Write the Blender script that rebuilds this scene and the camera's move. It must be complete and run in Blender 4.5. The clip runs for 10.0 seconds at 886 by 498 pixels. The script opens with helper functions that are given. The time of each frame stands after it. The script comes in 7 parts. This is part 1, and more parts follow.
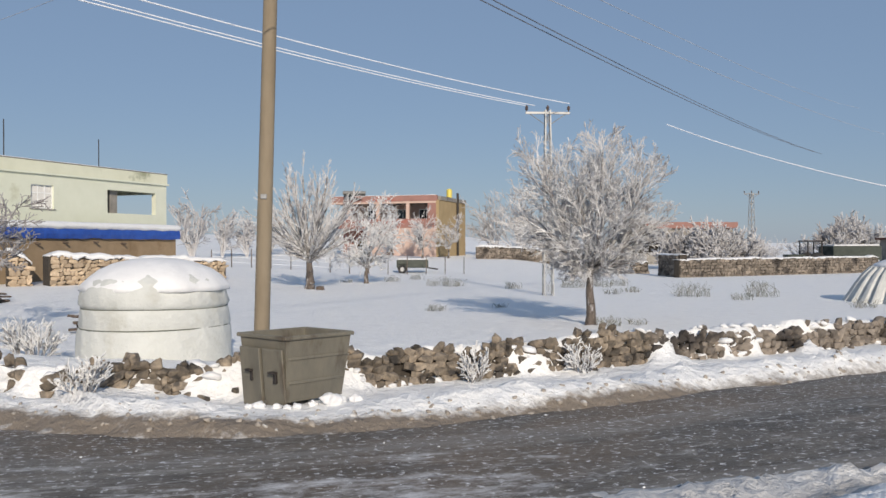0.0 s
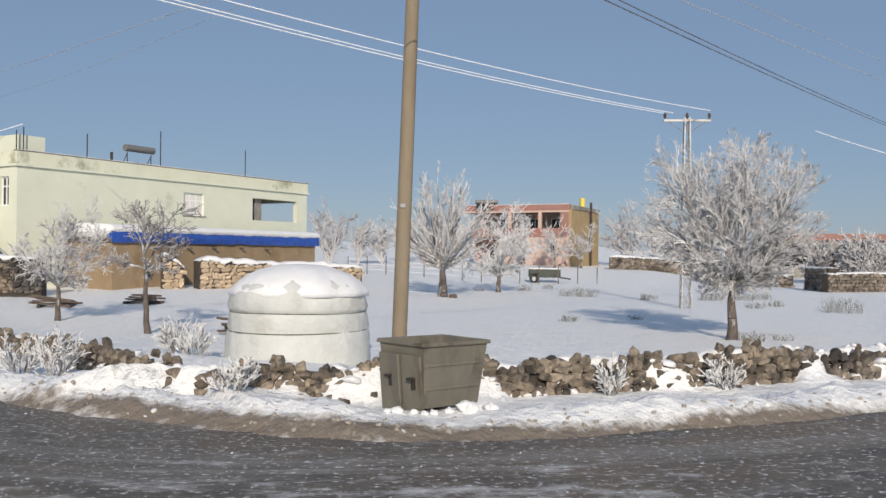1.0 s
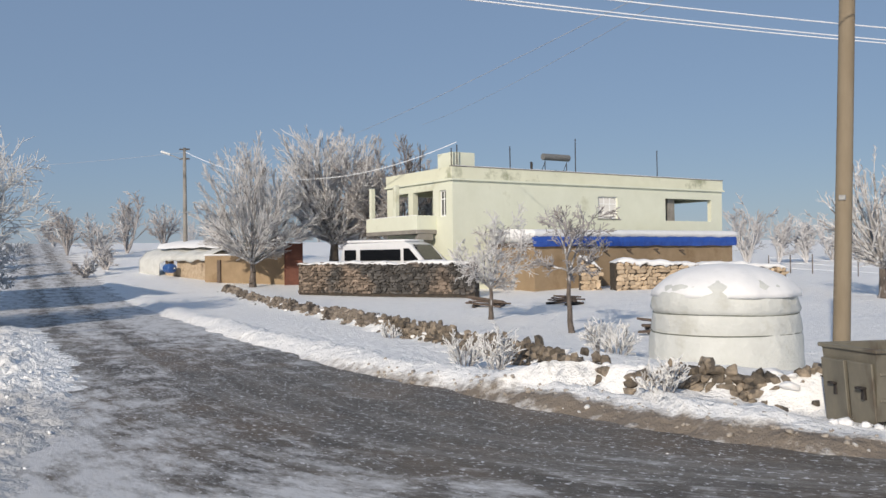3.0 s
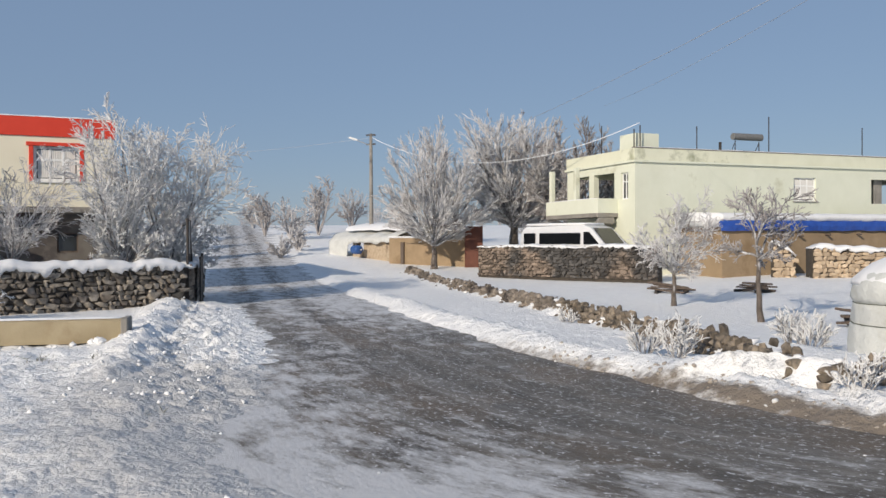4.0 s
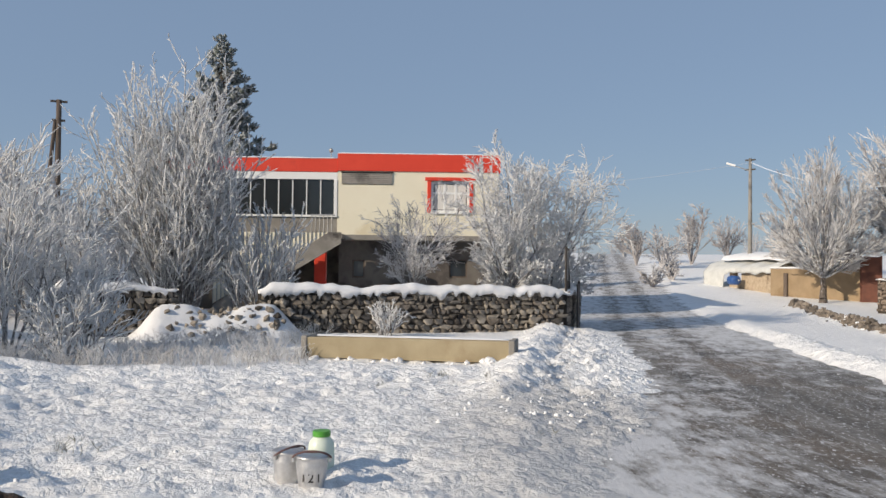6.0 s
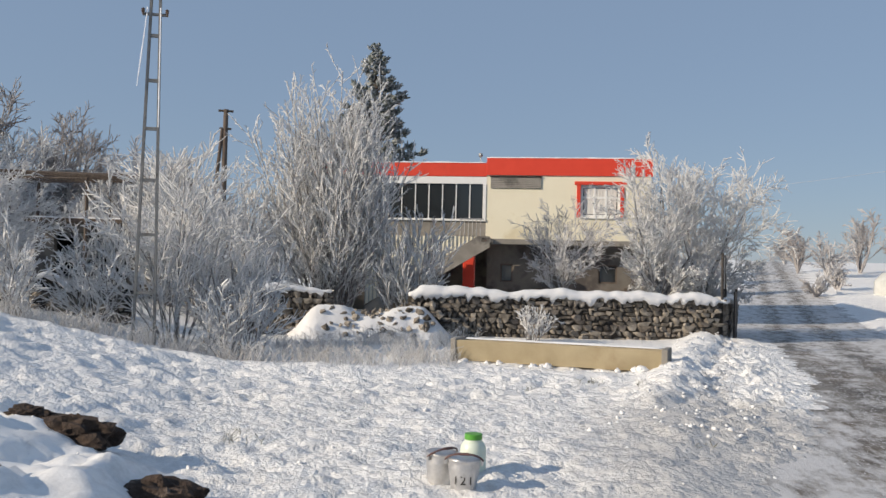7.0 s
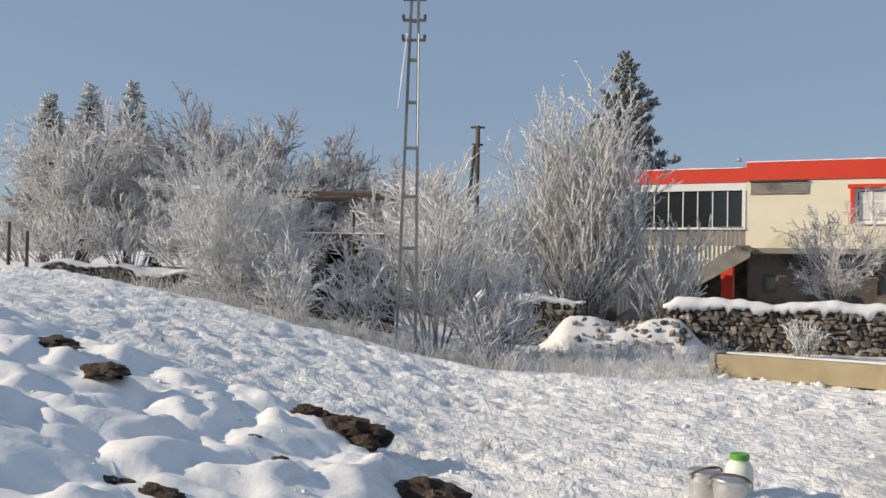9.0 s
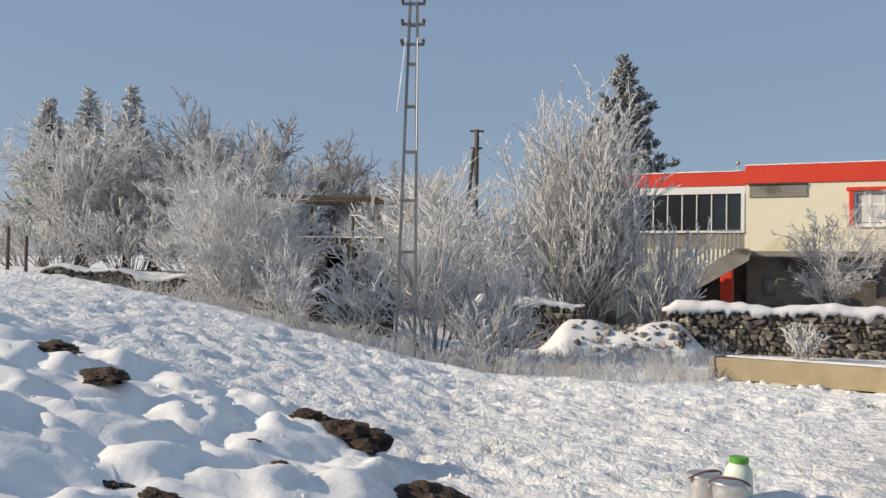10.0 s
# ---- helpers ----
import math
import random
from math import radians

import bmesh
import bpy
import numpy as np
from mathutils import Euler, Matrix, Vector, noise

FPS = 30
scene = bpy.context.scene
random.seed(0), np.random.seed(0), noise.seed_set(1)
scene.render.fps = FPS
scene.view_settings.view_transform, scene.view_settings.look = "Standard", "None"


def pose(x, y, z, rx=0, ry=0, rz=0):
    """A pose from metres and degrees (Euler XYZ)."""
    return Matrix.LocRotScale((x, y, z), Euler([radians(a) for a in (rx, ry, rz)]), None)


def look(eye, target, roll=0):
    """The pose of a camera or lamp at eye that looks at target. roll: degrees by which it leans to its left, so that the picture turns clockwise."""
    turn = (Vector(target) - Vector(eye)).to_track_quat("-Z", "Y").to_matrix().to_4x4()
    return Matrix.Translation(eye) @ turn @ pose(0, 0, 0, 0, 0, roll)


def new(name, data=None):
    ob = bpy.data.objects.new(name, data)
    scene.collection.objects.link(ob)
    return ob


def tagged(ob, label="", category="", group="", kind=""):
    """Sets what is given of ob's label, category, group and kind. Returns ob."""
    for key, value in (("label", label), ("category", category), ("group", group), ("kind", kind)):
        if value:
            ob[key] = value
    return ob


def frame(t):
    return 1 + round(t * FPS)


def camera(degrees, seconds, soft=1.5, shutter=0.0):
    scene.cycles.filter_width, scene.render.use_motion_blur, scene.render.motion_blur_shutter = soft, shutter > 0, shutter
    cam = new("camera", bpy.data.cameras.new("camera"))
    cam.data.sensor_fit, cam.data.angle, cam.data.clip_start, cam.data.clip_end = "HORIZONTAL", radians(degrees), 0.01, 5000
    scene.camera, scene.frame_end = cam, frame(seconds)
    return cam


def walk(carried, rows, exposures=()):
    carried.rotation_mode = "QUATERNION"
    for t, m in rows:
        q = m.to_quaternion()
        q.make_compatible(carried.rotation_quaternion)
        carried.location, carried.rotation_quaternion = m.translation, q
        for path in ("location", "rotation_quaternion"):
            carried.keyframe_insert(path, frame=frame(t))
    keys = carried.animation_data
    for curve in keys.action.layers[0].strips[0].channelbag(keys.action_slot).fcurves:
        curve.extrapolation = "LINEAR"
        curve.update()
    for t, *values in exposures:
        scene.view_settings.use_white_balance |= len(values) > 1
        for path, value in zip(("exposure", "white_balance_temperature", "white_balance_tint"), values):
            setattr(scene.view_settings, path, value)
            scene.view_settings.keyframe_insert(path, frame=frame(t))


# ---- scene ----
cam = camera(54.1, 10.0)
PATH = [
    (0.0, pose(0.053, 0.354, 2.105, 89.80, 0.18, -0.00)),
    (0.5, pose(0.026, 0.284, 2.117, 90.52, -0.10, 3.70)),
    (1.0, pose(-0.035, 0.320, 2.113, 90.36, -0.54, 8.62)),
    (1.5, pose(-0.089, 0.248, 2.109, 90.01, -0.29, 13.08)),
    (2.0, pose(-0.139, 0.165, 2.123, 89.44, 0.22, 19.70)),
    (2.5, pose(-0.164, 0.173, 2.121, 89.99, 0.28, 28.62)),
    (3.8, pose(-0.307, 0.358, 2.065, 89.91, 0.62, 44.31)),
    (4.0, pose(-0.214, 0.340, 2.093, 89.49, 0.23, 47.13)),
    (4.5, pose(-0.226, 0.303, 2.068, 89.62, 1.10, 52.26)),
    (5.0, pose(-0.332, 0.211, 2.083, 90.19, 0.78, 59.67)),
    (5.5, pose(-0.290, 0.158, 2.106, 90.79, -0.00, 66.41)),
    (5.7, pose(-0.267, 0.112, 2.099, 91.04, -0.27, 68.38)),
    (6.8, pose(-0.275, 0.014, 2.095, 91.43, -1.32, 78.58)),
    (7.0, pose(-0.304, -0.004, 2.099, 91.40, -1.45, 80.73)),
    (7.5, pose(-0.317, -0.021, 2.099, 91.17, -1.23, 85.95)),
    (8.0, pose(-0.314, -0.043, 2.101, 91.14, -1.63, 89.52)),
    (8.5, pose(-0.280, -0.055, 2.098, 91.62, -1.67, 93.62)),
    (9.0, pose(-0.271, -0.068, 2.100, 91.75, -1.30, 97.09)),
    (9.5, pose(-0.244, -0.064, 2.103, 92.18, -1.30, 98.46)),
    (10.0, pose(-0.260, -0.064, 2.104, 91.99, -1.17, 97.05)),
]
walk(cam, PATH, exposures=((0.0, -0.17, 6780, 10), (2.5, -0.17, 6780, 10), (4.5, -0.10, 6850, 10), (5.5, -0.04, 7000, 10), (7.0, 0.04, 7250, 10), (9.0, 0.10, 7500, 10), (10.0, 0.10, 7500, 10)))

# ---- light: low winter sun from behind the camera's start, hazy blue sky ----
SUN_AZ, SUN_EL = 168.0, 23.5
world = bpy.data.worlds.new("winter_sky")
scene.world = world
world.use_nodes = True
wn = world.node_tree
sky = wn.nodes.new("ShaderNodeTexSky")
sky.sky_type = "NISHITA"
sky.sun_disc = False
sky.sun_elevation, sky.sun_rotation = radians(SUN_EL), radians(SUN_AZ)
sky.altitude, sky.air_density, sky.dust_density, sky.ozone_density = 600, 1.0, 0.5, 2.0
haze = wn.nodes.new("ShaderNodeMix")          # thin even haze over the whole sky
haze.data_type = "RGBA"
haze.inputs[0].default_value = 0.70
haze.inputs[7].default_value = (2.42, 3.60, 5.75, 1)
wn.links.new(sky.outputs[0], haze.inputs[6])
wn.links.new(haze.outputs[2], wn.nodes["Background"].inputs[0])
wn.nodes["Background"].inputs[1].default_value = 0.094
sun = new("sun", bpy.data.lights.new("sun", "SUN"))
sun.data.energy, sun.data.angle, sun.data.color = 4.2, radians(0.6), (1.0, 0.91, 0.795)
sa, se = radians(SUN_AZ), radians(SUN_EL)
sun.matrix_world = look((math.sin(sa) * math.cos(se) * 90, math.cos(sa) * math.cos(se) * 90, math.sin(se) * 90), (0, 0, 0))


# ---- materials ----
def mat(name, c1, c2, scale=3.0, rough=0.8, bump=0.3, bscale=30.0, c3=None, c3scale=0.8, c3at=0.6, metal=0.0, stretch=(1, 1, 1), rnd=0.0, spec=0.5, bdist=0.02):
    """Two colours mixed by fine noise, a third in larger stains, relief from a finer noise; rnd: piece to piece."""
    m = bpy.data.materials.new(name)
    m.use_nodes = True
    nt = m.node_tree
    N, L = nt.nodes, nt.links
    bs = N["Principled BSDF"]
    geo = N.new("ShaderNodeNewGeometry")
    mp = N.new("ShaderNodeMapping")
    mp.inputs["Scale"].default_value = stretch
    L.new(geo.outputs["Position"], mp.inputs[0])

    def noise_node(sc, detail=6.0):
        n = N.new("ShaderNodeTexNoise")
        n.inputs["Scale"].default_value, n.inputs["Detail"].default_value, n.inputs["Roughness"].default_value = sc, detail, 0.62
        L.new(mp.outputs[0], n.inputs["Vector"])
        return n

    def ramp(src, a, b):
        r = N.new("ShaderNodeMapRange")
        r.inputs[1].default_value, r.inputs[2].default_value = a, b
        L.new(src, r.inputs[0])
        return r.outputs[0]

    def mix(f, a, b):
        x = N.new("ShaderNodeMix")
        x.data_type = "RGBA"
        L.new(f, x.inputs[0])
        for k, v in ((6, a), (7, b)):
            if isinstance(v, tuple):
                x.inputs[k].default_value = (*v, 1)
            else:
                L.new(v, x.inputs[k])
        return x.outputs[2]
    col = mix(ramp(noise_node(scale).outputs[0], 0.3, 0.7), c1, c2)
    if c3:
        col = mix(ramp(noise_node(c3scale, 8).outputs[0], c3at, c3at + 0.1), col, c3)
    if rnd:
        oi = N.new("ShaderNodeObjectInfo")
        hs = N.new("ShaderNodeHueSaturation")
        L.new(ramp(oi.outputs["Random"], 0, 1), hs.inputs["Value"])
        hs.inputs["Value"].links[0].from_node.inputs[3].default_value = 1 - rnd
        hs.inputs["Value"].links[0].from_node.inputs[4].default_value = 1 + rnd
        L.new(col, hs.inputs["Color"])
        col = hs.outputs[0]
    L.new(col, bs.inputs["Base Color"])
    bs.inputs["Roughness"].default_value, bs.inputs["Metallic"].default_value = rough, metal
    bs.inputs["Specular IOR Level"].default_value = spec
    if bump:
        b = N.new("ShaderNodeBump")
        b.inputs["Strength"].default_value, b.inputs["Distance"].default_value = bump, bdist
        L.new(noise_node(bscale, 5).outputs[0], b.inputs["Height"])
        L.new(b.outputs[0], bs.inputs["Normal"])
    return m


def island_vary(m, amount):
    """Varies the brightness from one loose piece of a joined mesh to the next."""
    nt = m.node_tree
    N, L = nt.nodes, nt.links
    bs = N["Principled BSDF"]
    src = bs.inputs["Base Color"].links[0].from_socket
    g = N.new("ShaderNodeNewGeometry")
    r = N.new("ShaderNodeMapRange")
    r.inputs[3].default_value, r.inputs[4].default_value = 1 - amount, 1 + amount
    L.new(g.outputs["Random Per Island"], r.inputs[0])
    h = N.new("ShaderNodeHueSaturation")
    L.new(r.outputs[0], h.inputs["Value"])
    L.new(src, h.inputs["Color"])
    L.new(h.outputs[0], bs.inputs["Base Color"])
    return m


M = {}
M["slush"] = mat("dirty_slush", (0.24, 0.205, 0.17), (0.44, 0.40, 0.355), 9, 0.6, 0.4, 40, c3=(0.68, 0.68, 0.68), c3scale=1.6, c3at=0.56)
M["snow_soft"] = mat("snow_soft", (0.72, 0.72, 0.725), (0.79, 0.79, 0.795), 4, 0.65, 0.35, 9, spec=0.3, bdist=0.03)
M["stone"] = mat("field_stone", (0.08, 0.068, 0.056), (0.29, 0.235, 0.175), 9, 0.9, 0.8, 25, c3=(0.055, 0.048, 0.042), c3scale=4, c3at=0.52, rnd=0.5)
M["stone_dark"] = mat("basalt_stone", (0.10, 0.088, 0.075), (0.33, 0.29, 0.24), 5, 0.9, 0.6, 25, c3=(0.04, 0.035, 0.032), c3scale=1.1, c3at=0.53, rnd=0.55)
M["stone_stuff"] = island_vary(mat("wall_stones", (0.12, 0.10, 0.082), (0.29, 0.245, 0.20), 6, 0.9, 0.6, 25, c3=(0.05, 0.042, 0.037), c3scale=0.8, c3at=0.52), 0.4)
M["stone_mixed"] = island_vary(mat("mixed_wall_stones", (0.11, 0.088, 0.07), (0.26, 0.20, 0.155), 6, 0.9, 0.6, 25, c3=(0.075, 0.07, 0.066), c3scale=0.4, c3at=0.46), 0.6)
M["stone_pale"] = island_vary(mat("pale_rubble", (0.36, 0.27, 0.18), (0.55, 0.44, 0.32), 6, 0.9, 0.6, 25, c3=(0.22, 0.16, 0.11), c3scale=1.2, c3at=0.55), 0.3)
# backing of the stone walls, dark with the shade of the gaps
M["core"] = mat("gap_shade_core", (0.03, 0.026, 0.022), (0.08, 0.065, 0.05), 8, 0.95, 0.5, 20)
M["earth"] = mat("frozen_earth", (0.022, 0.015, 0.011), (0.085, 0.055, 0.04), 9, 0.95, 0.9, 22, c3=(0.22, 0.17, 0.14), c3scale=6, c3at=0.6, bdist=0.05)
M["rime_stem"] = mat("rimed_stems", (0.13, 0.115, 0.105), (0.40, 0.39, 0.385), 9, 0.9, 0.3, 40, c3=(0.72, 0.72, 0.73), c3scale=5, c3at=0.52)
M["bark"] = mat("bark", (0.06, 0.048, 0.04), (0.17, 0.14, 0.12), 14, 0.9, 0.7, 40, c3=(0.45, 0.44, 0.45), c3scale=5, c3at=0.58, stretch=(1, 1, 0.35))
M["frost"] = mat("frosted_twigs", (0.46, 0.44, 0.43), (0.80, 0.795, 0.80), 2.6, 0.85, 0, c3=(0.20, 0.17, 0.16), c3scale=1.1, c3at=0.56)
M["frost_thick"] = mat("rime_twigs", (0.58, 0.572, 0.565), (0.85, 0.85, 0.852), 5.0, 0.85, 0, c3=(0.33, 0.315, 0.305), c3scale=2.4, c3at=0.61)
M["frost_grey"] = mat("bare_twigs_rime", (0.22, 0.20, 0.19), (0.55, 0.53, 0.53), 1.4, 0.9, 0, c3=(0.15, 0.12, 0.11), c3scale=0.6, c3at=0.54)
# rime on far trees, with distance haze mixed into the pale colours
M["far_twigs"] = mat("far_hazed_rime_twigs", (0.46, 0.445, 0.445), (0.66, 0.65, 0.66), 0.5, 0.95, 0, c3=(0.38, 0.355, 0.35), c3scale=0.12, c3at=0.5)
M["needles"] = mat("pine_needles", (0.055, 0.07, 0.06), (0.15, 0.17, 0.15), 5, 0.8, 0, c3=(0.36, 0.38, 0.39), c3scale=3.5, c3at=0.45)
M["needles_rime"] = mat("pine_needles_rime", (0.38, 0.39, 0.385), (0.66, 0.665, 0.665), 2, 0.8, 0, c3=(0.26, 0.27, 0.25), c3scale=1.2, c3at=0.60)
M["yellow"] = mat("pale_lime_plaster", (0.64, 0.655, 0.53), (0.70, 0.715, 0.59), 0.9, 0.85, 0.2, 40, c3=(0.52, 0.52, 0.39), c3scale=0.5, c3at=0.60)
M["yellow_stain"] = mat("parapet_plaster", (0.64, 0.64, 0.49), (0.71, 0.71, 0.56), 0.9, 0.85, 0.2, 40, c3=(0.33, 0.34, 0.23), c3scale=0.55, c3at=0.57)
M["tan"] = mat("mud_render", (0.25, 0.18, 0.108), (0.33, 0.24, 0.15), 1.2, 0.95, 0.5, 12, c3=(0.22, 0.15, 0.085), c3scale=0.5, c3at=0.55)
M["blue"] = mat("blue_tarpaulin", (0.015, 0.06, 0.30), (0.03, 0.10, 0.42), 3, 0.5, 0.6, 5)
M["cream"] = mat("cream_plaster", (0.78, 0.72, 0.56), (0.82, 0.77, 0.61), 0.8, 0.85, 0.15, 50, c3=(0.69, 0.61, 0.43), c3scale=0.4, c3at=0.58)
M["red"] = mat("red_painted_band", (0.66, 0.045, 0.02), (0.74, 0.06, 0.028), 1.0, 0.6, 0.15, 40, c3=(0.58, 0.04, 0.02), c3scale=0.5, c3at=0.6)
M["concrete"] = mat("grey_concrete", (0.20, 0.185, 0.165), (0.31, 0.29, 0.26), 1.5, 0.9, 0.4, 30, c3=(0.13, 0.12, 0.11), c3scale=0.7, c3at=0.56)
M["concrete_dark"] = mat("raw_concrete_wall", (0.13, 0.115, 0.10), (0.22, 0.20, 0.175), 1.2, 0.95, 0.4, 25, c3=(0.08, 0.07, 0.065), c3scale=0.6, c3at=0.5)
M["trough"] = mat("yellowed_concrete", (0.31, 0.25, 0.155), (0.40, 0.33, 0.215), 1.6, 0.9, 0.3, 40, c3=(0.30, 0.23, 0.14), c3scale=1.1, c3at=0.57)
M["pole"] = mat("spun_concrete", (0.215, 0.17, 0.115), (0.27, 0.22, 0.155), 5, 0.85, 0.25, 60, c3=(0.21, 0.165, 0.11), c3scale=1.2, c3at=0.6, stretch=(1, 1, 0.25))
M["wood"] = mat("weathered_wood", (0.07, 0.05, 0.04), (0.16, 0.125, 0.10), 10, 0.9, 0.5, 40, stretch=(1, 1, 0.15))
M["steel"] = mat("galvanised_steel", (0.30, 0.30, 0.30), (0.44, 0.44, 0.43), 6, 0.55, 0.15, 50, c3=(0.22, 0.20, 0.18), c3scale=2, c3at=0.6, metal=0.55)
M["steel_dark"] = mat("weathered_steel", (0.17, 0.17, 0.165), (0.27, 0.265, 0.255), 6, 0.65, 0.15, 50, c3=(0.12, 0.11, 0.10), c3scale=2, c3at=0.58, metal=0.3)
M["bin"] = mat("worn_grey_bin_paint", (0.145, 0.135, 0.11), (0.215, 0.195, 0.15), 4, 0.6, 0.25, 40, c3=(0.095, 0.075, 0.055), c3scale=1.8, c3at=0.56, metal=0.15, stretch=(1, 1, 0.4))
M["iron"] = mat("dark_iron", (0.025, 0.022, 0.02), (0.06, 0.05, 0.045), 8, 0.6, 0.2, 40, metal=0.3)
M["rust"] = mat("rust_brown_gate", (0.09, 0.028, 0.016), (0.14, 0.045, 0.025), 3, 0.7, 0.2, 30)
M["tarp"] = mat("white_woven_tarp", (0.52, 0.53, 0.505), (0.60, 0.61, 0.585), 2.5, 0.75, 0.8, 5, c3=(0.48, 0.48, 0.44), c3scale=1.3, c3at=0.57, bdist=0.05)
M["tarp_grey"] = mat("grey_plastic_sheet", (0.50, 0.50, 0.47), (0.64, 0.64, 0.61), 2, 0.6, 0.6, 4, bdist=0.06)
M["rope"] = mat("dark_rope", (0.10, 0.11, 0.09), (0.16, 0.17, 0.14), 20, 0.9, 0.3, 80)
M["white"] = mat("white_frame", (0.78, 0.78, 0.76), (0.84, 0.84, 0.82), 4, 0.45, 0.05, 30)
M["vanpaint"] = mat("white_van_paint", (0.60, 0.61, 0.62), (0.68, 0.68, 0.69), 2, 0.3, 0, c3=(0.62, 0.61, 0.58), c3scale=0.9, c3at=0.62)
M["tyre"] = mat("tyre_rubber", (0.02, 0.02, 0.02), (0.04, 0.04, 0.04), 20, 0.85, 0.2, 60)
M["brickred"] = mat("faded_red_plaster", (0.27, 0.145, 0.12), (0.34, 0.18, 0.15), 1.0, 0.9, 0.2, 20, c3=(0.34, 0.13, 0.10), c3scale=0.5, c3at=0.56)
M["salmon"] = mat("salmon_plaster", (0.50, 0.36, 0.30), (0.58, 0.43, 0.36), 0.9, 0.9, 0.2, 20)
M["ochre"] = mat("ochre_side_wall", (0.33, 0.24, 0.12), (0.42, 0.31, 0.17), 1.0, 0.9, 0.2, 20, c3=(0.25, 0.19, 0.11), c3scale=0.4, c3at=0.58)
# near-black that stands for the shade in recesses and unlit rooms
M["dark"] = mat("interior_shade_black", (0.02, 0.018, 0.016), (0.045, 0.04, 0.036), 3, 0.9, 0, spec=0.2)
M["trailer"] = mat("dark_green_trailer", (0.03, 0.038, 0.03), (0.06, 0.07, 0.055), 4, 0.6, 0.2, 30)
M["alu"] = mat("battered_aluminium", (0.52, 0.51, 0.50), (0.68, 0.67, 0.66), 12, 0.38, 0.35, 18, metal=0.85)
M["jar"] = mat("milky_plastic", (0.62, 0.70, 0.58), (0.72, 0.78, 0.68), 6, 0.35, 0, c3=(0.55, 0.63, 0.48), c3scale=6, c3at=0.6)
M["lid"] = mat("green_plastic_lid", (0.07, 0.30, 0.035), (0.10, 0.36, 0.05), 10, 0.4, 0.1, 60)
M["handle"] = mat("dark_wire_handle", (0.10, 0.05, 0.045), (0.16, 0.09, 0.08), 20, 0.6, 0)
M["frostwire"] = mat("rime_on_cable", (0.80, 0.82, 0.86), (0.90, 0.91, 0.93), 3, 0.8, 0)
M["cable"] = mat("dark_cable", (0.08, 0.09, 0.11), (0.16, 0.17, 0.20), 3, 0.7, 0)
M["cable_thin"] = mat("grey_cable", (0.30, 0.34, 0.40), (0.40, 0.44, 0.50), 3, 0.7, 0)
M["plastic_blue"] = mat("blue_barrel_plastic", (0.02, 0.07, 0.22), (0.03, 0.10, 0.30), 6, 0.45, 0)
M["straw"] = mat("frosted_grass", (0.50, 0.47, 0.44), (0.78, 0.77, 0.76), 3, 0.9, 0, c3=(0.22, 0.18, 0.14), c3scale=2, c3at=0.58)
M["weed"] = mat("grey_green_weeds", (0.13, 0.13, 0.10), (0.34, 0.34, 0.31), 5, 0.9, 0, c3=(0.6, 0.6, 0.6), c3scale=3, c3at=0.58)
M["curtain"] = mat("net_curtain", (0.62, 0.60, 0.56), (0.74, 0.72, 0.68), 6, 0.9, 0.2, 10, stretch=(8, 8, 0.4))
M["ceramic"] = mat("insulator", (0.07, 0.045, 0.035), (0.11, 0.07, 0.05), 8, 0.3, 0)
M["gold"] = mat("yellow_tank", (0.62, 0.50, 0.08), (0.72, 0.60, 0.14), 4, 0.4, 0)


def glass(name, tint, rough=0.08):
    m = bpy.data.materials.new(name)
    m.use_nodes = True
    b = m.node_tree.nodes["Principled BSDF"]
    b.inputs["Base Color"].default_value = (*tint, 1)
    b.inputs["Roughness"].default_value = rough
    b.inputs["Specular IOR Level"].default_value = 0.7
    return m


M["glass"] = glass("dark_window_glass", (0.022, 0.026, 0.028))
M["glass_tint"] = glass("van_window_glass", (0.008, 0.009, 0.011), 0.05)


def attr_mix(m, attr, colour, rough=None):
    """Mixes a colour over the base by a point attribute broken up with noise (slush and earth thrown on the snow)."""
    nt = m.node_tree
    N, L = nt.nodes, nt.links
    bs = N["Principled BSDF"]
    src = bs.inputs["Base Color"].links[0].from_socket
    a = N.new("ShaderNodeAttribute")
    a.attribute_name = attr
    geo = N.new("ShaderNodeNewGeometry")
    n = N.new("ShaderNodeTexNoise")
    n.inputs["Scale"].default_value, n.inputs["Detail"].default_value, n.inputs["Roughness"].default_value = 5, 7, 0.7
    L.new(geo.outputs["Position"], n.inputs["Vector"])
    ad = N.new("ShaderNodeMath")
    ad.operation = "MULTIPLY_ADD"
    L.new(n.outputs[0], ad.inputs[0])
    ad.inputs[1].default_value = 1.6
    ad.inputs[2].default_value = -0.8
    s = N.new("ShaderNodeMath")
    s.operation = "ADD"
    L.new(ad.outputs[0], s.inputs[0])
    L.new(a.outputs["Fac"], s.inputs[1])
    r = N.new("ShaderNodeMapRange")
    r.inputs[1].default_value, r.inputs[2].default_value = 0.25, 0.85
    L.new(s.outputs[0], r.inputs[0])
    x = N.new("ShaderNodeMix")
    x.data_type = "RGBA"
    L.new(r.outputs[0], x.inputs[0])
    L.new(src, x.inputs[6])
    x.inputs[7].default_value = (*colour, 1)
    L.new(x.outputs[2], bs.inputs["Base Color"])
    return m


M["snow"] = attr_mix(mat("snow_ground", (0.82, 0.815, 0.805), (0.89, 0.885, 0.875), 3.5, 0.6, 0.75, 6, c3=(0.80, 0.795, 0.79), c3scale=1.3, c3at=0.58, spec=0.3, bdist=0.12), "slush", (0.21, 0.175, 0.14))
# grey of trodden snow, and of the shade painted on the kerb ridge
attr_mix(M["snow"], "packed", (0.56, 0.55, 0.54))


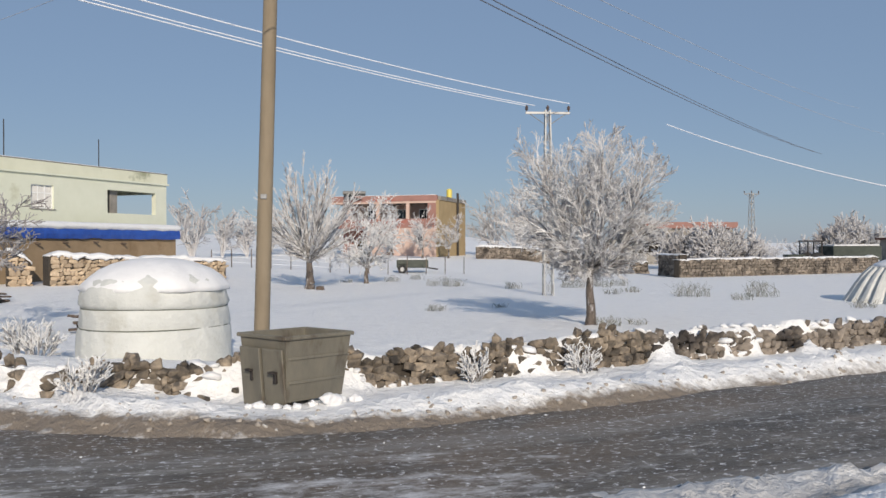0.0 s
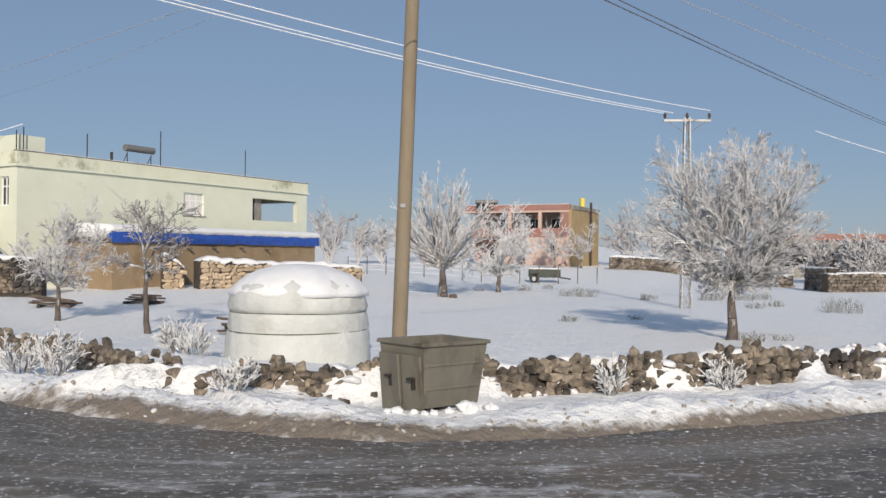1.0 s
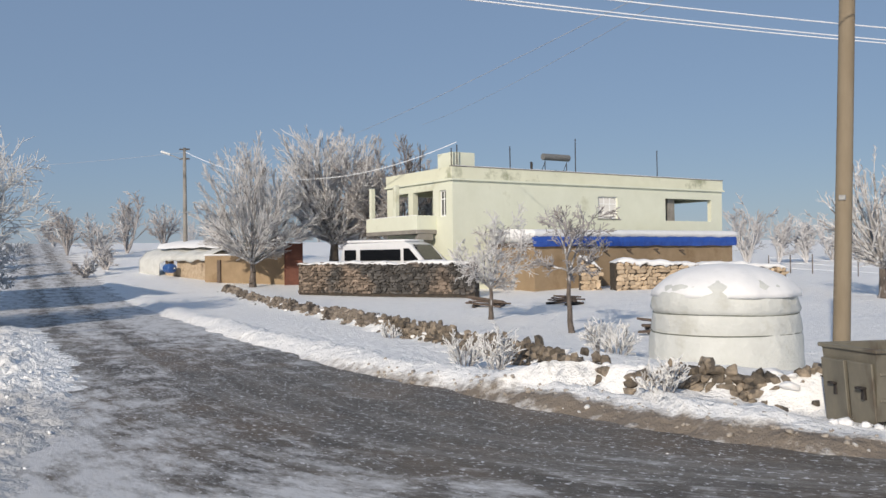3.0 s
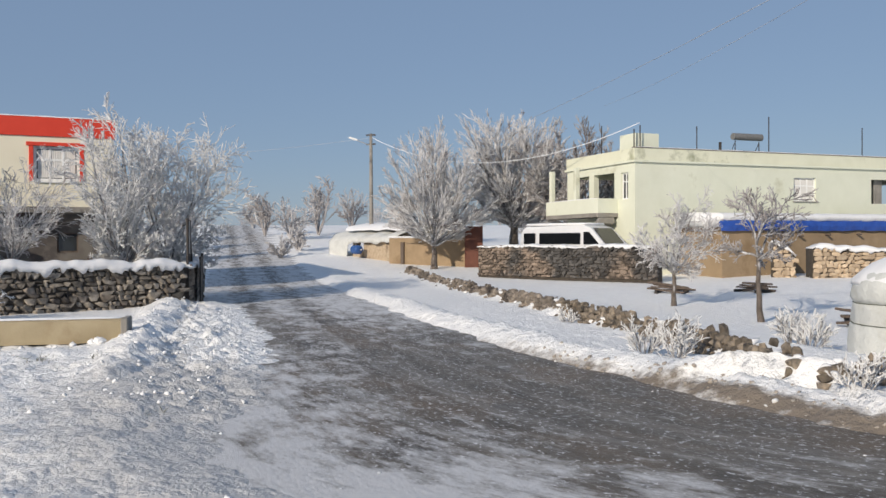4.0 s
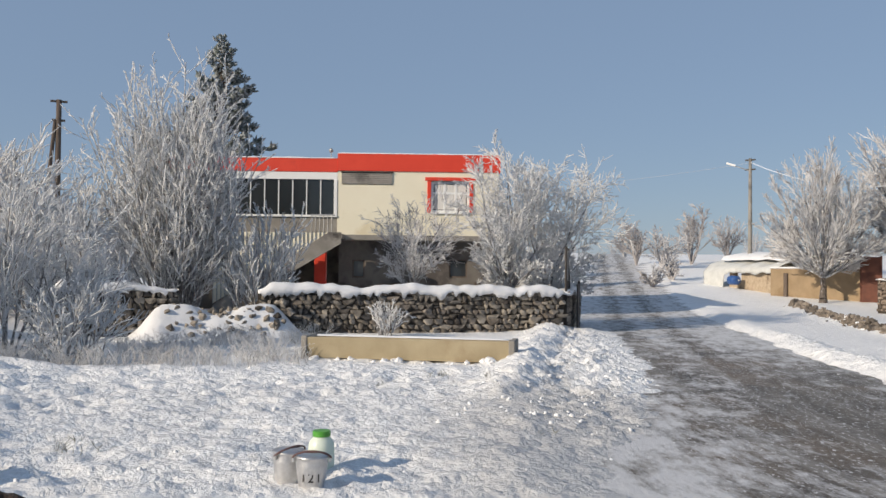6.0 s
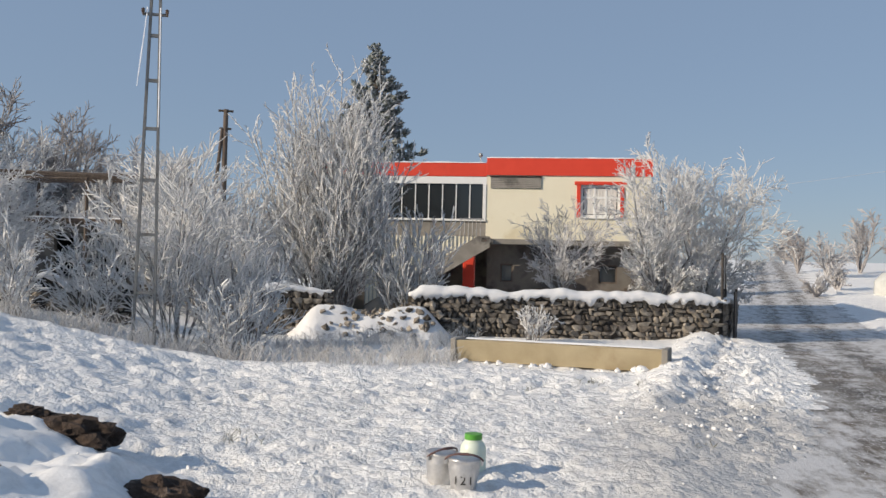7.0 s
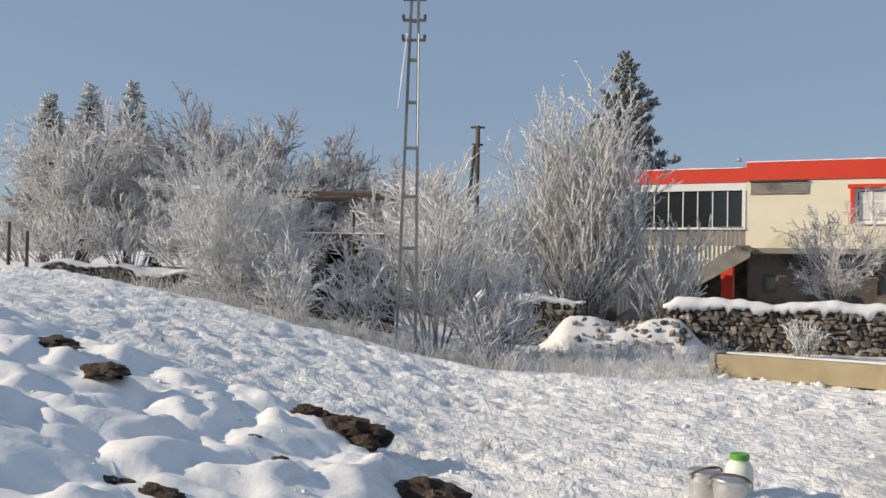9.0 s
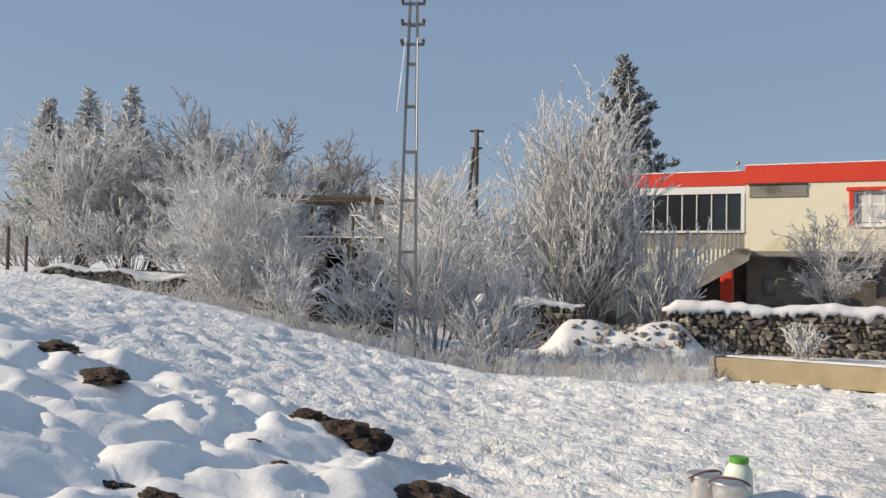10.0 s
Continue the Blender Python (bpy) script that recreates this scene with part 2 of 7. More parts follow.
def soften(m, attr, lo, hi):
    """Less fine relief where untrodden snow lies deep."""
    nt = m.node_tree
    a = nt.nodes.new("ShaderNodeAttribute")
    a.attribute_name = attr
    r = nt.nodes.new("ShaderNodeMapRange")
    r.inputs[3].default_value, r.inputs[4].default_value = hi, lo
    nt.links.new(a.outputs["Fac"], r.inputs[0])
    for n in nt.nodes:
        if n.bl_idname == "ShaderNodeBump":
            nt.links.new(r.outputs[0], n.inputs["Strength"])


soften(M["snow"], "soft", 0.12, 0.75)


def road_material():
    m = bpy.data.materials.new("icy_wet_road")
    m.use_nodes = True
    nt = m.node_tree
    N, L = nt.nodes, nt.links
    bs = N["Principled BSDF"]
    uv = N.new("ShaderNodeUVMap")
    uv.uv_map = "lane"

    def tex(sx, sy, detail=7, rough=0.65):
        mp = N.new("ShaderNodeMapping")
        mp.inputs["Scale"].default_value = (sx, sy, 1)
        L.new(uv.outputs[0], mp.inputs[0])
        n = N.new("ShaderNodeTexNoise")
        n.inputs["Scale"].default_value, n.inputs["Detail"].default_value, n.inputs["Roughness"].default_value = 1, detail, rough
        L.new(mp.outputs[0], n.inputs["Vector"])
        return n.outputs[0]

    def rng(src, a, b, lo=0.0, hi=1.0):
        r = N.new("ShaderNodeMapRange")
        r.inputs[1].default_value, r.inputs[2].default_value, r.inputs[3].default_value, r.inputs[4].default_value = a, b, lo, hi
        L.new(src, r.inputs[0])
        return r.outputs[0]

    def mix(f, a, b):
        x = N.new("ShaderNodeMix")
        x.data_type = "RGBA"
        L.new(f, x.inputs[0])
        for k, v in ((6, a), (7, b)):
            if isinstance(v, tuple):
                x.inputs[k].default_value = (*v, 1)
            else:
                L.new(v, x.inputs[k])
        return x.outputs[2]
    a = N.new("ShaderNodeAttribute")
    a.attribute_name = "packed"
    streak = tex(3.0, 0.9, 9, 0.74)
    fine = tex(13, 4.5, 8, 0.75)
    col = mix(rng(streak, 0.35, 0.65), (0.068, 0.059, 0.049), (0.165, 0.145, 0.12))
    col = mix(rng(tex(0.42, 0.22, 6), 0.46, 0.60, 0, 0.8), col, (0.165, 0.125, 0.088))
    col = mix(rng(tex(0.55, 0.33, 5), 0.52, 0.64, 0, 0.7), col, (0.075, 0.066, 0.056))
    col = mix(rng(tex(1.6, 0.045, 5, 0.6), 0.50, 0.62, 0, 0.6), col, (0.26, 0.245, 0.225))
    col = mix(rng(fine, 0.54, 0.66, 0, 0.7), col, (0.36, 0.34, 0.31))
    col = mix(rng(tex(5, 1.1, 8, 0.75), 0.56, 0.64, 0, 0.6), col, (0.44, 0.43, 0.41))
    col = mix(rng(tex(16, 9, 5, 0.65), 0.58, 0.64, 0, 0.95), col, (0.72, 0.72, 0.73))
    ad = N.new("ShaderNodeMath")
    ad.operation = "ADD"
    L.new(rng(tex(2.2, 0.9, 10, 0.76), 0.3, 0.7, -0.55, 0.55), ad.inputs[0])
    L.new(a.outputs["Fac"], ad.inputs[1])
    snowy = rng(ad.outputs[0], 0.3, 0.75)
    col = mix(snowy, col, (0.60, 0.595, 0.595))
    L.new(col, bs.inputs["Base Color"])
    L.new(rng(fine, 0.3, 0.75, 0.40, 0.85), bs.inputs["Roughness"])
    bs.inputs["Specular IOR Level"].default_value = 0.35
    b = N.new("ShaderNodeBump")
    b.inputs["Strength"].default_value, b.inputs["Distance"].default_value = 0.7, 0.03
    L.new(tex(10, 5, 8, 0.75), b.inputs["Height"])
    L.new(b.outputs[0], bs.inputs["Normal"])
    return m


M["road"] = road_material()


# ---- mesh helpers ----
def thing(name, label, category, at=None, group="", kind=""):
    ob = new(name)
    ob.empty_display_size = 0.2
    if at is not None:
        ob.matrix_world = at
    return tagged(ob, label, category, group, kind)


def obj(name, me, material, parent=None, label="", category="", kind="", group=""):
    me.materials.append(material)
    ob = new(name, me)
    if parent:
        ob.parent = parent
    return tagged(ob, label, category, group, kind)


def part(name, bm, material, parent=None, label="", category="", kind="", group="", smooth=False):
    me = bpy.data.meshes.new(name)
    bmesh.ops.recalc_face_normals(bm, faces=bm.faces)
    bm.to_mesh(me)
    bm.free()
    if smooth:
        me.shade_smooth()
    return obj(name, me, material, parent, label, category, kind, group)


def BM():
    return bmesh.new()


def cube(bm, lo, hi, bev=0.0, m=None):
    lo, hi = Vector(lo), Vector(hi)
    t = Matrix.Translation((lo + hi) / 2) @ Matrix.Diagonal((*(hi - lo), 1))
    if m:
        t = m @ t
    r = bmesh.ops.create_cube(bm, size=1, matrix=t)
    if bev:
        es = list({e for v in r["verts"] for e in v.link_edges})
        bmesh.ops.bevel(bm, geom=es, offset=bev, segments=1, affect="EDGES", profile=0.5)
    return bm


def rod(bm, p0, p1, r0, r1=None, n=8):
    p0, p1 = Vector(p0), Vector(p1)
    d = p1 - p0
    m = Matrix.Translation((p0 + p1) / 2) @ d.to_track_quat("Z", "Y").to_matrix().to_4x4()
    bmesh.ops.create_cone(bm, cap_ends=True, segments=n, radius1=r0, radius2=r0 if r1 is None else r1, depth=d.length, matrix=m)
    return bm


def lathe(bm, prof, n=24, c=(0, 0, 0), wob=None):
    """Turns a profile of (radius, z) round a vertical axis; wob(angle, i) scales the radius."""
    rings = []
    for i, (r, z) in enumerate(prof):
        ring = []
        for k in range(n):
            a = 2 * math.pi * k / n
            rr = r * (wob(a, i) if wob else 1)
            ring.append(bm.verts.new((c[0] + rr * math.cos(a), c[1] + rr * math.sin(a), c[2] + z)))
        rings.append(ring)
    for a, b in zip(rings, rings[1:]):
        for k in range(n):
            bm.faces.new((a[k], a[(k + 1) % n], b[(k + 1) % n], b[k]))
    bm.faces.new(rings[0][::-1])
    bm.faces.new(rings[-1])
    return bm


def wall(bm, u0, u1, z0, z1, v0, v1, holes=()):
    """An upright slab from u0 to u1, between v0 and v1 thick, with rectangular holes (ua, ub, za, zb) through it."""
    us = sorted({u0, u1, *(h[0] for h in holes), *(h[1] for h in holes)})
    zs = sorted({z0, z1, *(h[2] for h in holes), *(h[3] for h in holes)})
    full = {}
    for i in range(len(us) - 1):
        for k in range(len(zs) - 1):
            cu, cz = (us[i] + us[i + 1]) / 2, (zs[k] + zs[k + 1]) / 2
            full[i, k] = not any(h[0] < cu < h[1] and h[2] < cz < h[3] for h in holes)
    vert = {}

    def at(i, k, v):
        key = (i, k, v)
        if key not in vert:
            vert[key] = bm.verts.new((us[i], (v0, v1)[v], zs[k]))
        return vert[key]
    for (i, k), f in full.items():
        if not f:
            continue
        bm.faces.new((at(i, k, 0), at(i + 1, k, 0), at(i + 1, k + 1, 0), at(i, k + 1, 0)))
        bm.faces.new((at(i, k, 1), at(i, k + 1, 1), at(i + 1, k + 1, 1), at(i + 1, k, 1)))
        for di, dk, a, b in ((-1, 0, (i, k), (i, k + 1)), (1, 0, (i + 1, k), (i + 1, k + 1)), (0, -1, (i, k), (i + 1, k)), (0, 1, (i, k + 1), (i + 1, k + 1))):
            if not full.get((i + di, k + dk), False):
                bm.faces.new((at(*a, 0), at(*b, 0), at(*b, 1), at(*a, 1)))
    return bm


def stones_mesh(name, n_points, seed, p=0.5):
    """One rough stone about 1 across, the hull of a few random points."""
    rng = random.Random(seed)
    bm = BM()
    for i in range(n_points):
        v = Vector((rng.gauss(0, 1), rng.gauss(0, 1), rng.gauss(0, 1))).normalized()
        v = Vector([math.copysign(abs(c) ** p, c) for c in v])
        v = v * (0.5 / max(abs(c) for c in v)) * rng.uniform(0.82, 1.0)
        bm.verts.new((v.x, v.y, v.z))
    bmesh.ops.convex_hull(bm, input=bm.verts)
    bmesh.ops.delete(bm, geom=[v for v in bm.verts if not v.link_faces], context="VERTS")
    me = bpy.data.meshes.new(name)
    bmesh.ops.recalc_face_normals(bm, faces=bm.faces)
    bm.to_mesh(me)
    bm.free()
    return me


def tubes(name, segs, sides=3):
    """One mesh out of many tapered segments (p0, p1, r0, r1)."""
    a = np.array([(*s[0], *s[1], s[2], s[3]) for s in segs], dtype=np.float64).reshape(-1, 8)
    p, q, r0, r1 = a[:, :3], a[:, 3:6], a[:, 6:7], a[:, 7:8]
    d = q - p
    d /= np.maximum(np.linalg.norm(d, axis=1, keepdims=True), 1e-9)
    ref = np.where(np.abs(d[:, 2:3]) > 0.9, np.array([[1.0, 0, 0]]), np.array([[0, 0, 1.0]]))
    e1 = np.cross(d, ref)
    e1 /= np.linalg.norm(e1, axis=1, keepdims=True)
    e2 = np.cross(d, e1)
    n = len(a)
    co = np.empty((n, 2 * sides, 3))
    for k in range(sides):
        t = 2 * math.pi * k / sides
        w = e1 * math.cos(t) + e2 * math.sin(t)
        co[:, k], co[:, sides + k] = p + w * r0, q + w * r1
    quad = np.array([[k, (k + 1) % sides, sides + (k + 1) % sides, sides + k] for k in range(sides)])
    f = (quad[None] + (np.arange(n) * 2 * sides)[:, None, None]).reshape(-1)
    return raw_mesh(name, co.reshape(-1, 3), f, 4)


def tube_path(name, pts, r, sides=6):
    """One unbroken tube along points."""
    pts = [Vector(q) for q in pts]
    bm = BM()
    rings = []
    for i, q in enumerate(pts):
        d = (pts[min(i + 1, len(pts) - 1)] - pts[max(i - 1, 0)]).normalized()
        e1 = d.cross(Vector((0, 0, 1)) if abs(d.z) < 0.9 else Vector((1, 0, 0))).normalized()
        e2 = d.cross(e1)
        rings.append([bm.verts.new(q + (e1 * math.cos(2 * math.pi * k / sides) + e2 * math.sin(2 * math.pi * k / sides)) * r) for k in range(sides)])
    for a, b in zip(rings, rings[1:]):
        for k in range(sides):
            bm.faces.new((a[k], a[(k + 1) % sides], b[(k + 1) % sides], b[k]))
    bm.faces.new(rings[0][::-1])
    bm.faces.new(rings[-1])
    return bm


def raw_mesh(name, co, f, k):
    me = bpy.data.meshes.new(name)
    me.vertices.add(len(co))
    me.vertices.foreach_set("co", np.asarray(co, dtype=np.float32).ravel())
    me.loops.add(len(f))
    me.loops.foreach_set("vertex_index", np.asarray(f, dtype=np.int32))
    me.polygons.add(len(f) // k)
    me.polygons.foreach_set("loop_start", np.arange(0, len(f), k, dtype=np.int32))
    me.update(calc_edges=True)
    me.validate()
    return me


# ---- the lie of the land ----
def smooth(a, b, v):
    t = np.clip((v - a) / (b - a), 0, 1)
    return t * t * (3 - 2 * t)


def lattice(ix, iy, seed):
    h = (ix * 374761393 + iy * 668265263 + seed * 974711) & 0x7FFFFFFF
    h = ((h ^ (h >> 13)) * 1274126177) & 0x7FFFFFFF
    return ((h ^ (h >> 16)) & 0xFFFF) / 65535.0


def vnoise(x, y, seed=0):
    x, y = np.asarray(x, float), np.asarray(y, float)
    ix, iy = np.floor(x).astype(np.int64), np.floor(y).astype(np.int64)
    fx, fy = x - ix, y - iy
    fx, fy = fx * fx * (3 - 2 * fx), fy * fy * (3 - 2 * fy)
    a, b, c, d = lattice(ix, iy, seed), lattice(ix + 1, iy, seed), lattice(ix, iy + 1, seed), lattice(ix + 1, iy + 1, seed)
    return (a * (1 - fx) + b * fx) * (1 - fy) + (c * (1 - fx) + d * fx) * fy


def fbm(x, y, seed=0, octaves=4):
    s, w, t = 0, 0, 1.0
    for k in range(octaves):
        s = s + t * vnoise(x * 2 ** k + 17 * k, y * 2 ** k - 31 * k, seed + k)
        w += t
        t *= 0.5
    return s / w


def land(x, y):
    """The even ground under the snow's relief."""
    x, y = np.asarray(x, float), np.asarray(y, float)
    b = np.maximum(0, -y - 1)
    bank = 0.24 * b * b / (b + 1.2)
    bank = bank / (1 + (bank / 2.3) ** 4) ** 0.25
    along = -0.87 * x + 0.5 * y
    z = bank + 3.8 * smooth(35, 125, along) + 0.6 * smooth(22, 50, y) * (1 - smooth(-14, -4, x))
    z = z + 0.9 * smooth(55, 90, y) * smooth(-14, -4, x) * (1 - smooth(6, 14, x))
    ditch = np.exp(-((x + 23.0) / 1.9) ** 2) * smooth(3, -2, y) * 0.55
    return z - ditch


def puffs(x, y, cell, seed):
    """Rounded cushions of snow, one in each cell of a loose grid, melting into each other."""
    gx, gy = x / cell, y / cell
    ix, iy = np.floor(gx).astype(np.int64), np.floor(gy).astype(np.int64)
    z = 0.0 * gx
    for i in (-1, 0, 1):
        for k in (-1, 0, 1):
            jx, jy = ix + i, iy + k
            cx, cy = jx + 0.15 + 0.7 * lattice(jx, jy, seed), jy + 0.15 + 0.7 * lattice(jx, jy, seed + 1)
            rr = 0.55 + 0.45 * lattice(jx, jy, seed + 2)
            q = ((gx - cx) ** 2 + (gy - cy) ** 2) / rr ** 2
            z = z + (np.clip(1 - q, 0, 1) ** 1.3 * (0.35 + 0.65 * lattice(jx, jy, seed + 3))) ** 3
    return z ** (1 / 3)


def mound_zone(x, y):
    """Where turned earth lies under deep untrodden snow."""
    r2 = ((x + 7.2) / 4.5) ** 2 + ((y + 6.5) / 5.4) ** 2
    return 1 - smooth(0.78, 1.15, r2 + 0.25 * (vnoise(x * 0.9, y * 0.9, 45) - 0.5))


def from_line(x, y, pts):
    """Distance to a line of points, the signed side (left positive), the place along it and a value blended along it."""
    best = np.full(np.shape(x), 1e9)
    side, run, val = np.zeros(np.shape(x)), np.zeros(np.shape(x)), np.zeros(np.shape(x))
    s0 = 0.0
    for (ax, ay, aw), (bx, by, bw) in zip(pts, pts[1:]):
        dx, dy = bx - ax, by - ay
        ln = math.hypot(dx, dy)
        t = np.clip(((x - ax) * dx + (y - ay) * dy) / ln ** 2, 0, 1)
        dd = np.hypot(x - ax - t * dx, y - ay - t * dy)
        near = dd < best
        best = np.where(near, dd, best)
        side = np.where(near, np.sign(dx * (y - ay) - dy * (x - ax)), side)
        run = np.where(near, s0 + t * ln, run)
        val = np.where(near, aw + t * (bw - aw), val)
        s0 += ln
    return best, side, run, val


def bend(pts, n=10):
    """A rounded line through points (x, y, half width)."""
    out = []
    for i in range(len(pts) - 1):
        p0, p1, p2, p3 = [np.array(pts[min(max(k, 0), len(pts) - 1)], float) for k in (i - 1, i, i + 1, i + 2)]
        for k in range(n):
            t = k / n
            out.append(tuple(0.5 * ((2 * p1) + (p2 - p0) * t + (2 * p0 - 5 * p1 + 4 * p2 - p3) * t * t + (3 * p1 - p0 - 3 * p2 + p3) * t ** 3)))
    out.append(tuple(map(float, pts[-1])))
    return out


ROAD = bend([(-170, 97, 2.6), (-88, 50.5, 2.6), (-48, 28.6, 2.8), (-27, 17.2, 3.0), (-14.5, 10.6, 3.2), (-6.5, 7.7, 3.4), (-0.5, 8.5, 2.1), (5.5, 11.1, 2.5), (14, 15.0, 3.2), (45, 31, 3.2), (120, 70, 3.2)])
WALL_A = [(-5.4, 12.1, 1.0), (-3.2, 12.7, 1.0), (-1.2, 13.5, 1.0), (1.1, 14.7, 1.0), (3.3, 15.9, 1.0), (9.8, 19.5, 0.9), (20, 25.2, 0.9), (34, 33, 0.8)]
WALL_B = [(-5.4, 12.1, 1.0), (-7.9, 14.5, 0.9), (-11.6, 17.2, 0.75), (-21.3, 23.1, 0.7), (-36, 31.3, 0.7)]
KERB_SNOW = [(-3.6, 6.6, 0.2), (-2.4, 6.95, 0.4), (-0.7, 7.25, 0.6), (1.7, 7.8, 0.75), (4.6, 8.6, 0.9), (8.0, 9.9, 0.9), (14.0, 12.4, 0.9)]
HEAP = [(-27, 14.0, 1.0), (-17, 9.0, 1.0), (-11.0, 5.6, 0.7), (-9.5, 4.6, 0.3)]


def trodden_edge(x, side):
    """Where the snow beside the road is driven flat."""
    return (side < 0) * smooth(-15, -11.5, x) * (1 - smooth(1.5, 3.5, x))


def wall_gap(s, seed, ragged=0.0):
    """Openings along a fallen field wall, 0 (standing) to 1 (gone)."""
    g = vnoise(np.asarray(s) * 0.62, np.full(np.shape(s), seed), 81)
    e = ragged * (1 - smooth(3.5, 5.5, np.asarray(s)))
    return smooth(0.84 + e, 0.97 + e, g)


def snow_height(x, y):
    x, y = np.asarray(x, float), np.asarray(y, float)
    z = land(x, y)
    near = np.exp(-(np.hypot(x, y) / 60) ** 2)
    mo = mound_zone(x, y)
    d, side, run, hw = from_line(x, y, ROAD)
    s = d - hw + 0.7 * (fbm(x * 0.7, y * 0.7, 3) - 0.5)
    south = trodden_edge(x, side)
    off = smooth(-0.15 - 0.8 * south, 0.35 + 0.6 * south, s)
    z = z - 0.14 * (1 - off)
    # ploughed ridge on both edges
    z = z + (1 - 0.92 * south) * (1 - 0.75 * np.exp(-(((x + 1.75) / 0.8) ** 2 + ((y - 11.2) / 0.7) ** 2))) * (0.06 + 0.20 * fbm(x * 1.3, y * 1.3, 9) + 0.12 * np.abs(fbm(x * 4.4, y * 4.4, 10, 3) - 0.5) * 2) * np.exp(-((s - 0.7) / 0.45) ** 2) * (0.4 + 0.6 * near)
    # undisturbed relief
    z = z + off * near * (1 - 0.8 * mo) * (0.05 * (fbm(x * 0.5, y * 0.5, 5) - 0.5) + 0.05 * (fbm(x * 2.1, y * 2.1, 6) - 0.5) + 0.035 * (fbm(x * 5, y * 5, 7, 2) - 0.5))
    # drift over the two low walls
    drift = 0.0 * z
    for line, top in ((WALL_A, 0.50), (WALL_B, 0.36)):
        dw, sw, rw, vw = from_line(x, y, line)
        f = fbm(x * 1.1, y * 1.1, 12)
        inner = np.where(sw > 0, 0.30, 0.0) if line is WALL_A else np.where(sw < 0, 0.30, 0.0)
        back = np.where(inner > 0, np.exp(-(dw / 1.5) ** 2), np.exp(-(np.maximum(dw - 0.05, 0) / (0.14 + 0.34 * smooth(0.50, 0.72, fbm(x * 1.5, y * 1.5, 66, 3)) + 0.42 * wall_gap(rw, 21.5 if line is WALL_A else 22.5, 0.04))) ** 2))
        drift = np.maximum(drift, top * vw * (0.55 + 0.8 * f) * back)
    z = z + drift
    # drift between the haystack and the wall
    z = z + 0.20 * np.exp(-(((x + 5.0) / 2.0) ** 2 + ((y - 14.6) / 0.8) ** 2))
    # heap of ploughed lumps
    dh, sh, rh, vh = from_line(x, y, HEAP)
    g = 0.85 * np.exp(-(dh / 1.4) ** 2) * vh
    lump = np.abs(fbm(x * 2.4, y * 2.4, 21, 4) - 0.5) * 2
    z = z + g * (0.17 + 0.24 * lump + 0.22 * np.abs(fbm(x * 4.8, y * 4.8, 23, 3) - 0.5) * 2 + 0.16 * (fbm(x * 9, y * 9, 24, 2) - 0.5))
    # trodden track that runs up the bank, with footprints
    tr = smooth(-22, -17, x) * (1 - smooth(-4.5, -2.0, x)) * (1 - smooth(5.5, 9, y)) * off * (1 - mo)
    steps = vnoise(x * 3.6, y * 2.7, 32)
    prints = smooth(0.56, 0.68, steps) + 0.8 * smooth(0.60, 0.70, vnoise(x * 5.4 + 9, y * 4.6, 37))
    tr = tr * (1 - 0.5 * south * (1 - smooth(0.4, 2.2, s)))
    z = z + tr * (0.06 * (fbm(x * 1.9, y * 1.9, 31, 4) - 0.5) + 0.085 * (fbm(x * 8.0, y * 6.0, 39, 2) - 0.5) - 0.05 * prints * (0.2 + 1.1 * vnoise(x * 0.6, y * 0.6, 38)) + 0.09 * (fbm(x * 5.0, y * 2.6, 35, 3) - 0.5))
    rut = np.exp(-((x + 14.2 + 0.12 * y) / 0.35) ** 2) + np.exp(-((x + 15.9 + 0.12 * y) / 0.35) ** 2)
    z = z - 0.05 * rut * tr * (0.5 + vnoise(x, y, 34))
    # soft mounds over turned earth beside the camera
    wx, wy = x + 0.5 * (vnoise(x * 1.7, y * 1.7, 46) - 0.5), y + 0.5 * (vnoise(x * 1.7 + 9, y * 1.7, 47) - 0.5)
    z = z + mo * (0.04 + 0.22 * puffs(wx, wy, 0.85, 141) + 0.13 * puffs(wx + 0.4, wy, 0.42, 151) + 0.10 * (fbm(x * 2.8, y * 2.8, 42, 3) - 0.3) - 0.06 * smooth(0.6, 0.72, vnoise(x * 3.3, y * 3.3, 48)))
    z = z + 0.12 * np.exp(-(((x + 11.2) / 1.5) ** 2 + ((y + 8.3) / 1.3) ** 2))
    # low ridge of swept snow along the near edge of the road
    dk, sk, rk, vk = from_line(x, y, KERB_SNOW)
    wide = np.where(sk < 0, 0.9, 0.28)
    z = z + vk * smooth(0.2, 1.2, rk) * np.exp(-(dk / wide) ** 2) * (0.01 + 0.20 * fbm(x * 2.2, y * 2.2, 62) + 0.22 * np.abs(fbm(x * 5, y * 5, 63, 3) - 0.5) * 2)
    # brown berm of slush on the far edge
    z = z + np.exp(-(np.hypot(x + 3, y - 11) / 6) ** 2) * (side > 0) * np.exp(-((s - 0.05) / 0.24) ** 2) * (0.05 + 0.20 * np.abs(fbm(x * 2.6, y * 2.6, 64, 4) - 0.35))
    # crest of the bank
    z = z + 0.12 * np.exp(-((x + 18.6) / 0.8) ** 2) * smooth(3, -1, y) * (0.5 + fbm(x, y, 51))
    far = smooth(70, 300, np.hypot(x, y))
    return z + far * 1.2 * (fbm(x * 0.01, y * 0.01, 61) - 0.5)


def ground_at(x, y):
    return float(snow_height(np.array([x]), np.array([y]))[0])


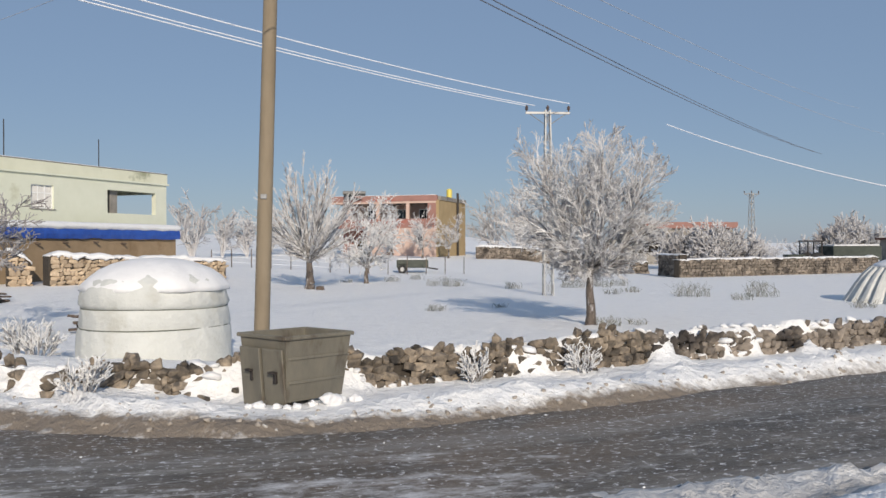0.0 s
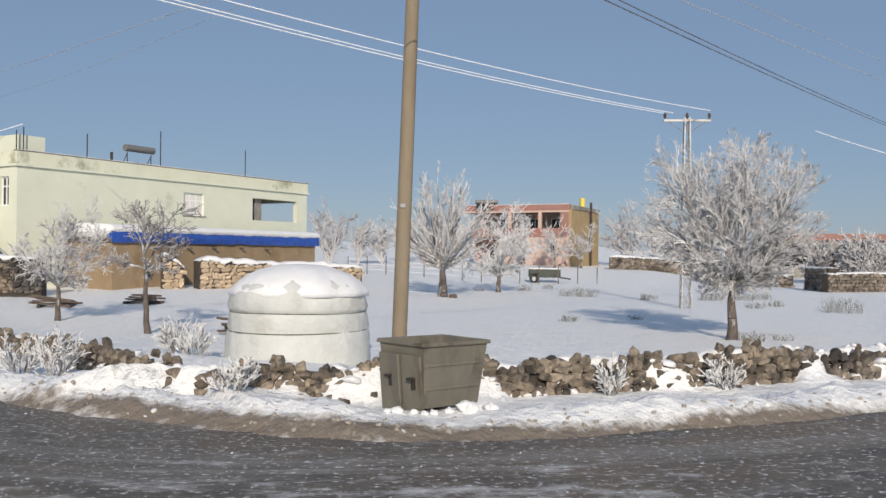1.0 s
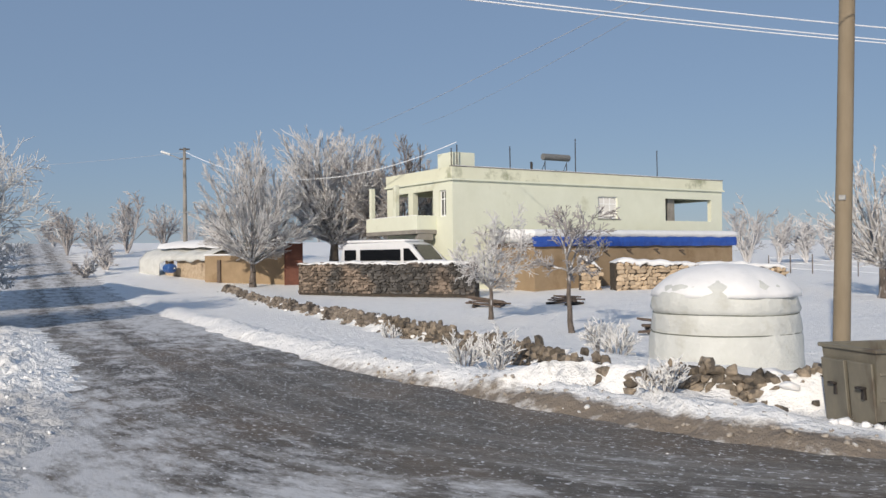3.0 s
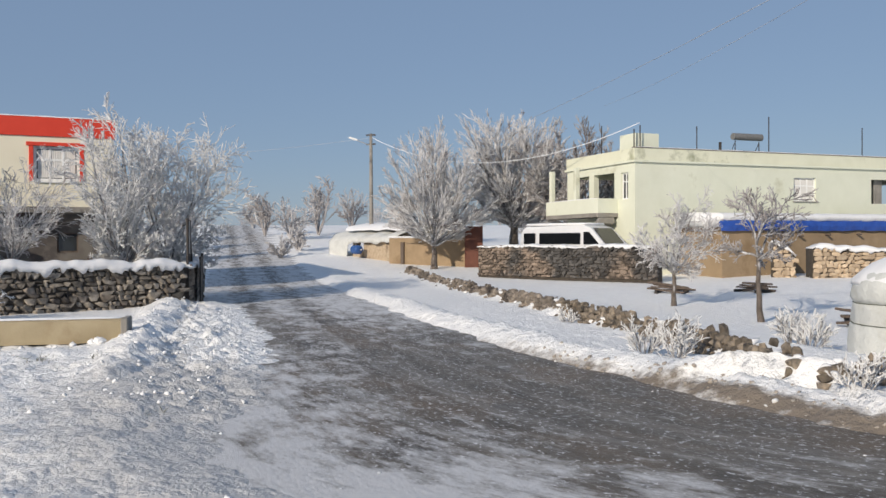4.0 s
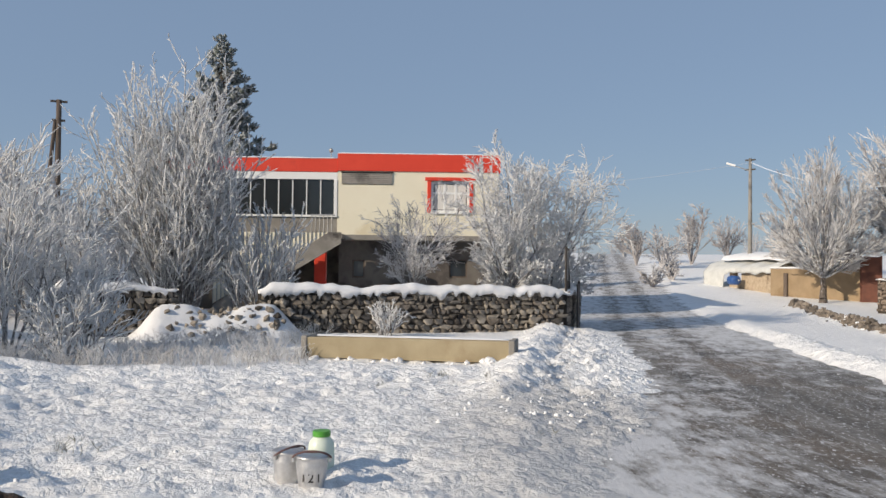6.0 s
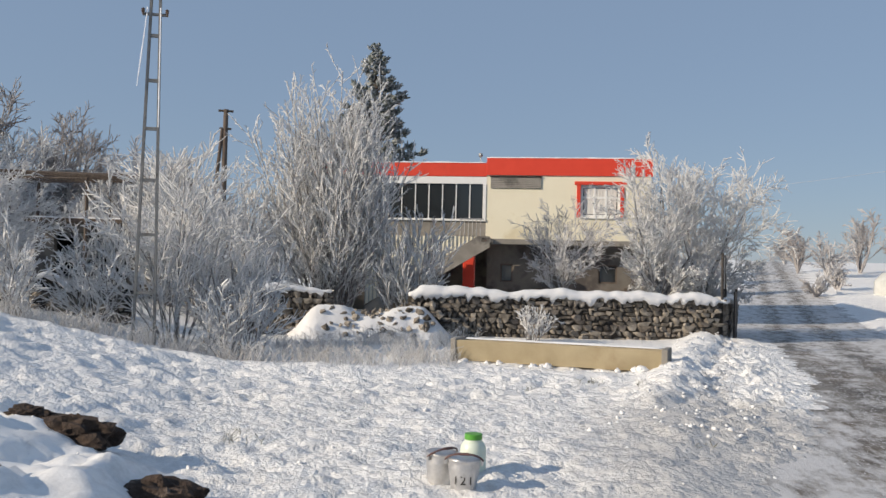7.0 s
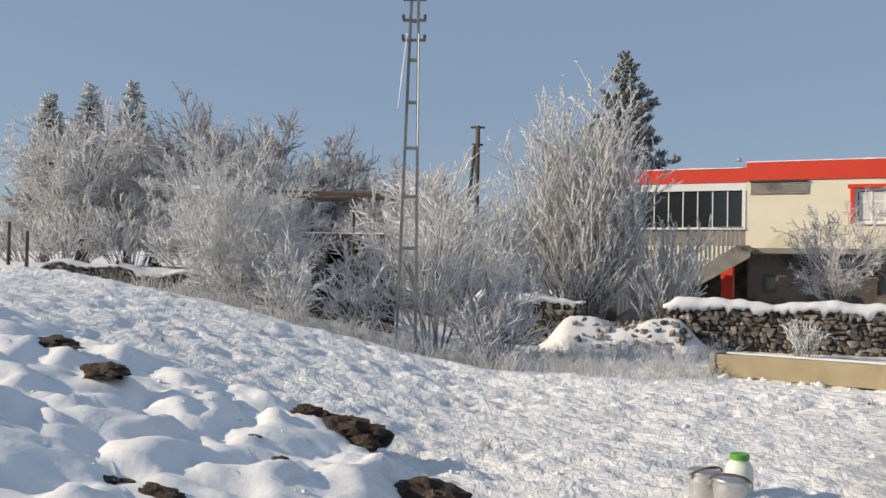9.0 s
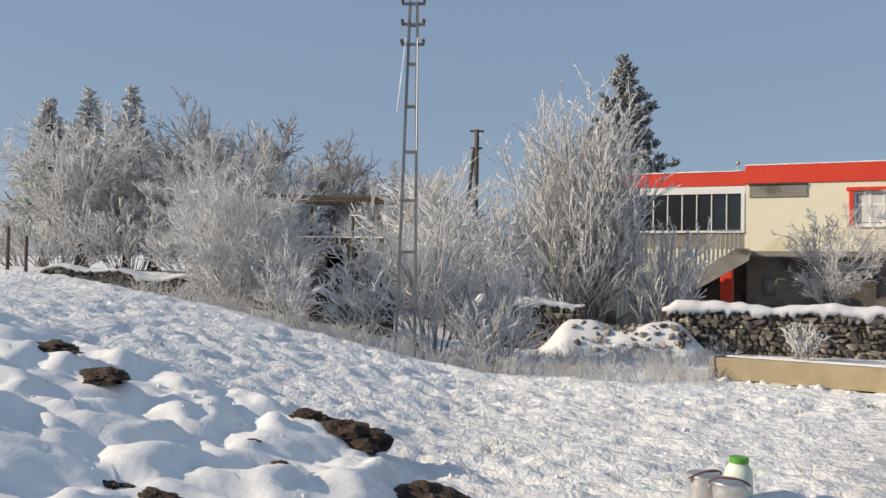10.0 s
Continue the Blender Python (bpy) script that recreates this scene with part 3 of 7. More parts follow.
def graded(lo, hi, step, outs):
    """Even steps from lo to hi, then wider and wider ones out to both ends."""
    xs = list(np.arange(lo, hi, step))
    for sign, end in ((1, outs[1]), (-1, outs[0])):
        v, st = (xs[-1] if sign > 0 else xs[0]), step
        add = []
        while v * sign < end * sign:
            st = min(st * 1.055, 160)
            v += sign * st
            add.append(v)
        xs = xs + add if sign > 0 else add[::-1] + xs
    return np.array(xs)


def build_ground():
    xs, ys = graded(-20.5, 9.0, 0.095, (-2600, 2600)), graded(-9.0, 19.0, 0.095, (-2600, 2600))
    X, Y = np.meshgrid(xs, ys)
    Z = snow_height(X, Y)
    nx, ny = len(xs), len(ys)
    i = np.arange(nx * ny).reshape(ny, nx)
    f = np.stack([i[:-1, :-1], i[:-1, 1:], i[1:, 1:], i[1:, :-1]], -1).reshape(-1)
    me = raw_mesh("ground", np.stack([X, Y, Z], -1).reshape(-1, 3), f, 4)
    d, side, run, hw = from_line(X, Y, ROAD)
    s = d - hw
    sl = 0.95 * np.exp(-((s - 0.02) / 0.26) ** 2) * np.exp(-(np.hypot(X + 1, Y - 10) / 11) ** 2) * (0.7 + 0.5 * (fbm(X * 0.6, Y * 0.6, 71)))
    sl = sl + 0.30 * np.exp(-((s + 0.2) / 0.5) ** 2)
    a = me.attributes.new("slush", "FLOAT", "POINT")
    a.data.foreach_set("value", np.clip(sl, 0, 1).astype(np.float32).ravel())
    pk = trodden_edge(X, side) * (1 - smooth(0.2, 2.6, s)) * 0.62 + 0.38 * smooth(-19, -15, X) * (1 - smooth(-5, -3, X)) * (1 - smooth(7, 9, Y)) * smooth(-5, -1, Y)
    # kerb ridge is not trodden: greyed here to paint the shade on it
    dk, sk, rk, vk = from_line(X, Y, KERB_SNOW)
    pk = pk + 0.75 * np.exp(-(dk / 1.2) ** 2)
    a = me.attributes.new("packed", "FLOAT", "POINT")
    a.data.foreach_set("value", np.clip(pk, 0, 1).astype(np.float32).ravel())
    a = me.attributes.new("soft", "FLOAT", "POINT")
    a.data.foreach_set("value", np.clip(mound_zone(X, Y), 0, 1).astype(np.float32).ravel())
    me.shade_smooth()
    return obj("ground", me, M["snow"], None, "snow-covered ground with footprints, drifts and ploughed ridges", "snow", "structure")


def build_road():
    pts = ROAD
    co, f, uvs, pk = [], [], [], []
    cols = 25
    run = 0.0
    for i, (x, y, hw) in enumerate(pts):
        a, b = pts[max(i - 1, 0)], pts[min(i + 1, len(pts) - 1)]
        tx, ty = b[0] - a[0], b[1] - a[1]
        ln = math.hypot(tx, ty)
        nx, ny = -ty / ln, tx / ln
        if i:
            run += math.hypot(x - pts[i - 1][0], y - pts[i - 1][1])
        for k in range(cols):
            w = (k / (cols - 1) * 2 - 1) * (hw + 0.9)
            px, py = x + nx * w, y + ny * w
            co.append((px, py, float(land(px, py)) - 0.065 + 0.02 * (1 - (w / hw) ** 2)))
            uvs.append((w, run))
            up = min(1, max(0, (math.hypot(px, py) - 13) / 16)) * (1 if px < -6 else 0)
            south = min(1, max(0, (-w + 1.1) / (hw + 0.8))) * min(1, max(0, (px + 17) / 3)) * min(1, max(0, (2.5 - px) / 2.5))
            pk.append(0.06 + 0.74 * south ** 1.2 + 0.66 * up * (1 - 0.5 * math.exp(-((abs(w + 0.2) - 0.85) / 0.5) ** 2)) + 0.5 * math.exp(-((math.hypot(px + 2.5, py - 3.6)) / 2.6) ** 2))
    for i in range(len(pts) - 1):
        for k in range(cols - 1):
            f += [i * cols + k, i * cols + k + 1, (i + 1) * cols + k + 1, (i + 1) * cols + k]
    me = raw_mesh("road", co, f, 4)
    lay = me.uv_layers.new(name="lane")
    lay.data.foreach_set("uv", np.array([uvs[v] for v in f], dtype=np.float32).ravel())
    a = me.attributes.new("packed", "FLOAT", "POINT")
    a.data.foreach_set("value", np.array(pk, dtype=np.float32))
    me.shade_smooth()
    return obj("road", me, M["road"], None, "wet asphalt road with ice, slush and packed snow", "road", "structure")


build_ground()
build_road()


# ---- trees and shrubs ----
def grow(rng, out, p, d, length, r, lvl, kids, kink, up, angle, shrink, nseg=(5, 4, 3, 2, 2)):
    n = nseg[min(lvl, 4)]
    if lvl == len(kids):
        n = 1
    pts = []
    for i in range(n):
        d = (d + Vector((rng.gauss(0, kink), rng.gauss(0, kink), rng.gauss(0, kink) + up))).normalized()
        q = p + d * (length / n)
        r1 = max(r * (1 - 0.62 * (i + 1) / n), 0.005)
        r0 = max(r * (1 - 0.62 * i / n), 0.005)
        out[lvl].append((p, q, r0, r1))
        pts.append((p, q, d.copy(), r1))
        p = q
    if lvl < len(kids):
        k = kids[lvl]
        k = max(1, round(k * rng.uniform(0.75, 1.25)))
        for j in range(k):
            f = 0.22 + 0.78 * (j + rng.random()) / k
            i = min(int(f * n), n - 1)
            a, b, dd, rr = pts[i]
            base = a.lerp(b, f * n - i)
            side = dd.orthogonal().normalized()
            side.rotate(Matrix.Rotation(rng.uniform(0, 6.283), 3, dd))
            t = radians(rng.gauss(angle, 10))
            nd = dd * math.cos(t) + side * math.sin(t)
            grow(rng, out, base, nd, length * shrink * rng.uniform(0.7, 1.2) * (1.12 - 0.5 * f), max(rr * 0.62, 0.006), lvl + 1, kids, kink, up, angle, shrink, nseg)


def frost_tree(name, label, at, height, spread, trunk_h, r, seed, kids=(8, 6, 5), limbs=8, twig="frost", kink=0.10, up=0.03, angle=42, shrink=0.56, fat=0.0, group="", lean=(0, 0), rise=0.5):
    """A bare tree with rime: a trunk mesh (trunk and limbs) and a crown mesh (branches and twigs)."""
    fat *= 1.2
    rng = random.Random(seed)
    z = ground_at(*at) - 0.06
    ob = thing(name, label, "tree", pose(at[0], at[1], z), group)
    out = [[] for _ in range(len(kids) + 1)]
    trunk = []
    top = Vector((lean[0], lean[1], trunk_h))
    p = Vector((0, 0, 0))
    for i in range(5):
        q = Vector((0, 0, 0)).lerp(top, (i + 1) / 5) + Vector((rng.gauss(0, 0.02), rng.gauss(0, 0.02), 0))
        trunk.append((p, q, r * (1.25 - 0.12 * i if i else 1.45), r * (1.25 - 0.12 * (i + 1))))
        p = q
    # limbs reach to a rounded crown that starts at the fork
    half = (height - trunk_h) / 2
    for j in range(limbs):
        az = 2.4 * j + rng.uniform(-0.3, 0.3)
        tilt = radians(8 + 70 * ((j + 0.5) / limbs) ** 0.8 * (0.5 + rise))
        dh, dz = math.sin(tilt), math.cos(tilt)
        ln = max(2 * dz / half / (dh * dh / spread ** 2 + dz * dz / half ** 2), 0.62 * spread) * rng.uniform(0.80, 1.0)
        d = Vector((math.cos(az) * dh, math.sin(az) * dh, dz))
        grow(rng, out, p - Vector((0, 0, rng.uniform(0, 0.12) * trunk_h)), d, ln * 0.88, r * 0.5, 0, kids, kink, up, angle, shrink)
    if fat:
        out = [[(a, b, max(r0, fat if k else r0), max(r1, fat * 0.72)) for a, b, r0, r1 in seg] for k, seg in enumerate(out)]
    obj("trunk", tubes("trunk", trunk, 8), M["bark"], ob)
    obj("limb_fork", tubes("limb_fork", out[0], 5), M["rime_stem"], ob)
    tw = [s for seg in out[1:] for s in seg if s[1].z > 0.25]
    obj("crown", tubes("crown", tw, 3), M[twig], ob)
    return ob


def frost_shrub(name, label, at, height, spread, stems, seed, kids=(7, 5), twig="frost_thick", r=0.03, kink=0.11, up=0.03, angle=33, shrink=0.45, fat=0.011, group="", base=0.25, sink=0.05, category="shrub"):
    """Many stems that rise from one foot."""
    fat *= 1.65
    rng = random.Random(seed)
    z = ground_at(*at) - sink
    ob = thing(name, label, category, pose(at[0], at[1], z), group)
    out = [[] for _ in range(len(kids) + 1)]
    for j in range(stems):
        a = rng.uniform(0, 6.283)
        q = math.sqrt(rng.random())
        d = Vector((math.cos(a) * q * spread, math.sin(a) * q * spread, height)).normalized()
        p = Vector((math.cos(a) * q * base, math.sin(a) * q * base, 0))
        ln = height * (1.04 - 0.38 * q * q) * rng.uniform(0.75, 1.0)
        grow(rng, out, p, d, ln, r, 0, kids, kink, up, angle, shrink)
    out = [[(a, b, max(r0, fat), max(r1, fat * 0.72)) for a, b, r0, r1 in seg if b.z > -0.1] for seg in out]
    obj("stem_clump", tubes("stem_clump", out[0], 4), M["rime_stem"], ob)
    obj("crown", tubes("crown", [s for seg in out[1:] for s in seg], 3), M[twig], ob)
    return ob


def conifer(name, label, at, height, spread, seed, needles, layers=26, z0=0.12, loose=False):
    rng = random.Random(seed)
    z = ground_at(*at) - 0.1
    ob = thing(name, label, "tree", pose(at[0], at[1], z))
    trunk, br, tufts = [], [], []
    for i in range(8):
        trunk.append((Vector((0, 0, height * i / 8)), Vector((0, 0, height * (i + 1) / 8)), 0.22 * (1 - i / 8.5), 0.22 * (1 - (i + 1) / 8.5)))
    for i in range(layers):
        f = i / layers
        h = height * (z0 + (1 - z0) * f)
        ln0 = spread * (1 - f) ** 0.85 * rng.uniform(0.75, 1.1) + 0.12
        for k in range(7):
            a = rng.uniform(0, 6.283)
            ln = ln0 * (rng.choice((0.4, 0.65, 0.85, 1.05)) if loose else rng.uniform(0.6, 1.1))
            d = Vector((math.cos(a), math.sin(a), rng.uniform(0.2, 0.9) if loose else rng.uniform(0.05, 0.45)))
            p = Vector((0, 0, h + rng.uniform(-0.2, 0.2)))
            q = p + d.normalized() * ln
            br.append((p, q, 0.035, 0.012))
            m = int(4 + ln * (13 if loose else 7))
            for t in range(m):
                s = (1 - 0.6 * rng.random() ** 1.6) if loose else 0.25 + 0.75 * (t + rng.random()) / m
                c = p.lerp(q, s)
                e = (d.normalized() * 0.6 + Vector((rng.gauss(0, 0.6), rng.gauss(0, 0.6), rng.gauss(0.35, 0.35)))).normalized()
                w = rng.uniform(0.22, 0.42) * (0.45 + 0.55 * min(1, 2.2 * (1 - f)))
                fw = 0.085 if loose else 0.065
                tufts.append((c, c + e * w * 0.55, 0.02, fw))
                tufts.append((c + e * w * 0.55, c + e * w * 1.25, fw, 0.012))
    obj("trunk", tubes("trunk", trunk + br, 5), M["bark"], ob)
    obj("crown", tubes("crown", tufts, 4), M[needles], ob)
    return ob


def tufts_stuff(name, label, spots, seed, blades, height, material, category, radius=0.35):
    """Loose stalks in many clumps, uncountable."""
    rng = random.Random(seed)
    segs = []
    for (x, y, s) in spots:
        z = ground_at(x, y)
        for k in range(int(blades * s)):
            a, q = rng.uniform(0, 6.283), radius * s * math.sqrt(rng.random())
            px, py = x + q * math.cos(a), y + q * math.sin(a)
            h = height * s * rng.uniform(0.4, 1.15)
            b = Vector((px, py, z - 0.06))
            m = b + Vector((rng.gauss(0, 0.18) * h, rng.gauss(0, 0.18) * h, h * 0.6))
            t = m + Vector((rng.gauss(0, 0.3) * h, rng.gauss(0, 0.3) * h, h * 0.4))
            w = rng.uniform(0.004, 0.009)
            segs += [(b, m, w, w), (m, t, w, w * 0.5)]
            if rng.random() < 0.6:
                segs.append((m, m + Vector((rng.gauss(0, 0.3) * h, rng.gauss(0, 0.3) * h, h * 0.3)), w, w * 0.5))
    return obj(name, tubes(name, segs, 3), material, None, label, category, "stuff")


# ---- power pole, refuse container and covered stack by the road ----
def polar(az, d):
    return -d * math.sin(radians(az)), d * math.cos(radians(az))


def concrete_pole():
    x, y = -2.90, 14.35
    ob = thing("power_pole", "tall tan concrete power pole behind the low wall", "pole", pose(x, y, ground_at(x, y) - 0.3, 0.2, 1.75, 0))
    part("shaft", lathe(BM(), [(0.128, 0), (0.125, 1.0), (0.112, 6), (0.095, 11.2)], 20), M["pole"], ob, smooth=True)
    bm = BM()
    cube(bm, (-0.05, -0.14, 2.92), (0.05, -0.11, 3.0), 0.01)
    part("number_plate", bm, M["steel"], ob, "small metal tag")
    bm = BM()
    lathe(bm, [(0.108, 0), (0.118, 0.01), (0.118, 0.05), (0.108, 0.06)], 20, (0, 0, 6.5))
    part("clamp", bm, M["steel"], ob)


def refuse_bin():
    bx, by = -1.93, 12.0
    ob = thing("refuse_bin", "worn grey steel refuse container with an open top", "bin", pose(bx, by, float(land(bx, by)) - 0.02, 0, 0.6, 50) @ Matrix.Diagonal((0.86, 0.90, 1.04, 1)))
    H, T, B = 0.93, (0.66, 0.52), (0.56, 0.42)

    def frustum(bm, t, b, z0, z1):
        vs = [bm.verts.new((sx * b[0], sy * b[1], z0)) for sx, sy in ((-1, -1), (1, -1), (1, 1), (-1, 1))]
        vt = [bm.verts.new((sx * t[0], sy * t[1], z1)) for sx, sy in ((-1, -1), (1, -1), (1, 1), (-1, 1))]
        return vs, vt
    bm = BM()
    vs, vt = frustum(bm, T, B, 0.12, H)
    for k in range(4):
        bm.faces.new((vs[k], vs[(k + 1) % 4], vt[(k + 1) % 4], vt[k]))
    bm.faces.new(vs[::-1])
    ix = [bm.verts.new((v.co.x * 0.955, v.co.y * 0.955, v.co.z)) for v in vt]
    ib = [bm.verts.new((v.co.x * 0.93, v.co.y * 0.93, v.co.z + 0.04)) for v in vs]
    for k in range(4):
        bm.faces.new((vt[k], vt[(k + 1) % 4], ix[(k + 1) % 4], ix[k]))
        bm.faces.new((ix[k], ix[(k + 1) % 4], ib[(k + 1) % 4], ib[k]))
    bm.faces.new(ib)
    part("body", bm, M["bin"], ob)
    bm = BM()
    for lo, hi in (((-0.70, -0.56, H - 0.035), (0.70, -0.515, H + 0.015)), ((-0.70, 0.515, H - 0.035), (0.70, 0.56, H + 0.015)), ((-0.70, -0.514, H - 0.035), (-0.655, 0.514, H + 0.015)), ((0.655, -0.514, H - 0.035), (0.70, 0.514, H + 0.015))):
        cube(bm, lo, hi, 0.012)
    part("rim", bm, M["bin"], ob)
    for z, w in ((0.66, 0.0), (0.36, 0.0)):
        bm = BM()
        yy = -(0.42 + 0.10 * (z - 0.12) / 0.81) - 0.012
        xx = 0.56 + 0.10 * (z - 0.12) / 0.81
        cube(bm, (-xx + 0.05, yy - 0.006, z - 0.02), (xx - 0.02, yy + 0.02, z + 0.02), 0.008)
        part("pressed_rib", bm, M["bin"], ob)
    # folded end plate with its two lifting lugs
    bm = BM()
    cube(bm, (-0.60, -0.47, 0.13), (-0.565, -0.02, H - 0.075), 0.01, pose(0, 0, 0, 0, -7, 0))
    part("end_panel", bm, M["bin"], ob)
    bm = BM()
    cube(bm, (-0.625, 0.01, 0.11), (-0.565, 0.46, H - 0.075), 0.01, pose(0, 0, 0, 0, -7, 0))
    part("end_panel", bm, M["bin"], ob)
    for yy in (-0.30, 0.22):
        bm = BM()
        cube(bm, (-0.76, yy - 0.05, 0.48), (-0.64, yy + 0.07, 0.505), 0.006)
        cube(bm, (-0.70, yy - 0.04, 0.36), (-0.63, yy + 0.02, 0.478), 0.006)
        part("lifting_lug", bm, M["iron"], ob, "dark iron lug")
    for sx in (-0.45, 0.45):
        for sy in (-0.33, 0.33):
            bm = BM()
            rod(bm, (sx - 0.025, sy, 0.075), (sx + 0.025, sy, 0.075), 0.07, n=14)
            cube(bm, (sx - 0.035, sy - 0.02, 0.075), (sx - 0.029, sy + 0.02, 0.14))
            cube(bm, (sx + 0.029, sy - 0.02, 0.075), (sx + 0.035, sy + 0.02, 0.14))
            part("castor", bm, M["iron"], ob)
    # lumps of snow shovelled against its foot
    rng = random.Random(5)
    for k in range(9):
        x, y = bx - 0.45 + 0.16 * k + rng.uniform(-0.05, 0.05), by - 0.80 - 0.12 * rng.random() + 0.05 * k
        s = rng.choice((0.05, 0.06, 0.08, 0.13))
        snow_lump("snow_clod", x, y, s, rng, "clod of shovelled snow at the foot of the container", "snow clods by the bin")


def snow_lump(name, x, y, s, rng, label, group, material="snow_soft", flat=0.75):
    bm = BM()
    bmesh.ops.create_icosphere(bm, subdivisions=3, radius=s)
    o = Vector((rng.uniform(0, 50), rng.uniform(0, 50), 0))
    for v in bm.verts:
        v.co *= 1 + 0.55 * (noise.noise(v.co * (1.6 / s) + o)) + 0.25 * noise.noise(v.co * (4.5 / s) + o)
        v.co.z *= flat
    z = ground_at(x, y)
    ob = part(name, bm, M[material], None, label, "snow" if "snow" in name else "soil", group=group, smooth=material == "snow_soft")
    ob.matrix_world = pose(x, y, z + s * 0.2, 0, 0, rng.uniform(0, 360))
    return ob


def covered_stack():
    x, y = -5.25, 16.35
    ob = thing("covered_haystack", "round haystack under a pale woven tarp tied with rope", "haystack", pose(x, y, 0.02) @ Matrix.Diagonal((0.885, 0.885, 1, 1)))
    rng = random.Random(3)
    N = 96
    prof = [(1.52, -0.05), (1.52, 0.10), (1.51, 0.30), (1.49, 0.52), (1.475, 0.63), (1.45, 0.66), (1.475, 0.70), (1.45, 0.90), (1.435, 0.985), (1.41, 1.0), (1.435, 1.015), (1.48, 1.08), (1.47, 1.22), (1.43, 1.36), (1.33, 1.49), (1.17, 1.60), (0.8, 1.71), (0.4, 1.76), (0.05, 1.77)]

    def wob(a, i):
        z = prof[i][1]
        fold = 0.010 * math.sin(a * 17 + 3 * math.sin(a * 3) + i * 0.25) * (0.5 + noise.noise(Vector((math.cos(a) * 2, math.sin(a) * 2, 7)))) + 0.014 * noise.noise(Vector((math.cos(a) * 9, math.sin(a) * 9, z * 2)))
        return 1 + fold * (0.9 if z > 1.02 else 0.6) * (0.2 if z > 1.55 else 1) + (0.075 if z > 1.1 else 0.02) * noise.noise(Vector((math.cos(a) * 1.4, math.sin(a) * 1.4, z * 2 + 3))) + 0.02 * math.sin(a * 2 + 1) + 0.012 * noise.noise(Vector((math.cos(a) * 3, math.sin(a) * 3, z * 3)))
    part("tarp", lathe(BM(), prof, N, wob=wob), M["tarp"], ob, smooth=True)

    def ring(zf, r, name):
        bm = BM()
        n = 64
        for k in range(n):
            a0, a1 = 2 * math.pi * k / n, 2 * math.pi * (k + 1) / n
            i = 9
            rod(bm, (r * wob(a0, i) * math.cos(a0), r * wob(a0, i) * math.sin(a0), zf(a0)), (r * wob(a1, i) * math.cos(a1), r * wob(a1, i) * math.sin(a1), zf(a1)), 0.011, n=5)
        part(name, bm, M["rope"], ob, "dark cord")
    ring(lambda a: 1.0 + 0.01 * math.sin(3 * a), 1.425, "rope")
    ring(lambda a: 0.655 + 0.012 * math.sin(a + 0.4), 1.462, "rope")
    # snow that lies on the top
    bm = BM()
    sp = [(1.485, 1.30), (1.475, 1.40), (1.30, 1.56), (1.10, 1.68), (0.82, 1.79), (0.45, 1.87), (0.05, 1.89)]
    lathe(bm, sp, 64, wob=lambda a, i: 1 - (0.02 if i < 3 else 0) + (0.05 if i < 2 else 0.05) * (noise.noise(Vector((math.cos(a) * 2.2, math.sin(a) * 2.2, i * 0.22))) + 0.5 * noise.noise(Vector((math.cos(a) * 6, math.sin(a) * 6, i * 0.3)))) + 0.02 * math.sin(a * 2 + 1))
    part("snow_cap", bm, M["snow_soft"], ob, "smooth cap of snow", smooth=True)


concrete_pole()
refuse_bin()
covered_stack()


# ---- houses ----
def casement(parent, u0, u1, z0, z1, v, frame_mat="white", panes=3, transom=0.0, fw=0.07, name="window", glassm="glass", curtain=False, label=""):
    """A window set in an opening: frame, mullions and each pane."""
    fr = BM()
    cube(fr, (u0, v, z0), (u0 + fw, v + 0.08, z1))
    cube(fr, (u1 - fw, v, z0), (u1, v + 0.08, z1))
    cube(fr, (u0 + fw, v, z0), (u1 - fw, v + 0.08, z0 + fw))
    cube(fr, (u0 + fw, v, z1 - fw), (u1 - fw, v + 0.08, z1))
    w = (u1 - u0 - 2 * fw) / panes
    zt = z1 - fw - transom
    for k in range(1, panes):
        c = u0 + fw + w * k
        cube(fr, (c - fw * 0.4, v + 0.004, z0 + fw), (c + fw * 0.4, v + 0.076, z1 - fw))
    if transom:
        cube(fr, (u0 + fw, v + 0.008, zt - fw * 0.4), (u1 - fw, v + 0.072, zt + fw * 0.4))
    win = part(name, fr, M[frame_mat], parent, label)
    for k in range(panes):
        a, b = u0 + fw + w * k, u0 + fw + w * (k + 1)
        g = BM()
        cube(g, (a, v + 0.035, z0 + fw), (b, v + 0.045, z1 - fw))
        part("pane", g, M[glassm], win)
        if curtain:
            g = BM()
            n, rows = 12, []
            for q in range(n + 1):
                x0 = a + fw * 0.4 + (w - fw * 0.8) * q / n
                y0 = v + 0.016 + 0.010 * (q % 2)
                rows.append([g.verts.new((x0, yy, zz)) for yy, zz in ((y0, z0 + fw * 1.3), (y0, z1 - fw * 1.3), (y0 + 0.006, z1 - fw * 1.3), (y0 + 0.006, z0 + fw * 1.3))])
            for A, B in zip(rows, rows[1:]):
                for q in range(4):
                    g.faces.new((A[q], B[q], B[(q + 1) % 4], A[(q + 1) % 4]))
            part("curtain", g, M["curtain"], win, "pale net curtain")
    return win


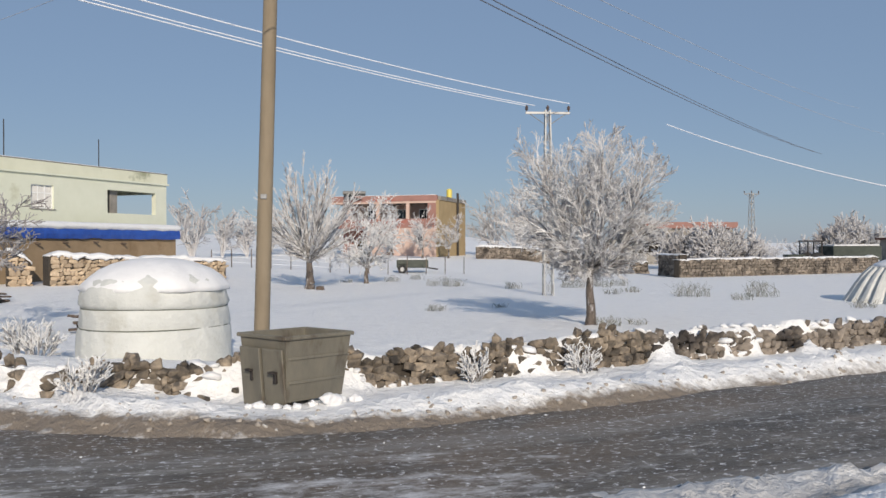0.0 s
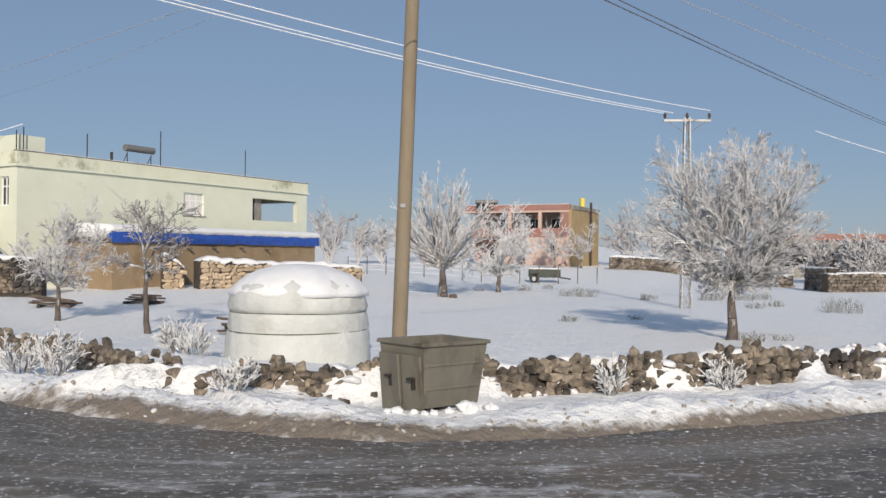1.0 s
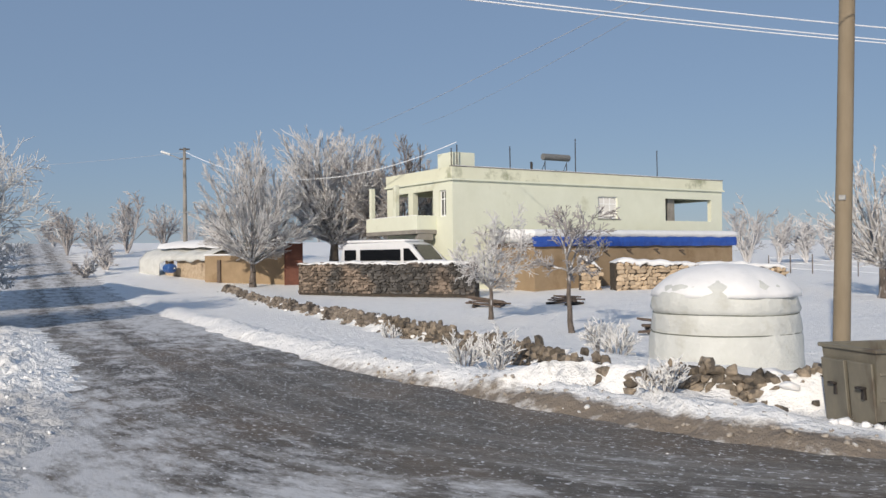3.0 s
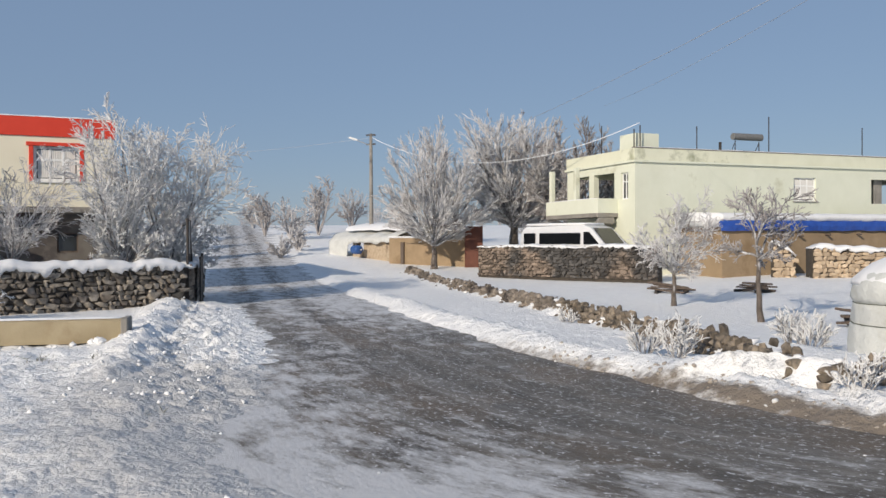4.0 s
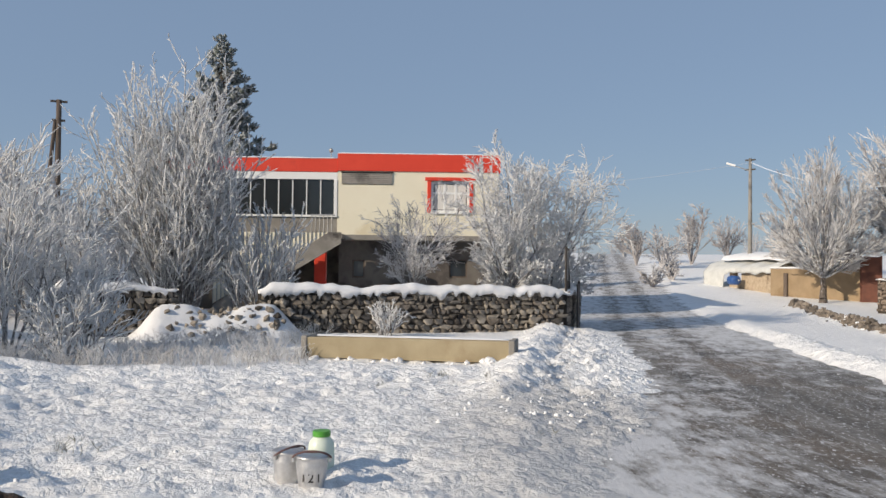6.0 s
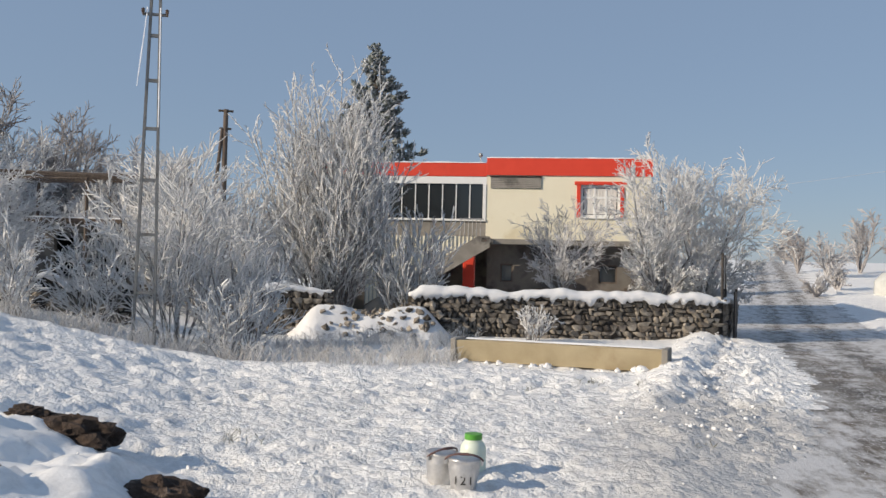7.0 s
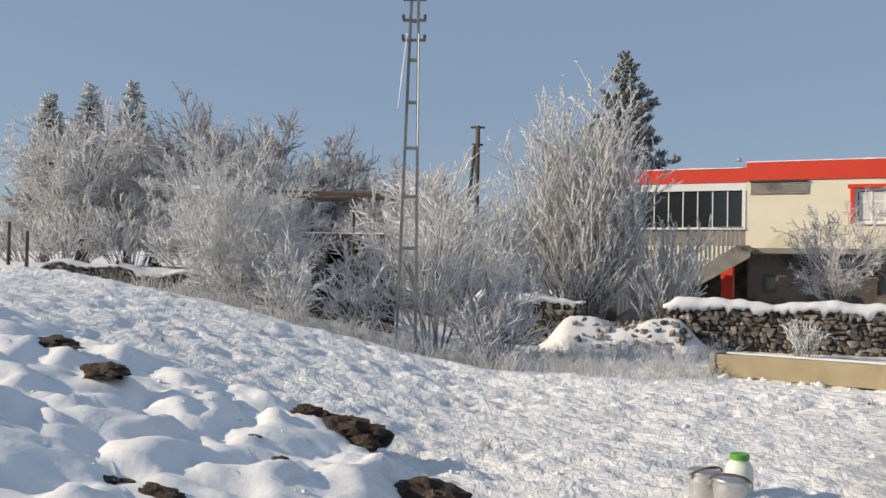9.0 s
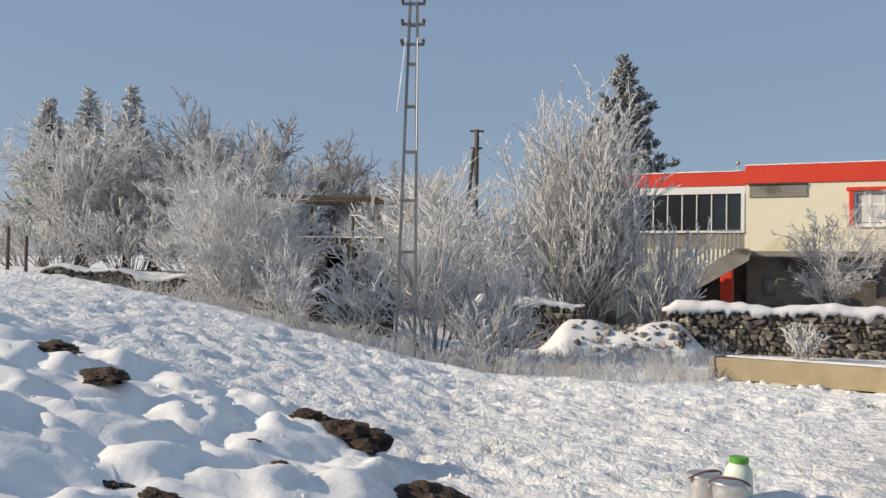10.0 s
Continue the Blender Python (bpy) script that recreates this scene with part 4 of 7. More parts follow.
def snow_strip(parent, u0, u1, v0, v1, z, h=0.08, seed=1, name="snow_cap", n=40):
    """A soft ridge of snow along a ledge."""
    rng = random.Random(seed)
    bm = BM()
    rows = []
    for i in range(n + 1):
        f = i / n
        u = u0 + (u1 - u0) * f
        hh = h * (0.6 + 0.8 * noise.noise(Vector((u * 0.9, seed, 0))) * 0.5 + 0.4 * rng.random() * 0.5)
        hh = max(hh, 0.25 * h) * (0.4 if i in (0, n) else 1)
        o = 0.03 * noise.noise(Vector((u * 2, seed, 3)))
        w = v1 - v0
        rows.append([bm.verts.new((u, v0 - 0.02 + o, z - 0.01)), bm.verts.new((u, v0 + 0.02 + o, z + hh * 0.7)), bm.verts.new((u, v0 + w * 0.5, z + hh)), bm.verts.new((u, v1 - 0.02, z + hh * 0.7)), bm.verts.new((u, v1 + 0.02, z - 0.01))])
    for a, b in zip(rows, rows[1:]):
        for k in range(4):
            bm.faces.new((a[k], b[k], b[k + 1], a[k + 1]))
    bm.faces.new(rows[0])
    bm.faces.new(rows[-1][::-1])
    return part(name, bm, M["snow_soft"], parent, smooth=True)


def solar_heater(name, at, label, w=1.9, h=0.95):
    ob = thing(name, label, "solar heater", at)
    bm = BM()
    rod(bm, (-w / 2, 0, h), (w / 2, 0, h), 0.19, n=18)
    part("tank", bm, M["steel_dark"], ob, "dark dented tank")
    for x in (-w * 0.42, w * 0.42):
        bm = BM()
        rod(bm, (x, 0.0, 0), (x, 0.0, h - 0.22), 0.025, n=6)
        rod(bm, (x, -0.9, 0), (x, 0.0, h - 0.3), 0.02, n=6)
        part("stand", bm, M["iron"], ob)
    bm = BM()
    cube(bm, (-w * 0.46, -0.05, -0.02), (w * 0.46, 0.0, 1.15), 0.01, pose(0, -0.85, 0.12, -52, 0, 0))
    part("collector", bm, M["glass"], ob)
    return ob


def yellow_house():
    base = 0.4
    ob = thing("yellow_house", "two-storey pale lime plastered house with flat roof and loggias", "house", pose(-25.0, 36.21, base, 0, 0, 68.27))
    L, D = 20.46, 6.7
    zc, zt = 5.55, 6.24           # cornice, top
    holes = [(9.9, 11.4, 3.75, 5.0), (15.35, 19.45, 3.68, 5.02)]
    part("front_wall", wall(BM(), 0, L, -0.6, zc, 0, 0.3, holes), M["yellow"], ob)
    part("end_wall", wall(BM(), 0, L, -0.6, zc, D - 0.3, D, [(0.4, 3.0, 3.62, 5.15)]), M["yellow"], ob)

    def side(u0, u1, hs, name):
        bm = wall(BM(), 0, D - 0.6, -0.6, zc, 0, 0.3, hs)
        bmesh.ops.rotate(bm, verts=bm.verts, cent=(0, 0, 0), matrix=Matrix.Rotation(radians(90), 3, "Z"))
        bmesh.ops.translate(bm, verts=bm.verts, vec=(u1, 0.3, 0))
        return part(name, bm, M["yellow"], ob)
    side(0, 0.3, [(0.30, 0.95, 3.75, 5.1), (1.55, 3.55, 3.62, 5.15), (4.05, 5.75, 3.2, 5.15)], "side_wall")
    side(L - 0.3, L, [(0.25, 5.2, 3.68, 5.02)], "side_wall")
    part("floor_slab", cube(BM(), (0.31, 0.31, 2.85), (L - 0.31, D - 0.31, 3.1)), M["concrete"], ob)
    part("roof_slab", cube(BM(), (-0.12, -0.12, zc), (L + 0.12, D + 0.12, zc + 0.10)), M["yellow"], ob)
    bm = BM()
    z0 = zc + 0.10
    cube(bm, (-0.04, -0.04, z0), (L + 0.04, 0.16, zt))
    cube(bm, (-0.04, D - 0.16, z0), (L + 0.04, D + 0.04, zt))
    cube(bm, (-0.04, 0.16, z0), (0.16, D - 0.16, zt))
    cube(bm, (L - 0.16, 0.16, z0), (L + 0.04, D - 0.16, zt))
    part("parapet", bm, M["yellow_stain"], ob, "mould-stained parapet")
    for k, (a, b, c, d) in enumerate(((-0.07, L + 0.07, -0.07, 0.19), (-0.07, L + 0.07, D - 0.19, D + 0.07))):
        part("coping", cube(BM(), (a, c, zt), (b, d, zt + 0.05), 0.01), M["concrete"], ob, "grey coping")
    snow_strip(ob, 0, L, -0.03, 0.15, zt + 0.05, 0.05, 4, n=60)
    # partition behind the loggias, so that the rooms close
    bm = BM()
    cube(bm, (13.9, 0.31, 3.1), (14.1, D - 0.31, zc))
    part("inner_wall", bm, M["yellow"], ob)
    part("inner_wall", cube(BM(), (3.2, 0.31, 3.1), (3.4, D - 0.31, zc)), M["yellow"], ob)
    part("inner_wall", cube(BM(), (0.31, 1.3, 3.1), (3.19, 1.5, zc)), M["yellow"], ob)
    bm = BM()
    cube(bm, (15.9, 0.32, 3.1), (16.5, 0.9, zc), 0.02)
    part("loggia_column", bm, M["concrete"], ob, "grey concrete column")
    casement(ob, 9.9, 11.4, 3.75, 5.0, 0.09, panes=3, transom=0.35, curtain=True, label="white three-light window")
    part("window_sill", cube(BM(), (9.8, -0.07, 3.70), (11.5, 0.08, 3.748)), M["concrete"], ob)
    # narrow window beside the side gallery
    fr = BM()
    for y0, y1, z0, z1 in ((0.60, 0.67, 3.75, 5.1), (1.18, 1.25, 3.75, 5.1), (0.89, 0.96, 3.82, 5.03), (0.67, 1.18, 3.75, 3.82), (0.67, 1.18, 5.03, 5.1), (0.67, 1.18, 4.62, 4.68)):
        cube(fr, (0.10, y0, z0), (0.17, y1, z1))
    gw = part("gallery_window", fr, M["white"], ob, "narrow white two-light window")
    for y0, y1 in ((0.67, 0.89), (0.96, 1.18)):
        part("pane", cube(BM(), (0.135, y0, 3.82), (0.145, y1, 5.03)), M["glass"], gw)
    # gallery with a solid parapet, carried on a corbel, and the stair that drops under it
    part("gallery_floor", cube(BM(), (-1.2, 1.5, 2.88), (-0.005, D + 0.3, 3.08), 0.01), M["concrete"], ob)
    part("gallery_parapet", cube(BM(), (-1.2, 1.5, 3.082), (-1.06, D + 0.3, 3.82), 0.01), M["yellow"], ob, "solid pale parapet")
    part("gallery_parapet", cube(BM(), (-1.058, 1.5, 3.082), (-0.005, 1.64, 3.82), 0.01), M["yellow"], ob)
    snow_strip(ob, -1.18, -1.08, 1.6, D + 0.2, 3.82, 0.05, 21, n=6)
    for v in (3.95, D - 0.05):
        part("gallery_column", cube(BM(), (-1.04, v, 3.082), (-0.80, v + 0.26, zc), 0.01), M["yellow"], ob)
    bm = BM()
    vs = [bm.verts.new((x, v, z)) for x in (-1.15, -0.25) for v, z in ((1.48, 2.86), (1.48, 2.56), (5.6, 0.0), (6.1, 0.0))]
    bm.faces.new(vs[:4])
    bm.faces.new(vs[4:][::-1])
    for k in range(4):
        bm.faces.new((vs[k], vs[(k + 1) % 4], vs[4 + (k + 1) % 4], vs[4 + k]))
    part("gallery_stair", bm, M["concrete"], ob, "grey stair flight")
    fr = BM()
    for y0, y1, z0, z1 in ((2.2, 2.27, 3.75, 4.75), (2.93, 3.0, 3.75, 4.75), (2.565, 2.635, 3.82, 4.68), (2.27, 2.93, 3.75, 3.82), (2.27, 2.93, 4.68, 4.75)):
        cube(fr, (3.15, y0, z0), (3.195, y1, z1))
    iw = part("inner_window", fr, M["white"], ob, "white window inside the gallery")
    for y0, y1 in ((2.27, 2.565), (2.635, 2.93)):
        part("pane", cube(BM(), (3.17, y0, 3.82), (3.18, y1, 4.68)), M["glass"], iw)
    # roof hut, masts
    bm = cube(BM(), (0.35, 0.5, zc + 0.1), (1.75, 1.9, 7.05), 0.01)
    part("roof_hut", bm, M["yellow"], ob)
    for u, h in ((0.15, 7.2), (0.5, 7.4), (3.9, 7.5), (5.35, 6.75), (8.5, 8.2), (15.0, 7.9)):
        bm = rod(BM(), (u, 0.3, zc + 0.1), (u, 0.3, h), 0.07 if u == 5.35 else 0.028, n=6)
        part("mast", bm, M["iron"], ob)
    bm = BM()
    rod(bm, (0.02, 3.1, zc + 0.1), (0.02, 3.1, 7.7), 0.025, n=6)
    part("mast", bm, M["iron"], ob)
    bm = lathe(BM(), [(0.26, 0), (0.27, 0.1), (0.27, 0.62), (0.2, 0.72)], 16, (6.9, 0.7, zc + 0.1))
    part("water_drum", bm, M["white"], ob)
    rz = radians(68.27)
    hu, hv = 8.1, 1.5
    solar_heater("solar_heater", pose(-25 + hu * math.cos(rz) - hv * math.sin(rz), 36.21 + hu * math.sin(rz) + hv * math.cos(rz), base + zc + 0.1, 0, 0, 248.27), "solar water heater with a steel tank on the roof", 1.9, 1.6)


def lean_to():
    base = 0.3
    ob = thing("lean_to_shed", "mud-rendered lean-to shed edged with a blue tarpaulin", "shed", pose(-21.75, 34.91, base, 0, 0, 68.27))
    L, D, h = 17.0, 3.35, 2.25
    part("front_wall", wall(BM(), 2.4, L, -0.6, h, 0, 0.35), M["tan"], ob)
    for u in (2.4, L - 0.35):
        part("end_wall", cube(BM(), (u, 0.352, -0.6), (u + 0.35, D, h)), M["tan"], ob)
    part("roof", cube(BM(), (2.3, -0.1, h), (L + 0.15, D, h + 0.16)), M["wood"], ob)
    # tarpaulin hung over the edge, with a wavy hem
    bm = BM()
    n = 110
    rows = []
    for i in range(n + 1):
        u = 2.25 + (L + 0.15 - 2.25) * i / n
        w = 0.05 * noise.noise(Vector((u * 1.6, 0, 0))) + 0.02 * noise.noise(Vector((u * 6, 2, 0)))
        hem = h - 0.02 + 0.05 * noise.noise(Vector((u * 0.9, 5, 0)))
        topz = h + 0.56 + 0.06 * noise.noise(Vector((u * 0.5, 9, 0)))
        rows.append([bm.verts.new((u, -0.15 + w, hem)), bm.verts.new((u, -0.20 + w, h + 0.2)), bm.verts.new((u, -0.17 + w * 0.6, h + 0.42)), bm.verts.new((u, -0.05, topz)), bm.verts.new((u, 0.25, topz + 0.03)), bm.verts.new((u, 0.25, h + 0.18)), bm.verts.new((u, -0.10, h + 0.17)), bm.verts.new((u, -0.11 + w * 0.6, hem))])
    for a, b in zip(rows, rows[1:]):
        for k in range(8):
            bm.faces.new((a[k], b[k], b[(k + 1) % 8], a[(k + 1) % 8]))
    bm.faces.new(rows[0])
    bm.faces.new(rows[-1][::-1])
    part("tarpaulin", bm, M["blue"], ob, "bright blue tarpaulin edge")
    # snow on the roof with an overhanging lip
    bm = BM()
    rows = []
    for i in range(n + 1):
        u = 2.2 + (L + 0.25 - 2.2) * i / n
        drop = 0.10 * max(0, noise.noise(Vector((u * 1.3, 3, 1))) + 0.25) + 0.05 * noise.noise(Vector((u * 4, 3, 1)))
        z = h + 0.62
        rows.append([bm.verts.new((u, -0.24, z - 0.06 - drop)), bm.verts.new((u, -0.24, z + 0.06)), bm.verts.new((u, 0.0, z + 0.18)), bm.verts.new((u, 1.6, z + 0.26)), bm.verts.new((u, D - 0.02, z + 0.3)), bm.verts.new((u, D - 0.02, h + 0.2)), bm.verts.new((u, 0.3, h + 0.22))])
    for a, b in zip(rows, rows[1:]):
        for k in range(7):
            bm.faces.new((a[k], b[k], b[(k + 1) % 7], a[(k + 1) % 7]))
    bm.faces.new(rows[0])
    bm.faces.new(rows[-1][::-1])
    part("roof_snow", bm, M["snow_soft"], ob, "thick lip of snow", smooth=True)
    for u, z in ((6.9, 2.0), (8.6, 2.05), (10.6, 2.08), (12.6, 2.0)):
        bm = BM()
        rod(bm, (u, -0.30, z - 0.03), (u, 0.1, z), 0.05, n=7)
        part("roof_beam_end", bm, M["wood"], ob)


def red_house():
    base = 0.1
    ob = thing("red_banded_house", "cream house with a red parapet above raw concrete", "house", pose(-39.3, 1.17, base, 0, 0, 72.54))
    L, D = 14.0, 9.5
    us, zs, zb, zt = 7.0, 3.42, 6.18, 6.94
    zl = 6.72
    # upper storey: plain right half, glazed loggia on the other
    hw_ = (11.05, 12.72, 4.42, 5.80)
    part("upper_wall", wall(BM(), us, L, zs, zb, 0, 0.3, [hw_]), M["cream"], ob)
    part("upper_wall", cube(BM(), (L - 0.3, 0.302, zs), (L, D, zb)), M["cream"], ob)
    part("upper_wall", cube(BM(), (-1.0, D - 0.3, zs), (L - 0.302, D, zb)), M["cream"], ob)
    part("upper_wall", cube(BM(), (-1.0, 0.302, zs), (-0.7, D - 0.302, zb)), M["cream"], ob)
    part("red_band", cube(BM(), (us, -0.06, zb), (L + 0.06, 0.24, zt), 0.01), M["red"], ob, "bright red parapet band")
    part("red_band", cube(BM(), (L - 0.2, 0.242, zb), (L + 0.06, D, zt), 0.01), M["red"], ob, "bright red parapet band")
    part("red_band", cube(BM(), (-1.06, -0.03, zb - 0.06), (us - 0.002, 0.24, zl), 0.01), M["red"], ob, "bright red parapet band")
    part("roof_slab", cube(BM(), (-1.0, 0.25, zb - 0.05), (L - 0.21, D, zb + 0.15)), M["concrete"], ob)
    snow_strip(ob, us, L + 0.05, -0.05, 0.2, zt, 0.07, 6)
    snow_strip(ob, -1.05, us - 0.03, -0.03, 0.2, zl, 0.07, 7)
    # balcony parapet and glazing of the loggia
    part("loggia_parapet", cube(BM(), (-1.0, 0.02, zs), (us - 0.002, 0.2, 4.16)), M["concrete"], ob, "grey rendered parapet")
    part("loggia_ledge", cube(BM(), (-1.02, -0.06, 4.162), (us - 0.002, 0.24, 4.26), 0.01), M["white"], ob)
    part("loggia_lintel", cube(BM(), (-1.0, 0.0, 5.80), (us - 0.002, 0.24, zb - 0.062)), M["white"], ob)
    n = 13
    for k in range(n):
        u0, u1 = -1.0 + (us + 0.85) * k / n, -1.0 + (us + 0.85) * (k + 1) / n
        bm = BM()
        cube(bm, (u0, 0.06, 4.262), (u0 + 0.045, 0.14, 5.798))
        part("mullion", bm, M["white"], ob)
        part("glazing_pane", cube(BM(), (u0 + 0.046, 0.09, 4.262), (u1 - 0.001, 0.10, 5.798)), M["glass"], ob)
    part("loggia_post", cube(BM(), (us - 0.15, -0.03, 4.262), (us - 0.003, 0.22, 5.798), 0.01), M["white"], ob)
    # shutter box under the band
    bm = BM()
    saw = [(-0.004, 5.62)]
    for k in range(6):
        saw += [(-0.05, 5.62 + k * 0.08), (-0.062, 5.63 + k * 0.08), (-0.05, 5.69 + k * 0.08)]
    saw += [(-0.05, 6.10), (-0.004, 6.10)]
    sa_, sb_ = [bm.verts.new((us + 0.18, v, z)) for v, z in saw], [bm.verts.new((us + 2.35, v, z)) for v, z in saw]
    for k in range(len(saw)):
        q = (k + 1) % len(saw)
        bm.faces.new((sa_[k], sb_[k], sb_[q], sa_[q]))
    bm.faces.new(sa_)
    bm.faces.new(sb_[::-1])
    part("shutter_panel", bm, M["concrete"], ob, "grey slatted shutter panel")
    # near-black strip, painted shade under the band
    part("shutter_soffit", cube(BM(), (us + 0.15, -0.09, 6.102), (us + 2.4, -0.004, 6.14)), M["dark"], ob)
    # window with a red surround
    a, b, c, d = hw_
    for lo, hi in (((a - 0.16, -0.05, c - 0.02), (a, 0.12, d)), ((b, -0.05, c - 0.02), (b + 0.16, 0.12, d)), ((a - 0.26, -0.07, d), (b + 0.26, 0.12, d + 0.15))):
        part("window_surround", cube(BM(), lo, hi, 0.01), M["red"], ob, "red painted surround")
    part("window_sill", cube(BM(), (a - 0.05, -0.09, c - 0.06), (b + 0.05, 0.1, c - 0.003), 0.008), M["white"], ob)
    casement(ob, a, b, c, d, 0.1, panes=3, transom=0.42, fw=0.11, curtain=True, label="white three-light window with net curtains")
    # raw ground floor, set back under the slab
    part("slab", cube(BM(), (-1.0, 0.0, zs - 0.22), (L, D, zs - 0.002)), M["concrete"], ob)
    holes = [(7.6, 8.15, 1.55, 2.35), (11.9, 12.7, 1.6, 2.4)]
    part("lower_wall", wall(BM(), 7.0, L, -0.5, zs - 0.222, 1.0, 1.25, holes), M["concrete_dark"], ob, "raw grey blockwork")
    part("lower_wall", cube(BM(), (L - 0.25, 1.252, -0.5), (L, D, zs - 0.222)), M["concrete_dark"], ob)
    part("lower_wall", cube(BM(), (-1.0, 5.0, -0.5), (6.998, 5.25, zs - 0.222)), M["concrete_dark"], ob)
    for h in holes:
        casement(ob, h[0], h[1], h[2], h[3], 1.08, frame_mat="wood", panes=1, fw=0.06, name="cellar_window")
    part("red_column", cube(BM(), (6.0, 0.35, -0.5), (6.5, 0.8, zs - 0.222), 0.02), M["red"], ob, "red painted column")
    part("column", cube(BM(), (0.6, 0.35, -0.5), (1.0, 0.75, zs - 0.222), 0.02), M["concrete"], ob)
    # stair that drops along the front
    for k in range(16):
        u, z = us - 0.05 - 0.30 * (k + 1), zs - 0.02 - 0.19 * k
        part("stair_step", cube(BM(), (u, -1.15, z - 0.19), (u + 0.30, -0.05, z - 0.01)), M["concrete"], ob)
    bm = BM()
    vs = []
    for vv in (-1.30, -1.152):
        for u, z in ((us + 0.3, zs - 0.42), (us + 0.3, zs + 0.05), (us - 0.2, zs + 0.05), (us - 5.0, zs - 3.05), (us - 5.0, zs - 3.6)):
            vs.append(bm.verts.new((u, vv, z)))
    bm.faces.new(vs[:5])
    bm.faces.new(vs[5:][::-1])
    for k in range(5):
        bm.faces.new((vs[k], vs[(k + 1) % 5], vs[5 + (k + 1) % 5], vs[5 + k]))
    part("stair_string", bm, M["concrete"], ob)
    bm = BM()
    vs = [bm.verts.new((u, vv, z)) for vv in (-1.19, -1.155) for u, z in ((us - 0.12, zs + 0.03), (us - 5.0, zs + 0.03), (us - 5.0, zs - 2.96))]
    bm.faces.new(vs[:3])
    bm.faces.new(vs[3:][::-1])
    for k in range(3):
        bm.faces.new((vs[k], vs[(k + 1) % 3], vs[3 + (k + 1) % 3], vs[3 + k]))
    part("stair_panel", bm, M["cream"], ob, "cream boarding above the stair")
    for k in range(30):
        u = us - 0.1 - 4.9 * k / 29
        z = zs + 0.02 - 2.98 * k / 29
        bm = rod(BM(), (u, -1.215, z - 0.02), (u, -1.215, zs + (0.75 if k < 6 else 0.04)), 0.019, n=6)
        part("baluster", bm, M["steel"], ob)
    part("handrail", rod(BM(), (us + 0.02, -1.215, zs + 0.77), (us - 1.0, -1.215, zs + 0.77), 0.025, n=8), M["steel"], ob)
    part("landing", cube(BM(), (us - 0.05, -1.3, zs - 0.2), (us + 0.34, -0.002, zs - 0.012)), M["concrete"], ob)
    # clutter that leans on the ground floor
    for k, (u, w, h) in enumerate(((9.2, 1.3, 1.4), (13.0, 0.9, 1.5))):
        bm = BM()
        for q in range(5):
            cube(bm, (u + q * w / 5, 0.5, -0.4), (u + q * w / 5 + w / 5 - 0.05, 0.56, h + 0.05 * (q % 2)), 0, pose(0, 0, 0, -8, 0, 0))
        part("leaning_boards", bm, M["wood"], ob)
    bm = BM()
    rod(bm, (us - 0.3, 0.1, zl), (us - 0.3, 0.1, zl + 0.35), 0.02, n=6)
    bmesh.ops.create_uvsphere(bm, u_segments=10, v_segments=6, radius=0.10, matrix=Matrix.Translation((us - 0.3, 0.1, zl + 0.35)))
    part("wall_lamp", bm, M["steel"], ob)


yellow_house()
lean_to()
red_house()


# ---- dry-stone walls ----
STONES = [stones_mesh("stone", 24, 100 + k, 0.86) for k in range(7)]
for me in STONES:
    me.materials.append(M["stone"])
STONES_D = [stones_mesh("stone", 20, 200 + k, 0.70) for k in range(7)]
for me in STONES_D:
    me.materials.append(M["stone_dark"])


def line_at(pts, s):
    for a, b in zip(pts, pts[1:]):
        ln = math.hypot(b[0] - a[0], b[1] - a[1])
        if s <= ln:
            t = s / ln
            return a[0] + (b[0] - a[0]) * t, a[1] + (b[1] - a[1]) * t, math.atan2(b[1] - a[1], b[0] - a[0]), a[2] + (b[2] - a[2]) * t
        s -= ln
    return b[0], b[1], math.atan2(b[1] - a[1], b[0] - a[0]), b[2]


def joined_stones(name, items, meshes, material, parent, label="", kind="stuff"):
    """Many stones (matrices) in one mesh, each still an island of its own."""
    base = []
    for me in meshes:
        co = np.empty(len(me.vertices) * 3)
        me.vertices.foreach_get("co", co)
        fs = [tuple(p.vertices) for p in me.polygons]
        base.append((co.reshape(-1, 3), fs))
    co, fs, n = [], [], 0
    for k, m in items:
        c, f = base[k]
        a = np.array(m)
        co.append(c @ a[:3, :3].T + a[:3, 3])
        fs += [tuple(n + v for v in q) for q in f]
        n += len(c)
    me = bpy.data.meshes.new(name)
    me.from_pydata(np.concatenate(co).tolist(), [], fs)
    ob = obj(name, me, material, parent, label, kind=kind)
    ob.matrix_world = Matrix()
    return ob


def place_stones(parent, items, meshes, limit, joined_mat, far_name="far_stones"):
    for k, m in items[:limit]:
        ob = new("stone", meshes[k])
        ob.parent = parent
        ob.matrix_world = m
    if len(items) > limit:
        joined_stones(far_name, items[limit:], meshes, joined_mat, parent)


